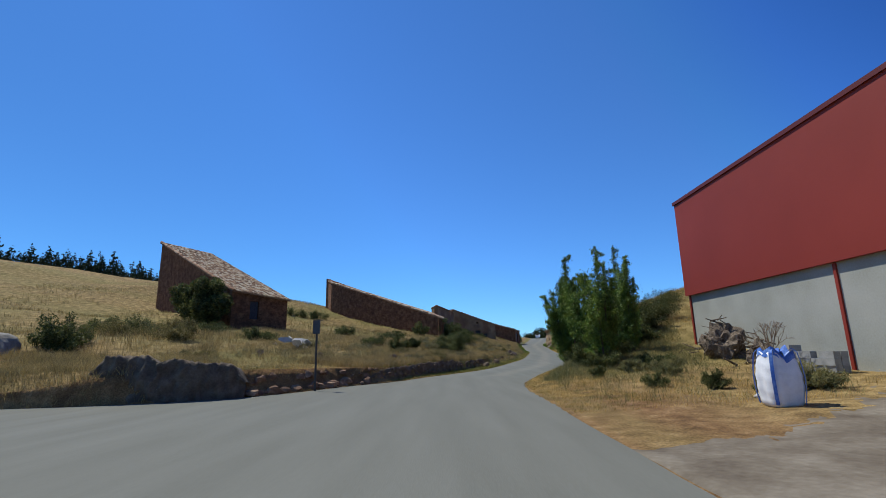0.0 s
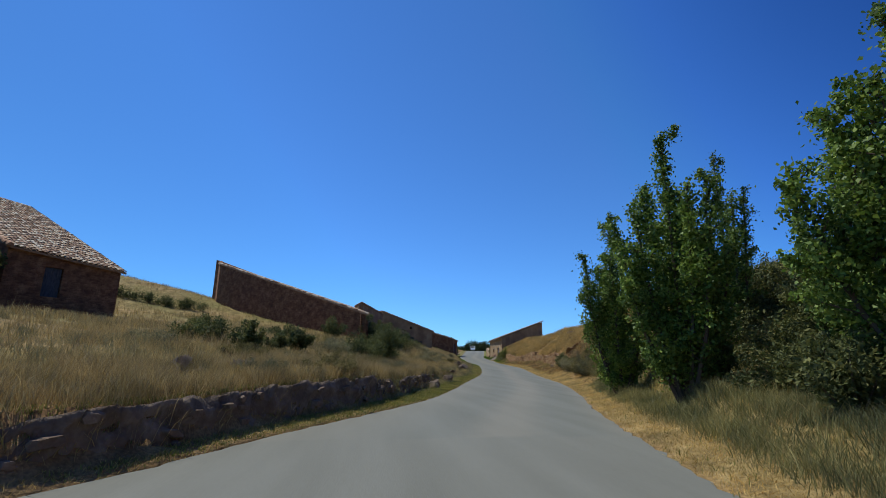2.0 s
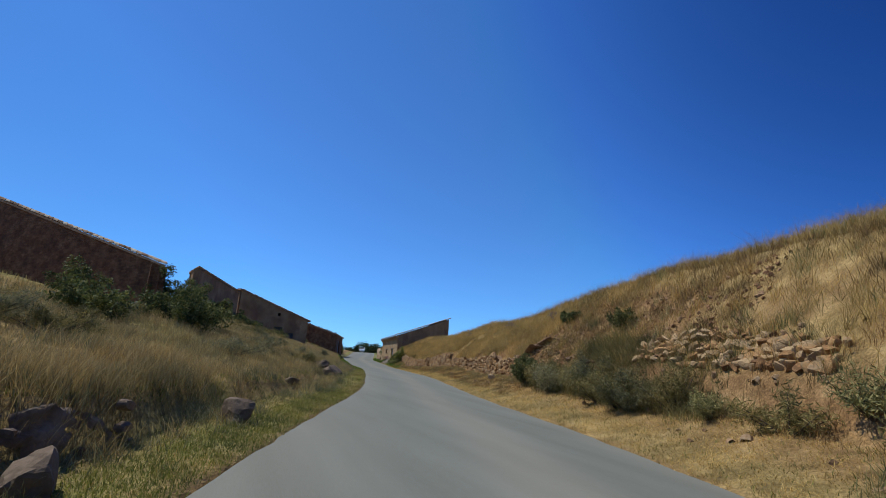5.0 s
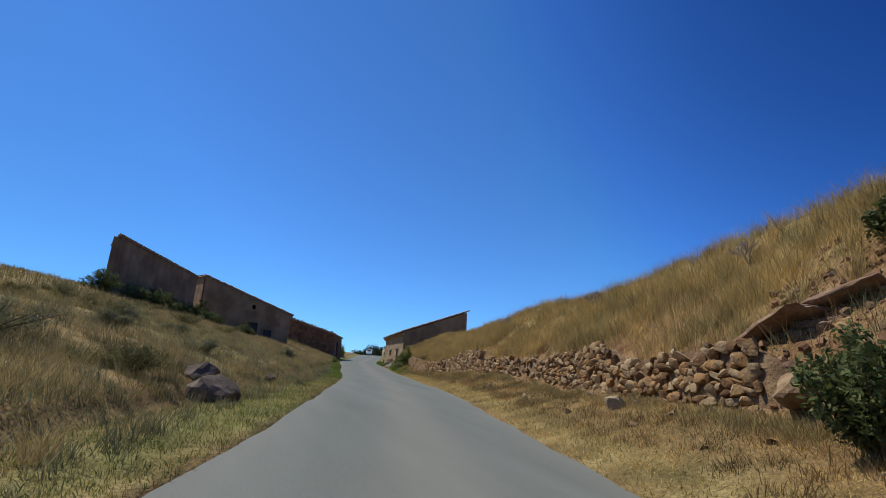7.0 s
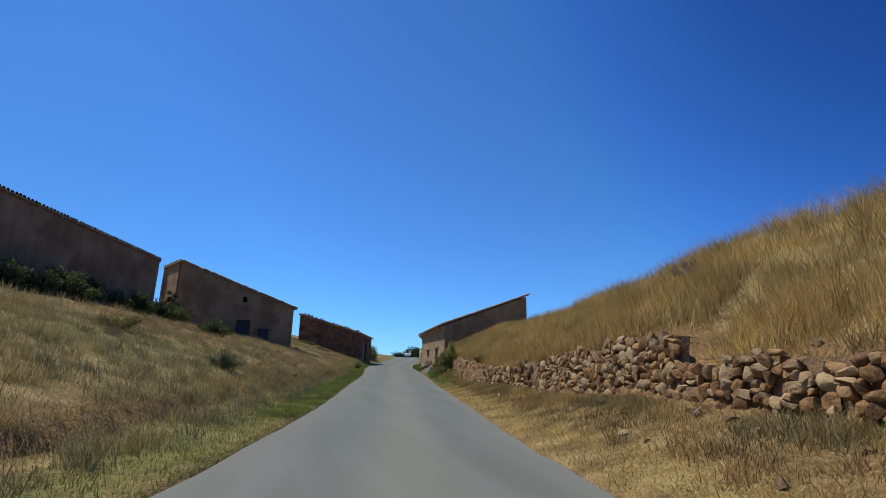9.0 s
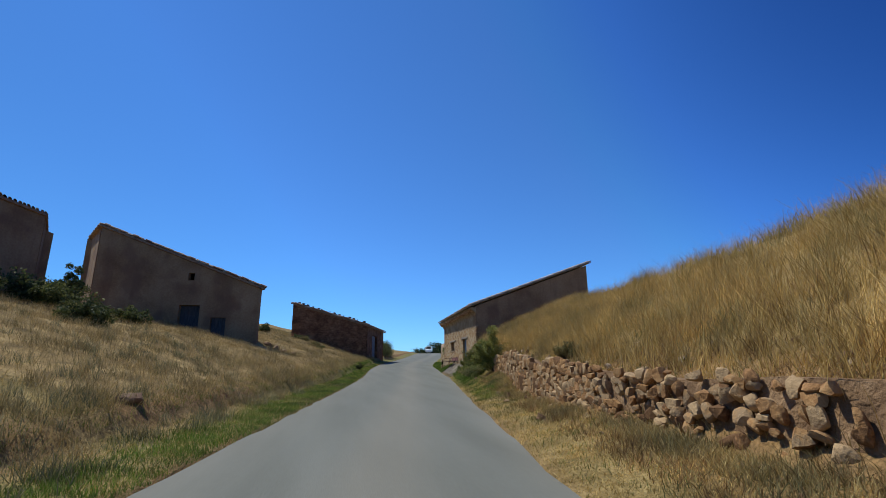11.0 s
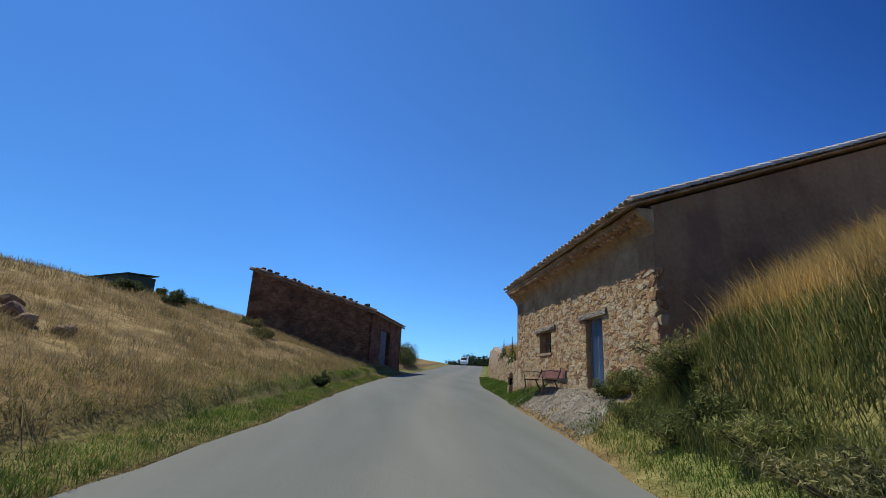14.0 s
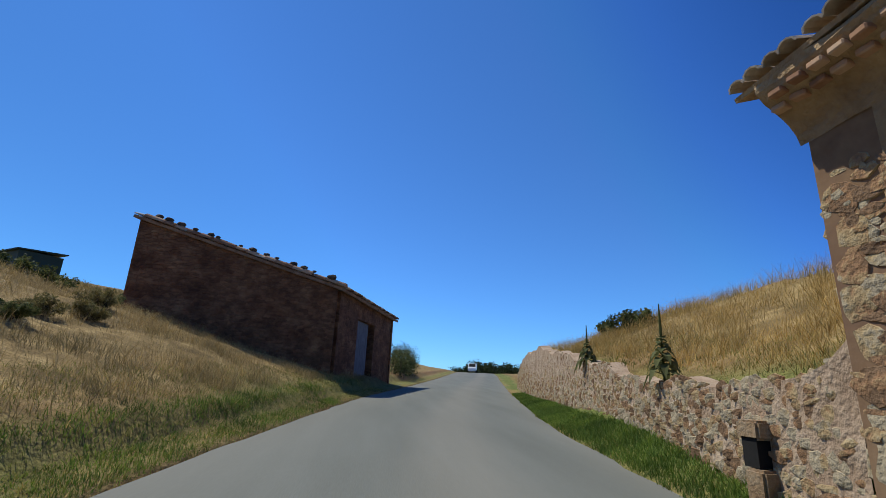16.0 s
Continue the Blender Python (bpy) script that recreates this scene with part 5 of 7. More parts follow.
def hedge(label, a, b, height, depth, leaves, seed):
    """A low bramble hedge from a to b."""
    rng = np.random.default_rng(seed)
    cx, cy = (a[0] + b[0]) / 2, (a[1] + b[1]) / 2
    ob = empty("hedge", cx, cy, gz(cx, cy), label, "hedge")
    L = math.hypot(b[0] - a[0], b[1] - a[1])
    cs, rs = [], []
    bm = bmesh.new()
    for k in range(int(L / 0.28)):
        f = (k + rng.random()) / int(L / 0.28)
        x, y = a[0] + (b[0] - a[0]) * f + rng.normal(0, depth * 0.3), a[1] + (b[1] - a[1]) * f + rng.normal(0, depth * 0.3)
        z = gz(x, y)
        for q in (0.3, 0.65, 0.9):
            cs.append((x - cx + rng.normal(0, 0.2), y - cy, z - ob.location.z + height * q * rng.uniform(0.45, 1.0)))
            rs.append(height * rng.uniform(0.3, 0.5))
        tube(bm, (x - cx, y - cy, z - ob.location.z - 0.1), cs[-1], 0.03, 0.01, 5)
    tagged(part("stem", bm, M_BARK, ob), kind="stuff")
    v, f = leaf_cloud(cs, rs, leaves, 0.10, seed)
    mesh_object("crown", v.tolist(), f.tolist(), M_BUSH, ob)


hedge("dark bramble hedge running across the slope", (-20.4, 84.5), (-36.0, 78.0), 1.2, 1.2, 14000, 501)
hedge("olive-green hedge beside the road beyond the barn", (24.4, 163.0), (26.4, 175.0), 2.1, 0.8, 8000, 502)
hedge("dark brambles along the foot of the plastered barn", (0.3, 99.5), (4.0, 115.5), 1.15, 1.0, 16000, 504)
hedge("dark scrub along the hill's edge", (2.0, 150.0), (9.0, 148.5), 0.7, 0.8, 3500, 503)


# ---- far woods ----
def pine(label, x, y, h, seed, leaves=500, rounded=False):
    rng = np.random.default_rng(seed)
    ob = empty("pine_tree", x, y, gz(x, y) - 0.2, label, "tree", "distant woods")
    bm = bmesh.new()
    tube(bm, (0, 0, -0.5), (0, 0, h * 0.9), h * 0.022, h * 0.006, 5)
    part("trunk", bm, M_BARK, ob)
    cs, rs = [], []
    for q in np.linspace(0.15, 0.96, 9):
        w = h * 0.24 * (1.05 - q) ** 0.7 if not rounded else h * 0.42 * math.sin(math.pi * min(1, q * 0.9 + 0.12)) ** 0.6
        for k in range(3):
            a = rng.uniform(0, math.tau)
            cs.append((math.cos(a) * w * 0.6, math.sin(a) * w * 0.6, h * q))
            rs.append(max(0.16, w * 0.62))
    v, f = leaf_cloud(cs, rs, leaves, h * 0.055, seed + 1)
    mesh_object("crown", v.tolist(), f.tolist(), M_OAK if rounded else M_PINE, ob)


rng_w = np.random.default_rng(9)
for k in range(100):
    a = radians(-53 + 21.5 * (k + rng_w.random()) / 100)
    d = rng_w.uniform(215, 300)
    pine("dark pine in the wood on the hill", 1 + math.sin(a) * d, math.cos(a) * d, rng_w.uniform(7, 13), 600 + k, 420)
for k in range(64):
    a = radians(8.6 + 8.6 * (k + rng_w.random()) / 64)
    d = rng_w.uniform(300, 350)
    pine("dark tree in the wood beyond the crest", 23 + math.sin(a) * d, 125 + math.cos(a) * d, rng_w.uniform(9, 16) * (0.75 if k < 12 else 1), 800 + k, 700, True)


# ---- stones and boulders ----
def boulder(name, label, category, x, y, size, seed, mat=None, sink=0.25, group="", z=None):
    rng = np.random.default_rng(seed)
    bm = bmesh.new()
    bmesh.ops.create_icosphere(bm, subdivisions=3 if max(size) > 0.34 else 2, radius=1)
    cuts = [(unit(rng.normal(size=3)), rng.uniform(0.45, 0.8)) for _ in range(14)]
    shift = Vector(rng.uniform(-50, 50, 3))
    for v in bm.verts:
        p = np.array(v.co)
        for nrm, d in cuts:
            k = p @ nrm - d
            if k > 0:
                p = p - nrm * k * 0.9
        p = p * (1 + 0.16 * noise.noise(Vector(p) * 1.9 + shift) + 0.07 * noise.noise(Vector(p) * 5 + shift))
        v.co = Vector(p * np.array(size))
    ob = part(name, bm, mat or M_STONES, None)
    ob.location = (x, y, (gz(x, y) if z is None else z) + size[2] * (1 - sink * 2) * 0.6)
    ob.rotation_euler = (0, 0, rng.uniform(0, 6))
    return tagged(ob, label, category, group)


M_DARKROCK = material("dark_rock", [(0.07, 0.048, 0.034), (0.13, 0.092, 0.066), (0.21, 0.155, 0.115)], 2, 14, 0.95, 0.8, depth=0.05)
M_REDROCK = material("red_rock", [(0.12, 0.066, 0.04), (0.21, 0.122, 0.074), (0.33, 0.22, 0.14)], 2.5, 16, 0.95, 1.0, by="object", spread=0.12, depth=0.05)
M_GREYROCK = material("grey_rock", [(0.16, 0.145, 0.12), (0.26, 0.24, 0.2), (0.36, 0.335, 0.29)], 1.2, 9, 0.95, 1.0, depth=0.08)
M_PALE = material("pale_rock", [(0.42, 0.38, 0.32), (0.55, 0.52, 0.46), (0.66, 0.63, 0.58)], 2, 18, 0.9, 0.6, depth=0.03)
rng_j = np.random.default_rng(6)
for k in range(60):
    y = 18.9 + 7.2 * (k + rng_j.random()) / 60
    up = k % 2
    x = float(x_left(y)) - (0.25 if not up else 0.65) - rng_j.uniform(0, 0.25)
    s = 0.1 + 0.28 * rng_j.random() ** 2.0
    boulder("boulder", "tumbled reddish boulder at the road's edge", "boulder", x, y, (s * 1.4, s, s * rng_j.uniform(0.6, 0.9)), 900 + k, M_REDROCK, group="boulders at the junction", z=float(road_z(y)) + (0.05 if not up else rng_j.uniform(0.3, 0.65)))
for k, (x, y, sz) in enumerate([(10.3, 70.3, (0.55, 0.8, 0.5)), (9.7, 71.2, (0.4, 0.5, 0.4)), (6.0, 52.6, (0.3, 0.5, 0.35)), (4.3, 46.4, (0.35, 0.6, 0.35)), (4.6, 47.6, (0.25, 0.4, 0.3))]):
    boulder("boulder", "dark weathered rock in the grass slope", "boulder", x, y, sz, 920 + k, M_DARKROCK, group="rocks on the slope")
for k, (x, y, sz) in enumerate([(13.9, 122.6, (0.35, 0.3, 0.3)), (14.4, 122.3, (0.28, 0.25, 0.22)), (15.1, 122.5, (0.3, 0.22, 0.24)), (13.2, 123.4, (0.3, 0.35, 0.25)), (7.3, 59.8, (0.22, 0.35, 0.2)), (11.3, 77.4, (0.3, 0.5, 0.22)), (14.2, 98.8, (0.25, 0.4, 0.18))]):
    boulder("boulder", "brown weathered rock in the dry grass slope", "boulder", x, y, sz, 970 + k, M_DARKROCK if y < 80 else M_REDROCK, group="rocks on the slope")
rng_l = np.random.default_rng(15)
for k in range(46):
    y = rng_l.uniform(57.0, 63.5)
    x = float(x_right(y)) + rng_l.uniform(2.9, 4.3)
    s = rng_l.uniform(0.07, 0.18)
    boulder("boulder", "tumbled reddish stone on the eroded bank", "boulder", x, y, (s * 1.3, s, s * 0.75), 1500 + k, M_REDROCK, sink=0.6, group="stones on the eroded bank")
for k, (x, y, z, sz, turn) in enumerate([(18.95, 63.25, 2.55, (0.55, 1.15, 0.15), 0.05), (19.1, 63.05, 2.36, (0.55, 1.0, 0.15), -0.06), (19.15, 62.5, 2.9, (0.5, 0.7, 0.17), 0.12), (19.5, 61.9, 2.6, (0.6, 0.75, 0.36), 0.0), (19.3, 60.9, 2.45, (0.45, 0.6, 0.3), 0.3), (19.25, 62.7, 2.15, (0.45, 0.9, 0.2), 0.1)]):
    ledge = boulder("rock_ledge", "jutting layered slab of reddish rock in the bank", "rock", x, y, sz, 933 + k, M_REDROCK, z=z, group="layered rock ledge")
    ledge.rotation_euler = (-0.36, 0.12, -0.2 + turn)
for k, (x, y, sz) in enumerate([(18.3, 66.6, (0.3, 0.3, 0.25)), (18.2, 62.6, (0.35, 0.5, 0.3))]):
    boulder("boulder", "reddish boulder fallen from the drystone wall", "boulder", x, y, sz, 940 + k, group="fallen stones")
boulder("boulder", "pale limestone boulder beside the side road", "boulder", -20.6, 22.6, (1.3, 1.1, 1.3), 955, M_GREYROCK, sink=0.4)
boulder("stone_slab", "pale flat stone lying in the dry grass", "stone", 9.3, 13.6, (0.65, 0.35, 0.16), 956, M_PALE)
def rubble_slab(x, y, w, h, turn, tilt, seed):
    """A broken sheet of white plasterboard with a ragged rim."""
    rng = np.random.default_rng(seed)
    n = 11
    rim = [(w * (0.5 + rng.normal(0, 0.07)) * math.cos(math.tau * i / n), h * (0.5 + rng.normal(0, 0.07)) * math.sin(math.tau * i / n)) for i in range(n)]
    m = Euler((tilt, rng.normal(0, 0.3), turn)).to_matrix()
    V = [tuple(m @ Vector((px, py, s))) for s in (-0.03, 0.03) for (px, py) in rim]
    F = [tuple(range(n, 2 * n)), tuple(range(n - 1, -1, -1))] + [(i, (i + 1) % n, n + (i + 1) % n, n + i) for i in range(n)]
    ob = mesh_object("rubble_slab", V, F, M_PALE)
    ob.location = (x, y, gz(x, y) + 0.3 + 0.3 * h * abs(math.sin(tilt)))
    tagged(ob, "broken white board dumped in the dry grass", "rubble", "dumped rubble")


RX, RY = -9.6, 33.4
rng_w = np.random.default_rng(19)
for k in range(11):
    x, y = RX + rng_w.normal(0, 0.5), RY + rng_w.normal(0, 0.5)
    rubble_slab(x, y, rng_w.uniform(0.5, 1.05), rng_w.uniform(0.3, 0.6), rng_w.uniform(0, 6), rng_w.uniform(0.4, 1.2), 960 + k)
for k, (x, y, sz) in enumerate([(RX - 1.3, RY - 0.2, (0.25, 0.2, 0.16)), (RX + 0.5, RY + 0.4, (0.3, 0.2, 0.2))]):
    boulder("rubble_lump", "white lump of plaster rubble dumped in the grass", "rubble", x, y, sz, 980 + k, M_PALE, group="dumped rubble")


def scattered_stones():
    rng = np.random.default_rng(71)
    V, F = [], []
    sv, sf = stone_piece(rng, 1, 1, 1)
    for k in range(620):
        if k < 580:
            y = rng.uniform(40, 112)
            off = abs(rng.normal(0, 1.0)) + float(table(y, YR, R_FOOT)) * rng.uniform(0.35, 1.3)
            x = float(x_right(y)) + off
        else:
            y = rng.uniform(24, 62)
            off = float(table(y, YL, L_FOOT)) + abs(rng.normal(0, 1.4))
            x = float(x_left(y)) - off
        s = rng.uniform(0.04, 0.16)
        m = Matrix.Translation((x, y, gz(x, y) - s * (0.1 if k < 580 else 0.6))) @ Euler(rng.uniform(0, 6.2, 3)).to_matrix().to_4x4() @ Matrix.Diagonal((s * 1.4, s, s, 1))
        b = len(V)
        V += [tuple(m @ Vector(q)) for q in sv]
        F += [tuple(b + i for i in q) for q in sf]
    ob = mesh_object("loose_stones", V, F, M_STONES)
    tagged(ob, "loose reddish stones strewn along the banks", "stones", kind="stuff")



M_RUBBLE = material("red_rubble_stone", [(0.13, 0.06, 0.028), (0.23, 0.12, 0.06), (0.34, 0.21, 0.12)], 3, 20, 0.95, 0.8, by="island", spread=0.25, depth=0.03)


def eroded_rubble():
    """Small broken stone washed out of the bank above the ledge."""
    rng = np.random.default_rng(73)
    V, F = [], []
    sv, sf = stone_piece(rng, 1, 1, 1)
    for k in range(2600):
        y = rng.uniform(51, 64)
        off = 3.0 + 3.0 * rng.random() ** 1.2 + (60 - y) * 0.08
        x = float(x_right(y)) + off
        s = 0.02 + 0.10 * rng.random() ** 3
        m = Matrix.Translation((x, y, gz(x, y) - s * 0.1)) @ Euler(rng.uniform(0, 6.2, 3)).to_matrix().to_4x4() @ Matrix.Diagonal((s * 1.6, s, s * 1.1, 1))
        b = len(V)
        V += [tuple(m @ Vector(q)) for q in sv]
        F += [tuple(b + i for i in q) for q in sf]
    tagged(mesh_object("rubble", V, F, M_RUBBLE), "reddish broken stone on the eroded bank", "rubble", kind="stuff")


scattered_stones()
eroded_rubble()


# ---- the junction's left side ----
def retaining_wall():
    """The dark eroded bank at the corner of the side road."""
    ob = empty("earth_bank", -9.0, 17.4, gz(-9.0, 17.4), "dark eroded earth and stone bank at the junction", "bank", kind="structure")
    o = np.array(ob.location)
    xs, ys = [-11.6, -10.4, -9.2, -8.0, -6.7], [16.55, 16.75, 17.0, 17.5, 18.45]
    n, m = 90, 14
    V, F = [], []
    for i in range(n + 1):
        u = i / n
        x, y = float(np.interp(u, np.linspace(0, 1, 5), xs)), float(np.interp(u, np.linspace(0, 1, 5), ys))
        z = float(road_z(y))
        top = (1.75 - 0.55 * u + 0.16 * noise.noise(Vector((u * 9, 0, 3))) + 0.08 * noise.noise(Vector((u * 40, 0, 7)))) * min(1, u * 4 + 0.35, (1 - u) * 6 + 0.5)
        for k in range(m + 1):
            f = k / m
            rise, back = (min(1, f / 0.7), 0.22 * min(1, f / 0.7) + 1.2 * max(0, f - 0.7) / 0.3)
            p = Vector((x * 2.2, y * 2.2, f * 4))
            bulge = 0.16 * noise.noise(p) + 0.13 * noise.noise(p * 2.7) + 0.07 * noise.noise(p * 6)
            V.append(np.array([x - 0.15 * back, y + back + bulge, z - 0.15 + (top + 0.15) * rise - 0.25 * max(0, f - 0.7) / 0.3 + 0.3 * bulge * rise]) - o)
    for i in range(n):
        for k in range(m):
            a = i * (m + 1) + k
            F.append((a, a + m + 1, a + m + 2, a + 1))
    mesh_object("bank_face", V, F, material("dark_earth", [(0.075, 0.055, 0.038), (0.13, 0.098, 0.068), (0.2, 0.16, 0.115)], 2.4, 14, 0.95, 1.0, depth=0.08), ob, smooth=True)


retaining_wall()


M_BANKSTONE = material("dark_bank_stone", [(0.10, 0.065, 0.042), (0.17, 0.115, 0.078), (0.25, 0.18, 0.125)], 2.5, 20, 0.95, 0.8, by="island", spread=0.15, depth=0.04)
M_BANKEARTH = material("bank_earth", [(0.085, 0.06, 0.042), (0.16, 0.115, 0.08), (0.26, 0.195, 0.14)], 2.4, 14, 0.95, 1.0, depth=0.08)


def bank_wall():
    """The dark crumbling face of earth and stone that holds the bank on the uphill side."""
    def line(y):
        return float(x_left(y)) - float(table(y, YL, L_FOOT))

    ob = empty("bank_wall", line(38), 38, gz(line(38), 38), "dark crumbling earth and stone face of the grassy bank", "bank", kind="structure")
    o = np.array(ob.location)
    ys = np.arange(25.5, 50.5, 0.1)
    m = 12
    V, F = [], []
    for y in ys:
        gap = 1 - 0.75 * math.exp(-((y - 39.6) / 0.5) ** 2)
        top = (float(table(y, YL, L_STEP)) + 0.04 + 0.14 * noise.noise(Vector((y * 0.8, 0, 1))) + 0.10 * noise.noise(Vector((y * 3, 0, 4)))) * gap
        top *= min(1, (y - 25.3) / 1.5, (50.7 - y) / 2.0)
        z = float(road_z(y)) + 0.05
        for k in range(m + 1):
            f = k / m
            up, back = min(1, f / 0.75), 0.14 * min(1, f / 0.75) + 0.55 * max(0, f - 0.75) / 0.25
            p = Vector((y * 1.8, f * 3.2, 0))
            bulge = 0.13 * noise.noise(p) + 0.10 * noise.noise(p * 2.9) + 0.05 * noise.noise(p * 6.5)
            V.append(np.array([line(y) + 0.02 - back + bulge, y, z - 0.1 + (top + 0.1) * up - 0.12 * max(0, f - 0.75) / 0.25 + 0.3 * bulge * up]) - o)
    for i in range(len(ys) - 1):
        for k in range(m):
            a = i * (m + 1) + k
            F.append((a, a + 1, a + m + 2, a + m + 1))
    mesh_object("bank_face", V, F, M_BANKEARTH, ob, smooth=True)
    rng = np.random.default_rng(61)
    places = []
    for (u, z, w, h) in stone_layout(rng, 24, 0.0, 0.9, 0.1, 0.4, 0.07, 0.2):
        y = 26.0 + u
        if z + h / 2 < float(table(y, YL, L_STEP)) + 0.05 and abs(y - 39.6) > 0.7 and rng.random() < 0.14:
            places.append((y, z, w, h))

    def at(y, z):
        dx = line(y + 0.3) - line(y - 0.3)
        return (line(y) + 0.01 - 0.14 * z, y, float(road_z(y)) + z + 0.06), math.atan2(0.6, dx), 0.0

    lay_stones(ob, places, at, 200, "stone", 62, (0.05, 0.14), 1.05, M_BANKSTONE)


bank_wall()


def sign_post():
    x, y = -4.85, 21.3
    ob = empty("sign_post", x, y, float(road_z(y)) + 0.02, "grey metal post with a small sign seen from behind", "sign")
    bm = bmesh.new()
    tube(bm, (0, 0, -0.3), (0, 0, 2.95), 0.045, 0.045, 10)
    part("post", bm, material("dull_galvanised", [(0.055, 0.05, 0.048), (0.10, 0.092, 0.085)], 3, 40, 0.75, 0.1, metal=0.2), ob)
    bm = bmesh.new()
    box(bm, -0.16, 0.16, -0.10, -0.06, 2.38, 2.97)
    bmesh.ops.bevel(bm, geom=bm.edges[:], offset=0.015, segments=2, affect="EDGES")
    part("sign_plate", bm, material("sign_back", [(0.06, 0.062, 0.066), (0.095, 0.098, 0.10)], 3, 30, 0.6, 0.05), ob, "bare grey back of the sign plate")


sign_post()


# ---- things in front of the red shed ----
def bulk_bag():
    x, y = 8.4, 11.6
    ob = empty("bulk_bag", x, y, gz(x, y), "white woven bulk bag with blue straps and a blue liner", "bag")
    W, H = 0.36, 1.14
    rng = np.random.default_rng(8)
    white = material("woven_white", [(0.62, 0.63, 0.66), (0.74, 0.75, 0.77), (0.82, 0.82, 0.83)], 5, 60, 0.7, 0.4, depth=0.015)
    blue = material("blue_liner", [(0.03, 0.09, 0.34), (0.06, 0.16, 0.5), (0.25, 0.4, 0.7)], 5, 25, 0.5, 0.4)
    bm = bmesh.new()
    rows, n = 16, 40
    rings = []
    for r in range(rows + 1):
        f = r / rows
        bulge = 0.9 + 0.14 * math.sin(math.pi * min(1, f * 1.1)) - (0.10 if f < 0.04 else 0) - 0.05 * max(0, f - 0.8) * 5
        ring = []
        for k in range(n):
            a = k / n * math.tau
            c, s = math.cos(a), math.sin(a)
            q = (abs(c) ** 4.5 + abs(s) ** 4.5) ** (-1 / 4.5)
            fold = 1 + 0.02 * math.sin(a * 9 + f * 5) + 0.016 * math.sin(f * 26 + a * 2)
            ring.append(bm.verts.new((c * q * W * bulge * fold, s * q * W * bulge * fold, H * f - 0.02 + (0.07 * math.sin(a * 2 + 1) + 0.05 * math.sin(a * 5)) * f)))
        rings.append(ring)
    for a, b in zip(rings, rings[1:]):
        for k in range(n):
            bm.faces.new((a[k], a[(k + 1) % n], b[(k + 1) % n], b[k]))
    bm.faces.new(rings[0][::-1])
    inner = [bm.verts.new(v.co * 0.86 + Vector((0, 0, -0.06))) for v in rings[-1]]
    for k in range(n):
        bm.faces.new((rings[-1][k], rings[-1][(k + 1) % n], inner[(k + 1) % n], inner[k]))
    bm.faces.new(inner)
    body = part("body", bm, white, ob)
    body.data.shade_smooth()
    bm = bmesh.new()
    prev = None
    for k in range(n + 1):
        a = k / n * math.tau
        c, s = math.cos(a), math.sin(a)
        q = (abs(c) ** 4.5 + abs(s) ** 4.5) ** (-1 / 4.5)
        z = H + (0.07 * math.sin(a * 2 + 1) + 0.05 * math.sin(a * 5))
        r0, r1 = W * 0.88, W * (0.82 + 0.03 * math.sin(a * 4))
        cur = [bm.verts.new((c * q * r0, s * q * r0, z - 0.10)), bm.verts.new((c * q * r1, s * q * r1, z + 0.06 + 0.025 * math.sin(a * 5 + 1) + 0.012 * math.sin(a * 13))), bm.verts.new((c * q * r1 * 0.62, s * q * r1 * 0.62, z - 0.06))]
        if prev:
            for i in range(2):
                bm.faces.new((prev[i], cur[i], cur[i + 1], prev[i + 1]))
        prev = cur
    part("liner", bm, blue, ob, "crumpled blue plastic liner")
    for k in range(4):
        a = math.pi / 4 + k * math.pi / 2
        bm = bmesh.new()
        d = Vector((math.cos(a), math.sin(a), 0))
        t = Vector((-d.y, d.x, 0)) * 0.035
        pts = [d * W * 1.30 * (0.9 + 0.14 * math.sin(math.pi * f)) + Vector((0, 0, H * f)) for f in np.linspace(0.03, 1.02, 10)] + [d * W * 0.9 + Vector((0, 0, H + 0.12)), d * W * 0.6 + Vector((0, 0, H + 0.02))]
        va = [(bm.verts.new(p - t), bm.verts.new(p + t), bm.verts.new(p + t + d * 0.012), bm.verts.new(p - t + d * 0.012)) for p in pts]
        for q, r in zip(va, va[1:]):
            for i in range(4):
                bm.faces.new((q[i], q[(i + 1) % 4], r[(i + 1) % 4], r[i]))
        part("strap", bm, blue, ob, "blue lifting strap")


bulk_bag()


def block_stack():
    x0, y0 = 14.9, 19.3
    m = material("concrete_block", [(0.22, 0.22, 0.21), (0.30, 0.30, 0.28), (0.38, 0.37, 0.35)], 3, 30, 0.95, 0.4, by="object", spread=0.15)
    rng = np.random.default_rng(4)
    bm = bmesh.new()
    # a hollow block
    w, d, h = 0.52, 0.26, 0.25
    box(bm, 0, w, 0, 0.04, 0, h)
    box(bm, 0, w, d - 0.04, d, 0, h)
    for x in (0, w / 2 - 0.02, w - 0.04):
        box(bm, x, x + 0.04, 0.041, d - 0.041, 0, h)
    me = bpy.data.meshes.new("concrete_block")
    bm.to_mesh(me)
    bm.free()
    me.materials.append(m)
    spots = [(r, c, z) for z in range(4) for r in range(2) for c in range(5) if rng.random() < (1.0, 0.95, 0.75, 0.4)[z]]
    for r, c, z in spots:
        ob = new("concrete_block", me)
        yy, xx = y0 - 1.4 + c * 0.55, x0 + r * 0.3
        ob.matrix_world = pose(xx + rng.normal(0, 0.02), yy + rng.normal(0, 0.02), gz(x0, y0) + z * 0.252 - 0.02, 0, 0, 90 + rng.normal(0, 3))
        tagged(ob, "grey hollow concrete block in a stack on the ground", "block", "stack of concrete blocks")


block_stack()


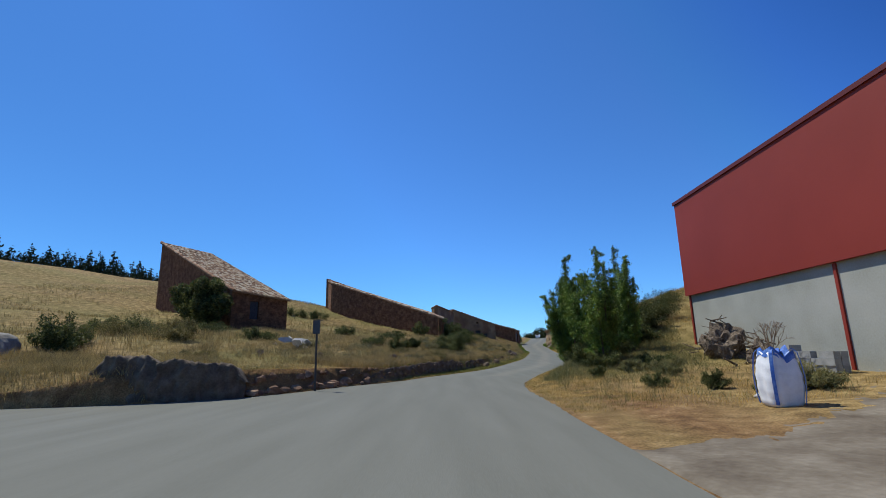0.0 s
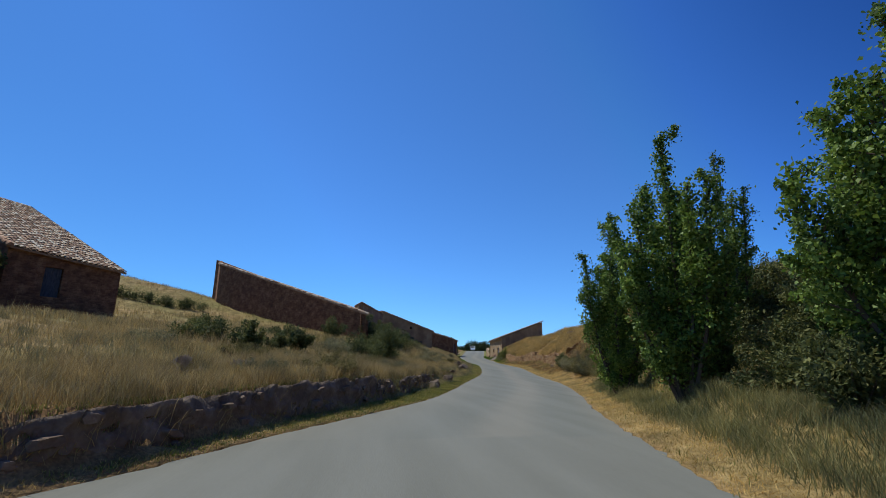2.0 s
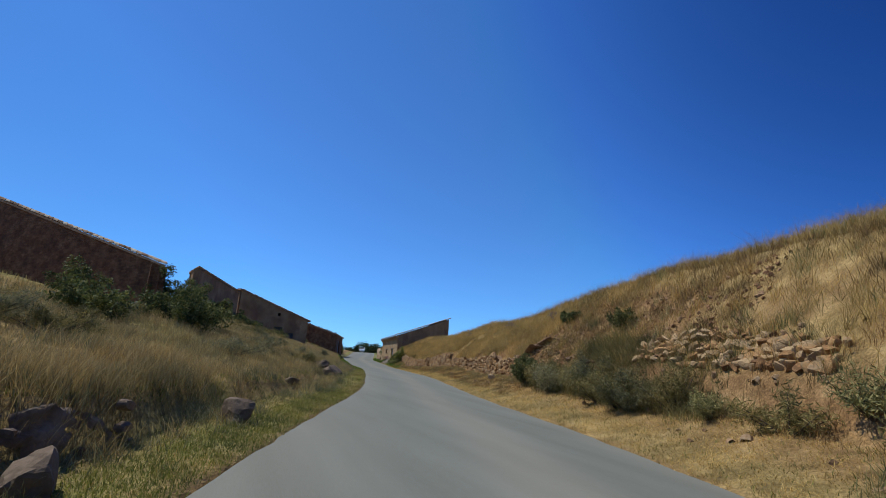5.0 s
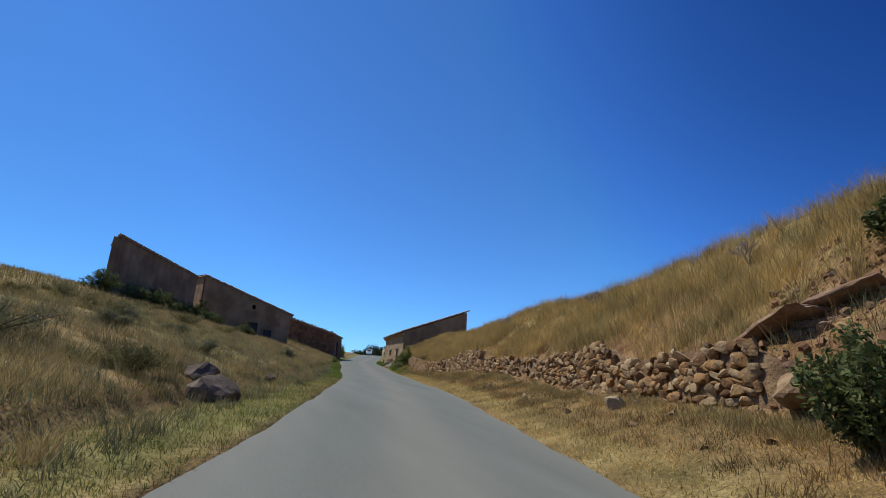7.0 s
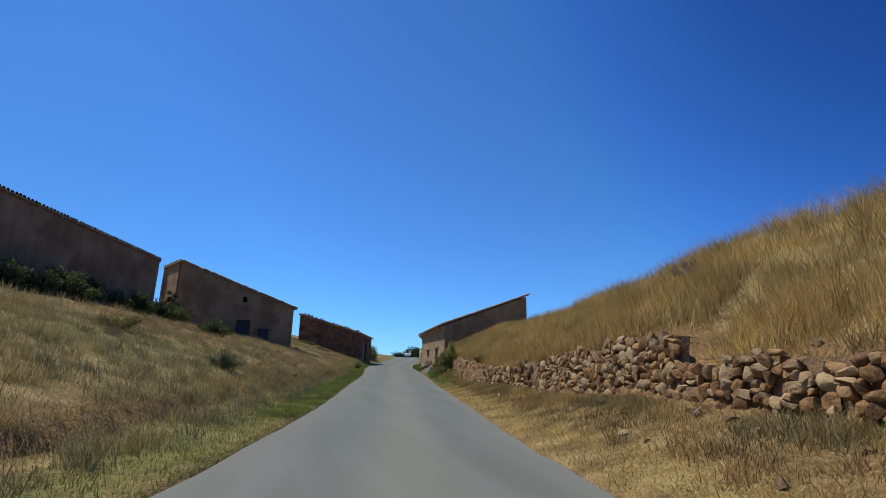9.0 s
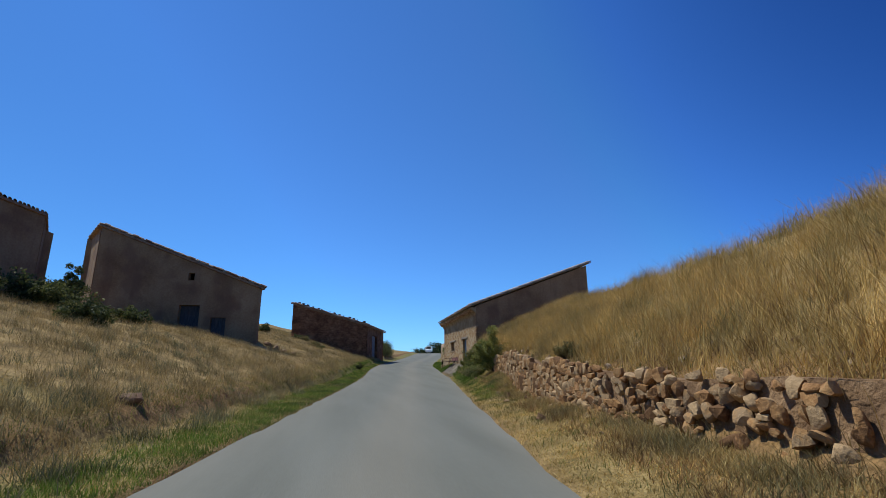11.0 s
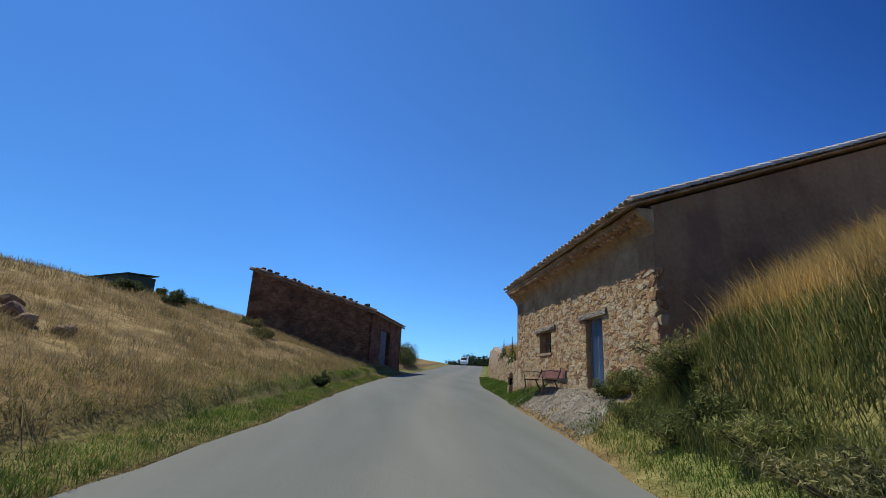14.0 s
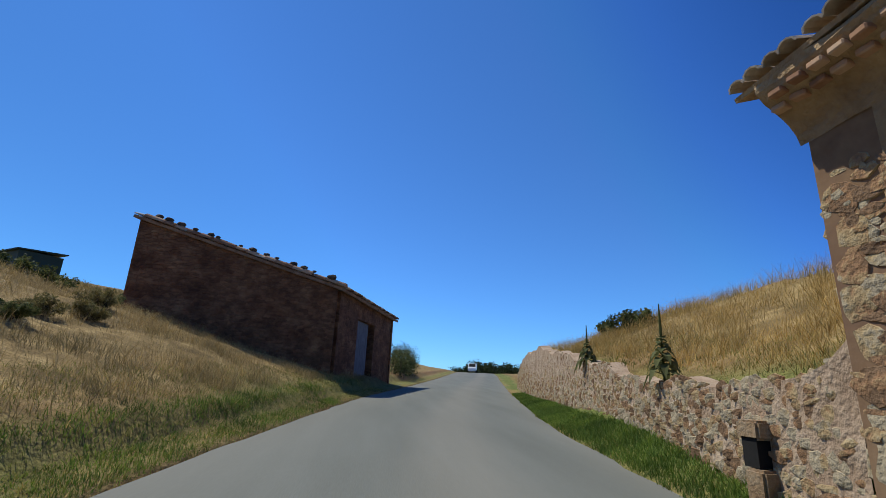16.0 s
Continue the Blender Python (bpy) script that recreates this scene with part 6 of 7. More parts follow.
def pallet():
    x, y = 15.35, 14.9
    ob = empty("pallet", x, y, gz(x, y), "weathered grey wooden pallet leaning on the shed wall", "pallet")
    m = Matrix.Rotation(radians(-14), 4, "Y")
    for k in range(7):
        bm = bmesh.new()
        box(bm, -0.02, 0.0, -0.75, 0.75, 0.05 + k * 0.25, 0.05 + k * 0.25 + 0.14, Matrix.Translation((-0.06, 0, 0)) @ Matrix.Rotation(radians(14), 4, "Y"))
        part("board", bm, M_WOOD, ob)
    for k in range(3):
        bm = bmesh.new()
        box(bm, 0.001, 0.1, -0.72 + k * 0.67, -0.62 + k * 0.67, 0.0, 1.75, Matrix.Translation((-0.06, 0, 0)) @ Matrix.Rotation(radians(14), 4, "Y"))
        part("runner", bm, M_WOOD, ob)


pallet()


M_ROOTS = material("old_roots", [(0.07, 0.05, 0.033), (0.15, 0.112, 0.078), (0.26, 0.205, 0.15)], 3, 14, 0.95, 1.0, stretch=(4, 1, 1), depth=0.08)


def brush_heap(label, x, y, r, h, sticks, seed, mat):
    rng = np.random.default_rng(seed)
    ob = empty("brushwood_heap", x, y, gz(x, y), label, "brushwood")
    bm = bmesh.new()
    for k in range(sticks):
        a = rng.uniform(0, math.tau)
        p = Vector((rng.normal(0, r * 0.4), rng.normal(0, r * 0.5), 0))
        fall = max(0.1, 1 - p.length / r)
        p.z = rng.uniform(0, h * fall)
        d = Vector((math.cos(a), math.sin(a), rng.normal(0.15, 0.3))).normalized()
        L = rng.uniform(0.4, 0.9)
        t = rng.uniform(0.015, 0.06)
        tube(bm, p - d * L / 2, p + d * L / 2, t, t * 0.5, 5)
    tagged(part("branch_tangle", bm, mat, ob), kind="stuff")
    bm = bmesh.new()
    bmesh.ops.create_icosphere(bm, subdivisions=4, radius=1)
    shift = Vector(rng.uniform(-9, 9, 3))
    for v in bm.verts:
        k = 0.72 + 0.5 * noise.noise(v.co * 1.6 + shift) + 0.22 * noise.noise(v.co * 4.5 + shift)
        v.co = Vector((v.co.x * r * 0.55 * k, v.co.y * r * 0.75 * k, v.co.z * h * 0.8 * k))
    part("root_mass", bm, mat, ob, "tangled mass of old roots and earth")
    return ob


brush_heap("grey heap of old roots and brushwood by the shed", 14.5, 24.2, 2.2, 2.2, 60, 77, M_ROOTS)
brush_heap("grey heap of old roots and brushwood by the shed", 14.6, 21.8, 1.1, 1.5, 40, 78, M_ROOTS)


def bare_shrub(x, y, h, seed):
    rng = np.random.default_rng(seed)
    ob = empty("bare_shrub", x, y, gz(x, y), "dead leafless shrub with pale twigs", "shrub")
    bm = bmesh.new()

    def grow(p, d, L, r, depth):
        e = p + d * L
        tube(bm, p, e, r, r * 0.7, 5)
        if depth:
            for _ in range(3):
                grow(e, (d + Vector(rng.normal(0, 0.45, 3))).normalized(), L * 0.7, r * 0.65, depth - 1)

    for _ in range(4):
        grow(Vector((0, 0, -0.1)), Vector((rng.normal(0, 0.3), rng.normal(0, 0.3), 1)).normalized(), h * 0.4, 0.03, 3)
    part("brushwood", bm, material("pale_twigs", [(0.2, 0.15, 0.11), (0.34, 0.27, 0.2)], 3, 20, 0.9, 0.3), ob)


bare_shrub(14.1, 20.4, 2.1, 5)
for k, (x, y, h) in enumerate([(23.6, 74.3, 0.9), (24.6, 83.9, 0.8), (-2.6, 31.5, 0.55), (-1.9, 33.0, 0.5), (-6.5, 27.5, 0.6), (-9.5, 27.0, 0.5), (21.9, 66.0, 0.7)]):
    bare_shrub(x, y, h, 40 + k)


# ---- doors of the barns ----
def plank_door(name, label, a, b, z0, z1, mat, planks, inset=0.22):
    """A boarded door in an opening whose outer corners are a and b."""
    A, B = Vector((*a, 0)), Vector((*b, 0))
    d = (B - A).normalized()
    inn = Vector((-d.y, d.x, 0))
    ob = empty(name, *((A + B) / 2 + inn * inset).xy, z0, label, "door", kind="structure")
    L = (B - A).length
    o = Vector(ob.location)
    for k in range(planks):
        bm = bmesh.new()
        p, q = A + d * (L * k / planks + 0.006), A + d * (L * (k + 1) / planks - 0.006)
        hexa(bm, [v - o for v in (p + inn * inset + Vector((0, 0, z0)), q + inn * inset + Vector((0, 0, z0)), q + inn * (inset + 0.05) + Vector((0, 0, z0)), p + inn * (inset + 0.05) + Vector((0, 0, z0)),
                                  p + inn * inset + Vector((0, 0, z1)), q + inn * inset + Vector((0, 0, z1)), q + inn * (inset + 0.05) + Vector((0, 0, z1)), p + inn * (inset + 0.05) + Vector((0, 0, z1)))])
        part("plank", bm, mat, ob)


def along(a, b, u):
    a, b = np.array(a, float), np.array(b, float)
    return tuple(a + unit(b - a) * u)


M_GREYDOOR = material("grey_painted_boards", [(0.10, 0.105, 0.125), (0.15, 0.16, 0.185), (0.21, 0.215, 0.235)], 2, 20, 0.8, 0.3, stretch=(5, 5, 1))
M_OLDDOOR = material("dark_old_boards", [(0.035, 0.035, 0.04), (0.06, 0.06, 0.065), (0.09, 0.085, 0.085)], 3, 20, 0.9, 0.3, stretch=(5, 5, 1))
E_A, E_B = (21.1, 147.0), (23.9, 156.2)
plank_door("door_1", "tall grey boarded barn door, closed", along(E_A, E_B, 2.62), along(E_A, E_B, 5.38), 2.85, 6.58, M_GREYDOOR, 8)
D_A, D_B = (2.3, 122.2), (13.1, 121.4)
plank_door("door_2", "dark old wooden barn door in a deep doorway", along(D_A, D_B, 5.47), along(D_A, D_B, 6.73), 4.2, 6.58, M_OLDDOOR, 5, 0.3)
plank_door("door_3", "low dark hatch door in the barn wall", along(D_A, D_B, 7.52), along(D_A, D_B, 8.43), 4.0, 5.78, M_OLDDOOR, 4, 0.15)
A_A, A_B = (-25.7, 58.7), (-20.8, 64.6)
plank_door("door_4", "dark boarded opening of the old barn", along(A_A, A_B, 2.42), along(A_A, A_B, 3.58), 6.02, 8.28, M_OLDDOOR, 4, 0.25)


# ---- by the stone house ----
def bench():
    ob = empty("bench", 26.78, 125.45, 2.30, "rusty red slatted bench with bent iron legs", "bench")
    ang = math.atan2(HY0 - HY1, HX0 - HX1)
    m = Matrix.Rotation(ang, 4, "Z")
    ob.matrix_world = Matrix.Translation((26.78, 125.45, gz(26.78, 125.45) - 0.01)) @ m
    rust = material("rusty_red_paint", [(0.10, 0.04, 0.032), (0.15, 0.06, 0.05), (0.20, 0.095, 0.078)], 3, 25, 0.75, 0.3)
    tan = material("faded_plank", [(0.20, 0.125, 0.08), (0.29, 0.19, 0.125), (0.37, 0.26, 0.18)], 3, 25, 0.8, 0.3)
    iron = material("rusty_iron", [(0.06, 0.04, 0.032), (0.11, 0.07, 0.055)], 6, 40, 0.7, 0.3, metal=0.3)
    for k in range(2):
        bm = bmesh.new()
        box(bm, -0.84, 0.84, 0.17, 0.2, 0.5 + k * 0.13, 0.625 + k * 0.13, Matrix.Rotation(radians(-12), 4, "X"))
        part("back_slat", bm, rust, ob, "rusty red back plank")
    for k in range(3):
        bm = bmesh.new()
        box(bm, -0.84, 0.84, -0.32 + k * 0.15, -0.18 + k * 0.15, 0.41, 0.44)
        part("seat_slat", bm, tan, ob, "faded tan seat plank")
    for x in (-0.7, 0.7):
        bm = bmesh.new()
        pts = [(x, -0.38, 0.0), (x, -0.30, 0.22), (x, -0.33, 0.4), (x, 0.10, 0.395), (x, 0.2, 0.6), (x, 0.24, 0.74)]
        for a, b in zip(pts, pts[1:]):
            tube(bm, a, b, 0.02, sides=6)
        pts = [(x, 0.02, 0.40), (x, 0.12, 0.2), (x, 0.28, 0.0)]
        for a, b in zip(pts, pts[1:]):
            tube(bm, a, b, 0.02, sides=6)
        pts = [(x, -0.33, 0.41), (x, -0.36, 0.62), (x, -0.1, 0.66), (x, 0.2, 0.63)]
        for a, b in zip(pts, pts[1:]):
            tube(bm, a, b, 0.011, sides=6)
        part("leg_frame", bm, iron, ob, "bent iron leg and armrest")


bench()


def apron():
    """Broken concrete between the road and the door."""
    ys = np.arange(119.8, 127.4, 0.06)
    V, F = [], []
    n = 40
    for y in ys:
        x0 = float(x_right(y)) + 0.04 + 0.05 * math.sin(y * 2.3) + 0.04 * math.sin(y * 5.9)
        x1 = min(27.2, x0 + 0.3 + (y - 119.8) * 1.1)
        for f in np.linspace(0, 1, n):
            x = x0 + (x1 - x0) * f
            edge = min(1.0, f * 6, (y - 119.8) * 2.5, (127.4 - y) * 2.5, 1.0 if x1 > 27.1 else (1 - f) * 5)
            V.append((x, y, gz(x, y) - 0.02 + 0.035 * edge + 0.016 * noise.noise(Vector((x * 1.8, y * 1.8, 0))) + 0.02 * noise.noise(Vector((x * 7, y * 7, 5))) + 0.016 * noise.noise(Vector((x * 17, y * 17, 9)))))
    for i in range(len(ys) - 1):
        for k in range(n - 1):
            F.append((i * n + k, i * n + k + 1, (i + 1) * n + k + 1, (i + 1) * n + k))
    ob = mesh_object("pavement", V, F, material("broken_concrete", [(0.085, 0.068, 0.046), (0.165, 0.137, 0.10), (0.30, 0.26, 0.20)], 2.6, 18, 0.95, 1.0, depth=0.06), smooth=True)
    tagged(ob, "rough broken concrete apron before the door", "pavement", kind="structure")
    rng = np.random.default_rng(17)
    sv, sf = stone_piece(rng, 1, 1, 1)
    V, F = [], []
    for k in range(5200):
        y = rng.uniform(119.9, 127.6)
        x = float(x_right(y)) + rng.uniform(0.05, 2.3)
        q = 0.008 + 0.022 * rng.random() ** 3
        m = Matrix.Translation((x, y, gz(x, y) + 0.018 + q * 0.2)) @ Euler(rng.uniform(0, 6.2, 3)).to_matrix().to_4x4() @ Matrix.Diagonal((q * 1.5, q, q, 1))
        b = len(V)
        V += [tuple(m @ Vector(p)) for p in sv]
        F += [tuple(b + i for i in p) for p in sf]
    tagged(mesh_object("gravel", V, F, material("grey_gravel", [(0.24, 0.20, 0.15), (0.34, 0.29, 0.225), (0.46, 0.40, 0.32)], 3, 25, 0.95, 0.1, by="island", spread=0.2)), "broken stones scattered on the apron", "gravel", kind="stuff")


apron()


def drive_edge(x):
    """Where the drive ends and the dry grass begins."""
    return np.interp(x, [3.7, 4.9, 5.7, 6.9, 9.3, 13.8, 15.6], [7.9, 8.2, 8.6, 9.45, 11.2, 15.0, 15.6])


def drive():
    """The dusty concrete drive towards the shed."""
    V, F = [], []
    n = 48
    for x in np.arange(3.2, 15.9, 0.3):
        far = drive_edge(x) + 0.12 * math.sin(x * 3.1) + 0.08 * math.sin(x * 7.7)
        for f in np.linspace(0, 1, n):
            y = -12 + (far + 12) * f
            V.append((max(x, float(x_right(y)) - 0.05), y, gz(max(x, float(x_right(y))), y) + 0.045 * min(1, (1 - f) * 12) - 0.01 + 0.008 * float(wobble(x * 3, y * 3))))
    for i in range(len(V) // n - 1):
        for k in range(n - 1):
            F.append((i * n + k, (i + 1) * n + k, (i + 1) * n + k + 1, i * n + k + 1))
    ob = mesh_object("driveway", V, F, material("dusty_concrete", [(0.10, 0.075, 0.05), (0.16, 0.13, 0.092), (0.235, 0.20, 0.15)], 1.1, 9, 0.95, 0.8, depth=0.04), smooth=True)
    tagged(ob, "dusty worn concrete drive towards the shed", "driveway", kind="structure")


drive()


def mullein(x, y, h, seed):
    rng = np.random.default_rng(seed)
    ob = empty("mullein", x, y, float(road_z(y)) + (1.25 if y < 135 else 1.5), "tall mullein with drooping grey-green leaves behind the wall", "plant", "mulleins")
    bm = bmesh.new()
    tube(bm, (0, 0, -0.4), (0, 0, h * 0.6), 0.022, 0.018, 7)
    tube(bm, (0, 0, h * 0.6), (0, 0, h), 0.03, 0.010, 7)
    part("stalk", bm, M_BUSH, ob, "upright seed spike")
    leaf = leafy("mullein_leaf", [(0.085, 0.095, 0.035), (0.14, 0.15, 0.06), (0.2, 0.2, 0.09)], 0.9)
    for k in range(30):
        q = k / 30
        a = k * 2.4
        z = h * (0.08 + 0.52 * q)
        L = 0.40 * (1.1 - q) * rng.uniform(0.8, 1.1)
        d, t = Vector((math.cos(a), math.sin(a), 0)), Vector((-math.sin(a), math.cos(a), 0))
        bm = bmesh.new()
        pts = [(0.0, 0.0, 0.02), (0.35, 0.10, 0.075), (0.7, -0.06, 0.065), (1.0, -0.4 - 0.25 * (1 - q), 0.008)]
        prev = None
        for f, up, w in pts:
            c = Vector((0, 0, z)) + d * L * f + Vector((0, 0, up * L * 1.2))
            cur = (bm.verts.new(c - t * w), bm.verts.new(c + Vector((0, 0, -0.015))), bm.verts.new(c + t * w))
            if prev:
                bm.faces.new((prev[0], prev[1], cur[1], cur[0]))
                bm.faces.new((prev[1], prev[2], cur[2], cur[1]))
            prev = cur
        part("leaf", bm, leaf, ob)


mullein(27.92, 132.9, 1.3, 3)
mullein(28.94, 138.2, 1.15, 4)


def wall_niche():
    ob = empty("stone_step", 26.93, 129.95, gz(26.7, 129.9), "squared stones framing a dark niche at the wall's foot", "stone step")
    o = Vector(ob.location)
    for k, (dx, dy, dz, w, h) in enumerate([(0.0, -0.06, 0.0, 0.26, 0.48), (0.02, 0, 0.82, 0.3, 0.11)]):
        bm = bmesh.new()
        box(bm, dx - 0.02, dx + 0.25, dy - w / 2, dy + w / 2, dz - 0.08, dz + h - 0.004)
        bmesh.ops.bevel(bm, geom=bm.edges[:], offset=0.025, segments=2, affect="EDGES")
        part("block", bm, M_STONES, ob)
    # solid near-black block: the shade of the niche as colour, nothing is hollowed out
    bm = bmesh.new()
    box(bm, 0.02, 0.26, -0.1, 0.1, 0.485, 0.815)
    part("painted_recess", bm, M_DARK, ob, "near-black block painted as the shade of a hollow")


wall_niche()


# ---- beyond ----
def green_hut():
    ob = empty("metal_hut", -7.5, 168, gz(-7.5, 168) + 0.45, "long low dark green metal hut on the hill", "hut")
    ob.rotation_euler = (0, 0, math.atan2(-5, 7.2))
    g = material("dark_green_metal", [(0.025, 0.05, 0.035), (0.04, 0.07, 0.05)], 1, 20, 0.6, 0.05)
    bm = bmesh.new()
    box(bm, -4.4, 4.4, -1.5, 1.5, -3.4, 0.9)
    part("wall", bm, g, ob)
    bm = bmesh.new()
    hexa(bm, [Vector(p) for p in ((-4.6, -1.7, 0.9), (4.6, -1.7, 0.9), (4.6, 1.7, 1.15), (-4.6, 1.7, 1.15), (-4.6, -1.7, 1.0), (4.6, -1.7, 1.0), (4.6, 1.7, 1.25), (-4.6, 1.7, 1.25))])
    part("roof", bm, g, ob)


green_hut()


def van():
    ob = empty("van", 45.2, 240, float(road_z(240)) + 0.03, "white van on the road beyond the crest", "van")
    ob.rotation_euler = (0, 0, radians(-14))
    white = material("white_car_paint", [(0.72, 0.72, 0.72), (0.8, 0.8, 0.8)], 2, 30, 0.35, 0.0)
    bm = bmesh.new()
    prof = [(-2.4, 0.35), (2.4, 0.35), (2.4, 2.1), (-0.9, 2.1), (-1.7, 1.25), (-2.4, 1.05)]
    lo = [bm.verts.new((-0.95, y, z)) for y, z in prof]
    hi = [bm.verts.new((0.95, y, z)) for y, z in prof]
    bm.faces.new(lo)
    bm.faces.new(hi[::-1])
    for k in range(6):
        bm.faces.new((lo[k], hi[k], hi[(k + 1) % 6], lo[(k + 1) % 6]))
    bmesh.ops.bevel(bm, geom=bm.edges[:], offset=0.08, segments=2, affect="EDGES")
    part("body", bm, white, ob)
    bm = bmesh.new()
    hexa(bm, [Vector(p) for p in ((-0.8, -1.68, 1.3), (0.8, -1.68, 1.3), (0.8, -1.62, 1.32), (-0.8, -1.62, 1.32), (-0.74, -1.0, 2.03), (0.74, -1.0, 2.03), (0.74, -0.94, 2.03), (-0.74, -0.94, 2.03))])
    part("windscreen", bm, M_DARK, ob, "dark windscreen")
    for x in (-0.9, 0.9):
        for y in (-1.6, 1.5):
            bm = bmesh.new()
            tube(bm, (x - 0.12, y, 0.33), (x + 0.12, y, 0.33), 0.33, sides=16)
            part("wheel", bm, M_DARK, ob)


van()


# ---- grass ----
def blades(name, label, xs, ys, heights, mat, per, seed, width=0.006, lean=0.5, sink=0.03, wide=0.09):
    """Tufts of grass blades, each a thin bent strip."""
    rng = np.random.default_rng(seed)
    n = len(xs)
    X, Y, H = (np.repeat(a, per) for a in (xs, ys, heights))
    N = n * per
    X = X + rng.normal(0, wide, N)
    Y = Y + rng.normal(0, wide, N)
    Z = ground_z(X, Y) - sink
    H = H * rng.uniform(0.4, 1.15, N)
    ang = rng.uniform(0, math.tau, N)
    dx, dy = np.cos(ang), np.sin(ang)
    out = H * rng.uniform(0.08, lean, N)
    la = rng.uniform(0, math.tau, N)
    lx, ly = np.cos(la), np.sin(la)
    W = width * rng.uniform(0.6, 1.5, N)
    p0 = np.stack([X - dx * W, Y - dy * W, Z], -1)
    p1 = np.stack([X + dx * W, Y + dy * W, Z], -1)
    p2 = np.stack([X + dx * W * 0.7 + lx * out * 0.4, Y + dy * W * 0.7 + ly * out * 0.4, Z + H * 0.6], -1)
    p3 = np.stack([X - dx * W * 0.7 + lx * out * 0.4, Y - dy * W * 0.7 + ly * out * 0.4, Z + H * 0.6], -1)
    p4 = np.stack([X + lx * out, Y + ly * out, Z + H], -1)
    v = np.stack([p0, p1, p2, p3, p4], 1).reshape(-1, 3)
    b = np.arange(N)[:, None] * 5
    quads = (b + np.array([0, 1, 2, 3])).tolist()
    tris = (b + np.array([3, 2, 4])).tolist()
    ob = mesh_object(name, v.tolist(), quads + tris, mat)
    return tagged(ob, label, "grass", kind="stuff")


def scatter(n, side, o0, o1, y0, y1, seed, power=1.0):
    rng = np.random.default_rng(seed)
    y = rng.uniform(y0, y1, n)
    off = o0 + (o1 - o0) * rng.uniform(0, 1, n) ** power
    x = np.where(side < 0, x_left(y) - off, x_right(y) + off)
    return x, y, off


def patchy(x, y, s=0.5):
    return 0.5 + 0.5 * np.clip(wobble(x * s, y * s) * 0.8, -1, 1)


def free(x, y):
    """Where nothing built stands."""
    near_mullein = ((x - 27.92) ** 2 + (y - 132.9) ** 2 < 0.5) | ((x - 28.94) ** 2 + (y - 138.2) ** 2 < 0.3)
    return ~near_mullein & ~((x > 25.95) & (y > 120.6) & (y < 128.9)) & ~((x > 27.4) & (y > 119.9) & (y < 129)) & ~((x > 14.8) & (y < 31)) & ~((y < drive_edge(x) + 0.1) & (x > 0)) & ~((x > 2) & (x < 13.3) & (y > 121.0) & (y < 131) & (x < 13.3 - (y - 121.4) * 0.55)) & ~((x > 12.3) & (y > 146.4) & (x < 24.2) & (y < 157.5) & (x < 21.1 + (y - 147) * 0.3))


rng_g = np.random.default_rng(77)
for side, label, o0, seed, mat in ((1, "tall dry golden grass on the bank", 1.6, 1, M_STRAW), (-1, "faded dry grass on the slope", 1.4, 2, M_STRAW2)):
    x, y, off = scatter(46000, side, o0, 14, 12 if side > 0 else 14, 152, seed, 1.25)
    foot = np.where(side > 0, table(y, YR, R_FOOT) + 0.55, table(y, YL, L_FOOT) + 0.35)
    tuft = patchy(x, y, 2.1) * patchy(x + 9, y + 4, 0.8)
    keep = (off > foot) & (rng_g.random(len(x)) < 0.12 + 1.6 * tuft) & free(x, y)
    if side > 0:
        keep &= (y > 44) | (rng_g.random(len(x)) < 0.45)
        keep &= ~((y > 50) & (y < 63.5) & (off > 2.8) & (off < 5.9 + (60 - y) * 0.08) & (rng_g.random(len(x)) < 0.82))
    x, y = x[keep], y[keep]
    h = np.where((y < 34) & (side > 0), np.where(y < 25, 0.45, 0.65), 1.0) * (0.62 if side > 0 else 0.42) * (0.3 + 0.45 * patchy(x, y, 0.9) + 0.5 * patchy(x, y, 2.1))
    far = y > 97 + 3 * wobble(x * 0.5, y * 0.3)
    for sel, m in ((~far, mat), (far, M_STRAW if side > 0 else M_STRAW3)):
        blades("dry_grass", label, x[sel], y[sel], h[sel], m, 9, seed + 50, width=0.004, lean=1.1, wide=0.13)
    x, y, off = scatter(22000, side, 14, 45 if side > 0 else 80, 15, 190, seed + 5, 1.3)
    keep = free(x, y)
    blades("dry_grass", "dry grass further up the hill", x[keep], y[keep], np.full(keep.sum(), 0.42), mat, 5, seed + 60, width=0.016, wide=0.25)
    x, y, off = scatter(24000, side, 0.05, 2.9, 18 if side < 0 else 12, 150, seed + 9, 1.1)
    g = rng_g.random(len(x)) < np.where(side < 0, np.clip((y - 28) / 14, 0.1, 0.75), np.clip((y - 92) / 14, 0.12, 0.85))
    ok = free(x, y)
    blades("verge_grass", "short green grass along the road's edge", x[ok & g], y[ok & g], np.full((ok & g).sum(), 0.11), M_GREEN, 7, seed + 70, width=0.005, lean=0.9)
    blades("verge_straw", "short cut straw along the road's edge", x[ok & ~g], y[ok & ~g], np.full((ok & ~g).sum(), 0.10), M_STRAW, 6, seed + 80, width=0.004, lean=1.4)


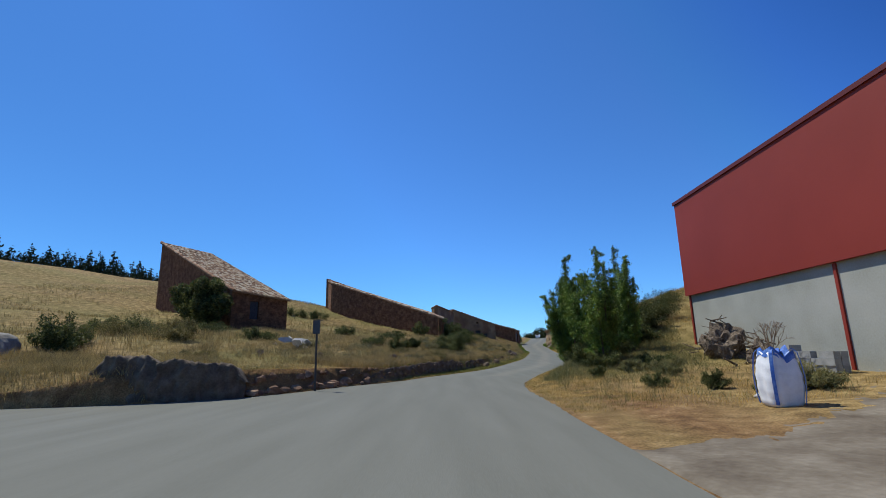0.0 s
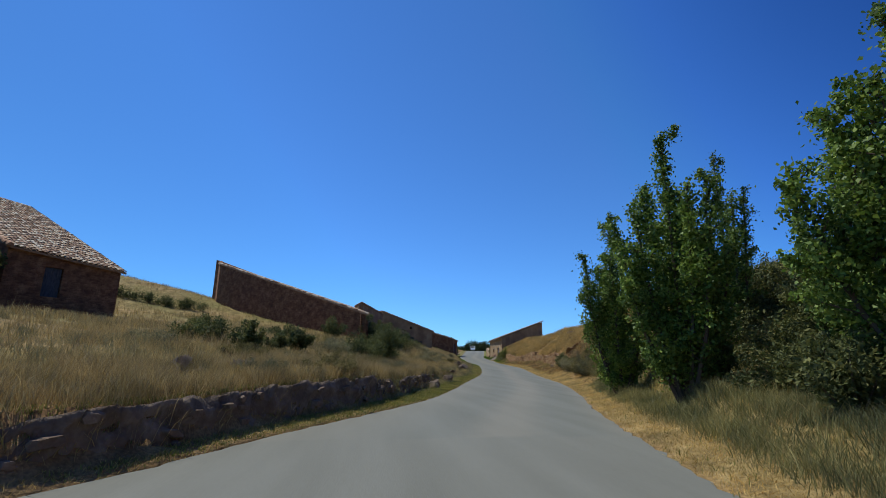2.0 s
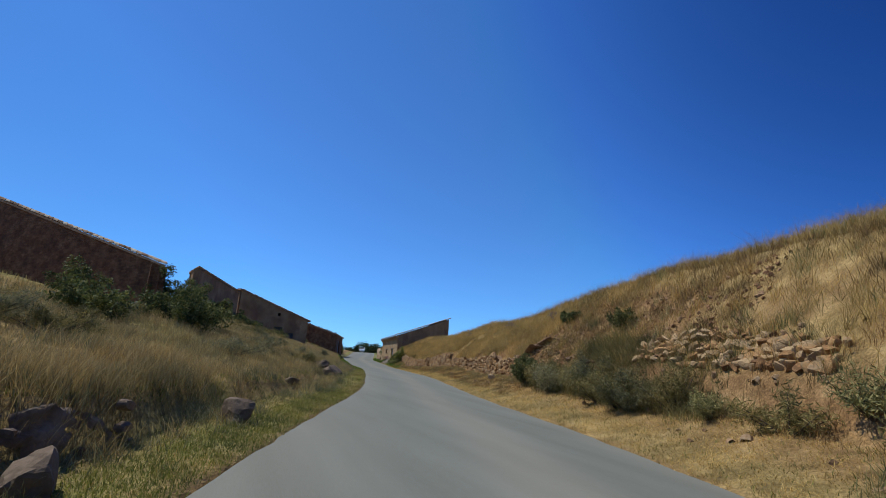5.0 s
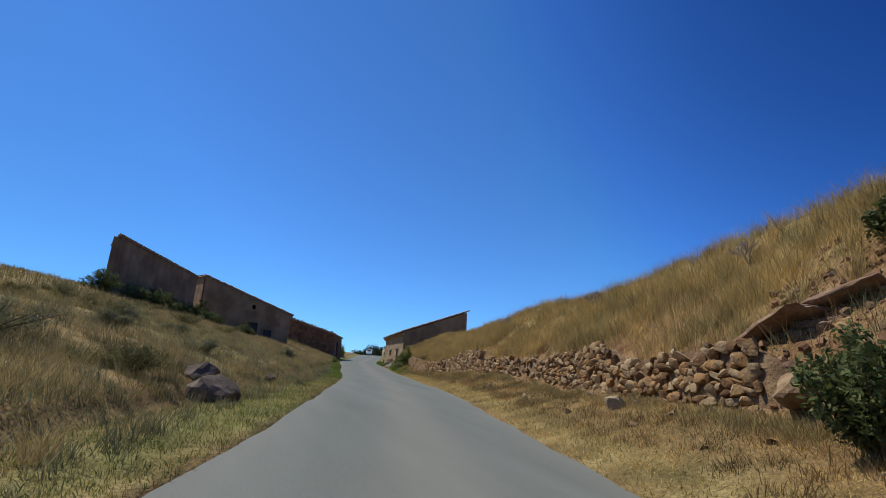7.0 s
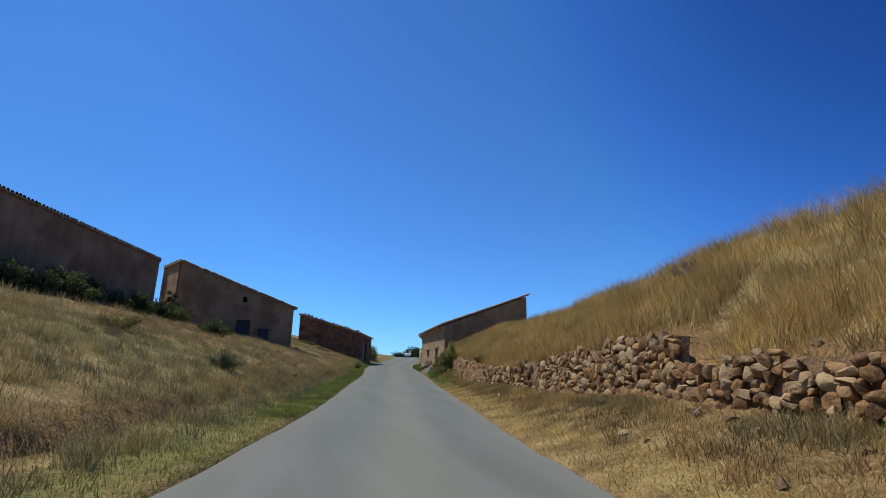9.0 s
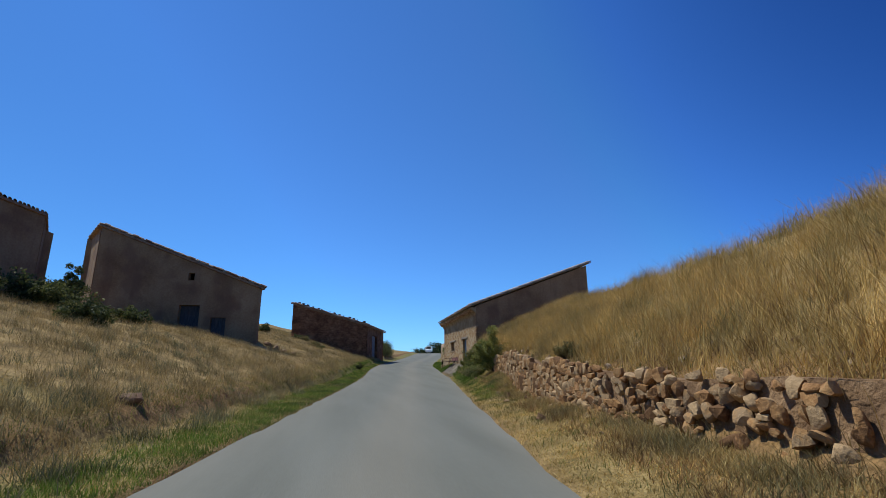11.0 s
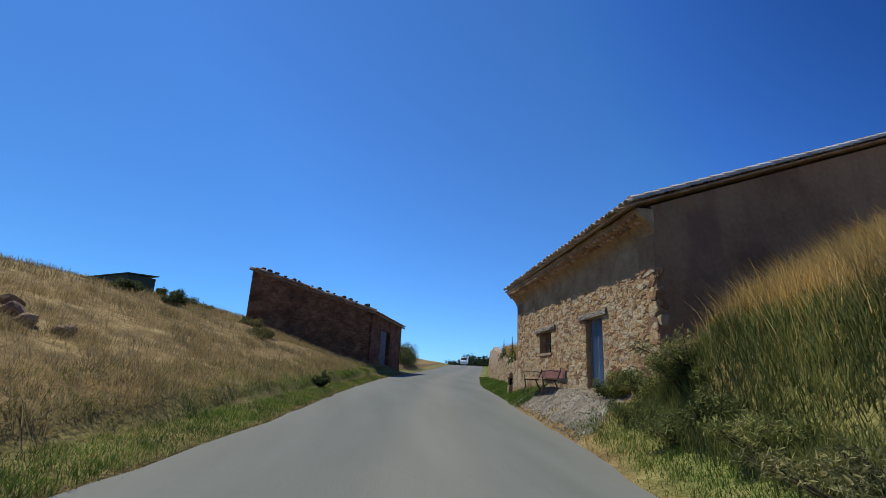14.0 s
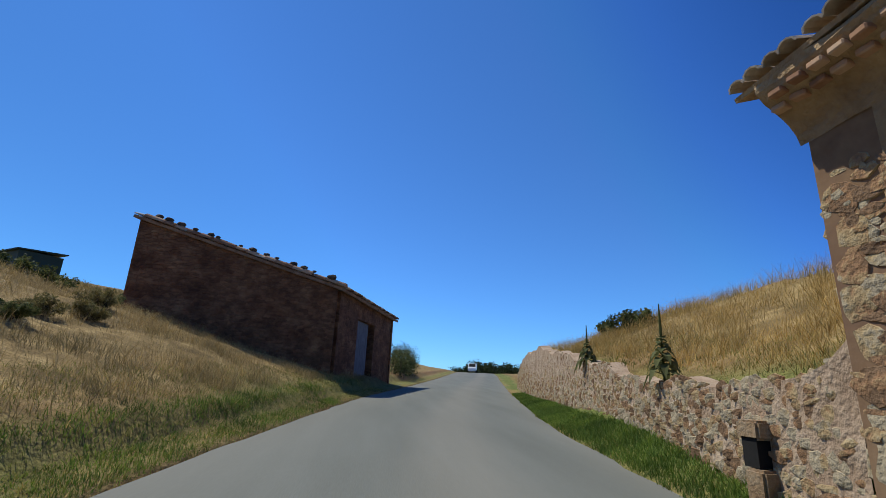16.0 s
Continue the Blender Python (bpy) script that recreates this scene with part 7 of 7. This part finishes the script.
x, y, off = scatter(17000, 1, 1.3, 9, 13, 46, 31, 1.3)
ok = free(x, y) & (rng_g.random(len(x)) < (0.25 + patchy(x, y, 0.7)) * np.clip((y - 18) / 10, 0.06, 1))
blades("tall_grass", "tall pale green grass under the poplars", x[ok], y[ok], 0.4 * (0.4 + 0.9 * patchy(x[ok], y[ok], 1.5)), M_TALLGREEN, 8, 131, width=0.005, lean=1.2, wide=0.14)
x, y, off = scatter(3000, 1, 0.9, 2.3, 112.5, 119.4, 32)
ok = free(x, y)
blades("tall_grass", "tall green weeds on the bank before the house", x[ok], y[ok], np.full(ok.sum(), 0.34), M_WEED, 9, 132, width=0.007, lean=0.6)
x, y, off = scatter(5200, 1, 2.1, 4.0, 50.5, 61.5, 33)
ok = rng_g.random(len(x)) < patchy(x, y, 1.1) * np.clip((62.5 - y) / 4, 0, 1)
blades("tall_grass", "olive scrub grass on the steep bank", x[ok], y[ok], 0.22 + 0.42 * patchy(x[ok], y[ok], 1.7), M_SCRUB, 9, 133, width=0.005, lean=1.3, wide=0.16)
x, y, off = scatter(5200, 1, 2.4, 8.0, 43, 64, 233)
ok = free(x, y) & (rng_g.random(len(x)) < patchy(x, y, 0.9) * 1.2) & ~((y > 46.5) & (y < 54.6) & (off > 2.9) & (off < 4.9))
blades("tall_grass", "rusty brown dead grass on the eroded bank", x[ok], y[ok], 0.12 + 0.32 * patchy(x[ok], y[ok], 1.5), M_BROWNGRASS, 9, 233, width=0.005, lean=1.2, wide=0.16)
x, y, off = scatter(6500, 1, 0.05, 1.15, 126.0, 152, 34)
blades("verge_grass", "bright green grass at the foot of the low wall", x, y, np.full(len(x), 0.14), M_LUSH, 10, 134, width=0.006, lean=0.8)

x, y, off = scatter(6500, 1, 1.9, 7, 108.5, 119.6, 35)
ok = free(x, y)
blades("tall_grass", "tall golden grass on the mound before the house", x[ok], y[ok], np.full(ok.sum(), 0.75), M_STRAW, 8, 135, width=0.0045, lean=0.8, wide=0.15)
x, y, off = scatter(9000, 1, 2.0, 6.5, 62, 108, 36)
ok = ((y > 64) | (off > 5.5)) & (off > table(y, YR, R_FOOT) + 0.3) & (rng_g.random(len(x)) < patchy(x, y, 1.3))
blades("tall_grass", "tall golden grass hanging over the drystone wall", x[ok], y[ok], np.full(ok.sum(), 0.7), M_STRAW, 8, 136, width=0.0042, lean=1.0, wide=0.14)
x, y, off = scatter(5200, 1, 0.6, 3.0, 62, 112, 37)
ok = free(x, y) & (rng_g.random(len(x)) < patchy(x, y, 1.9) ** 2 * 0.9)
blades("weeds", "low olive weeds at the foot of the drystone wall", x[ok], y[ok], 0.06 + 0.12 * patchy(x[ok], y[ok], 1.3), M_TALLGREEN, 10, 137, width=0.005, lean=1.3, wide=0.12)
x, y, off = scatter(5200, -1, 0.8, 9.0, 30, 97, 38)
ok = rng_g.random(len(x)) < patchy(x, y, 1.4) ** 2 * 1.3
blades("weeds", "grey-green weeds among the dry grass", x[ok], y[ok], 0.12 + 0.22 * patchy(x[ok], y[ok], 1.3), M_GREYSCRUB, 12, 138, width=0.006, lean=1.3, wide=0.16)

x, y, off = scatter(9000, 1, 1.0, 7.0, 16, 46, 39, 1.3)
ok = free(x, y) & (y > 22 + 2 * patchy(x, y, 0.9))
blades("tall_grass", "tall grey-green grass under the poplars", x[ok], y[ok], 0.12 + 0.26 * patchy(x[ok], y[ok], 1.2), M_TALLGREEN, 9, 139, width=0.004, lean=1.2, wide=0.15)
x, y, off = scatter(8000, -1, 0.5, 3.6, 25, 54, 40)
ok = off > table(y, YL, L_FOOT) + 0.2
blades("tall_grass", "bleached dry grass along the top of the bank", x[ok], y[ok], 0.25 + 0.4 * patchy(x[ok], y[ok], 1.1), M_STRAW3, 9, 140, width=0.0042, lean=0.9, wide=0.14)
x = rng_g.uniform(-32, -9.5, 7000)
y = rng_g.uniform(14.2, 23, 7000)
ok = x_left(y) - x > 0.3
blades("tall_grass", "dry grass on the slope beside the side road", x[ok], y[ok], 0.15 + 0.4 * patchy(x[ok], y[ok], 0.9), M_STRAW2, 9, 141, width=0.006, lean=1.0, wide=0.18)
x, y, off = scatter(9000, -1, 3.0, 30, 18, 75, 41, 1.1)
ok = rng_g.random(len(x)) < patchy(x, y, 0.6)
blades("tall_grass", "tufts of bleached grass on the slope", x[ok], y[ok], 0.25 + 0.45 * patchy(x[ok], y[ok], 1.1), M_STRAW3, 8, 142, width=0.006, lean=0.9, wide=0.2)
x, y, off = scatter(5000, -1, 0.1, 1.1, 27, 62, 42)
blades("verge_grass", "bright green grass at the foot of the bank", x, y, np.full(len(x), 0.09), M_GREEN, 8, 143, width=0.006, lean=0.9)

y = rng_g.uniform(62, 111, 6000)
x = x_right(y) + table(y, YR, R_FOOT) - rng_g.uniform(-0.05, 0.55, 6000)
ok = rng_g.random(6000) < patchy(x, y, 1.6) * 1.2
blades("weeds", "dry weeds grown up against the drystone wall", x[ok], y[ok], 0.08 + 0.2 * patchy(x[ok], y[ok], 2.2), M_STRAW2, 10, 144, width=0.0045, lean=1.1, wide=0.11)

# tussocks that break up the even grass of the banks
for count, side, o0, o1, y0, y1, mat, low, high, seed in ((900, 1, 2.4, 9.0, 48, 120, M_STRAW, 0.45, 0.8, 201), (520, 1, 2.6, 10.0, 46, 96, M_BROWNGRASS, 0.3, 0.6, 202), (420, 1, 3.0, 10.0, 44, 118, M_TALLGREEN, 0.35, 0.65, 203), (700, -1, 1.2, 12.0, 26, 118, M_STRAW3, 0.3, 0.55, 204), (900, -1, 1.0, 10.0, 26, 112, M_GREYSCRUB, 0.2, 0.45, 205), (700, 1, 0.9, 2.8, 60, 110, M_BROWNGRASS, 0.1, 0.25, 206)):
    x, y, off = scatter(count, side, o0, o1, y0, y1, seed, 1.2)
    ok = free(x, y) & ((off > table(y, YR, R_FOOT) + 0.4) if side > 0 and o1 > 3 else (off > 0.5))
    x, y = x[ok], y[ok]
    blades("tussock_grass", "uneven tussocks of dry grass on the bank", x, y, low + (high - low) * patchy(x, y, 1.7), mat, 46, seed, width=0.0045, lean=1.15, wide=0.11)

# matted straw lying on the verges
for side, y0, y1, count, seed in ((1, 16, 112, 16000, 211), (-1, 40, 120, 6000, 212)):
    x, y, off = scatter(count, side, 0.1, 2.8, y0, y1, seed)
    ok = free(x, y)
    x, y = x[ok], y[ok]
    blades("straw_litter", "matted dead straw lying along the verge", x, y, np.full(len(x), 0.05), M_STRAW if side > 0 else M_STRAW3, 7, seed, width=0.004, lean=5.0, sink=0.0, wide=0.16)

x, y, off = scatter(5200, -1, 0.12, 1.25, 86, 142, 213, 1.2)
blades("verge_grass", "fresh green grass along the road's edge", x, y, 0.07 + 0.09 * patchy(x, y, 1.4), M_LUSH, 10, 213, width=0.005, lean=0.9, wide=0.1)
x, y, off = scatter(1500, 1, 0.3, 1.3, 104, 121, 214, 1.2)
blades("verge_grass", "fresh green grass along the road's edge", x, y, 0.07 + 0.1 * patchy(x, y, 1.4), M_LUSH, 10, 214, width=0.005, lean=0.9, wide=0.1)
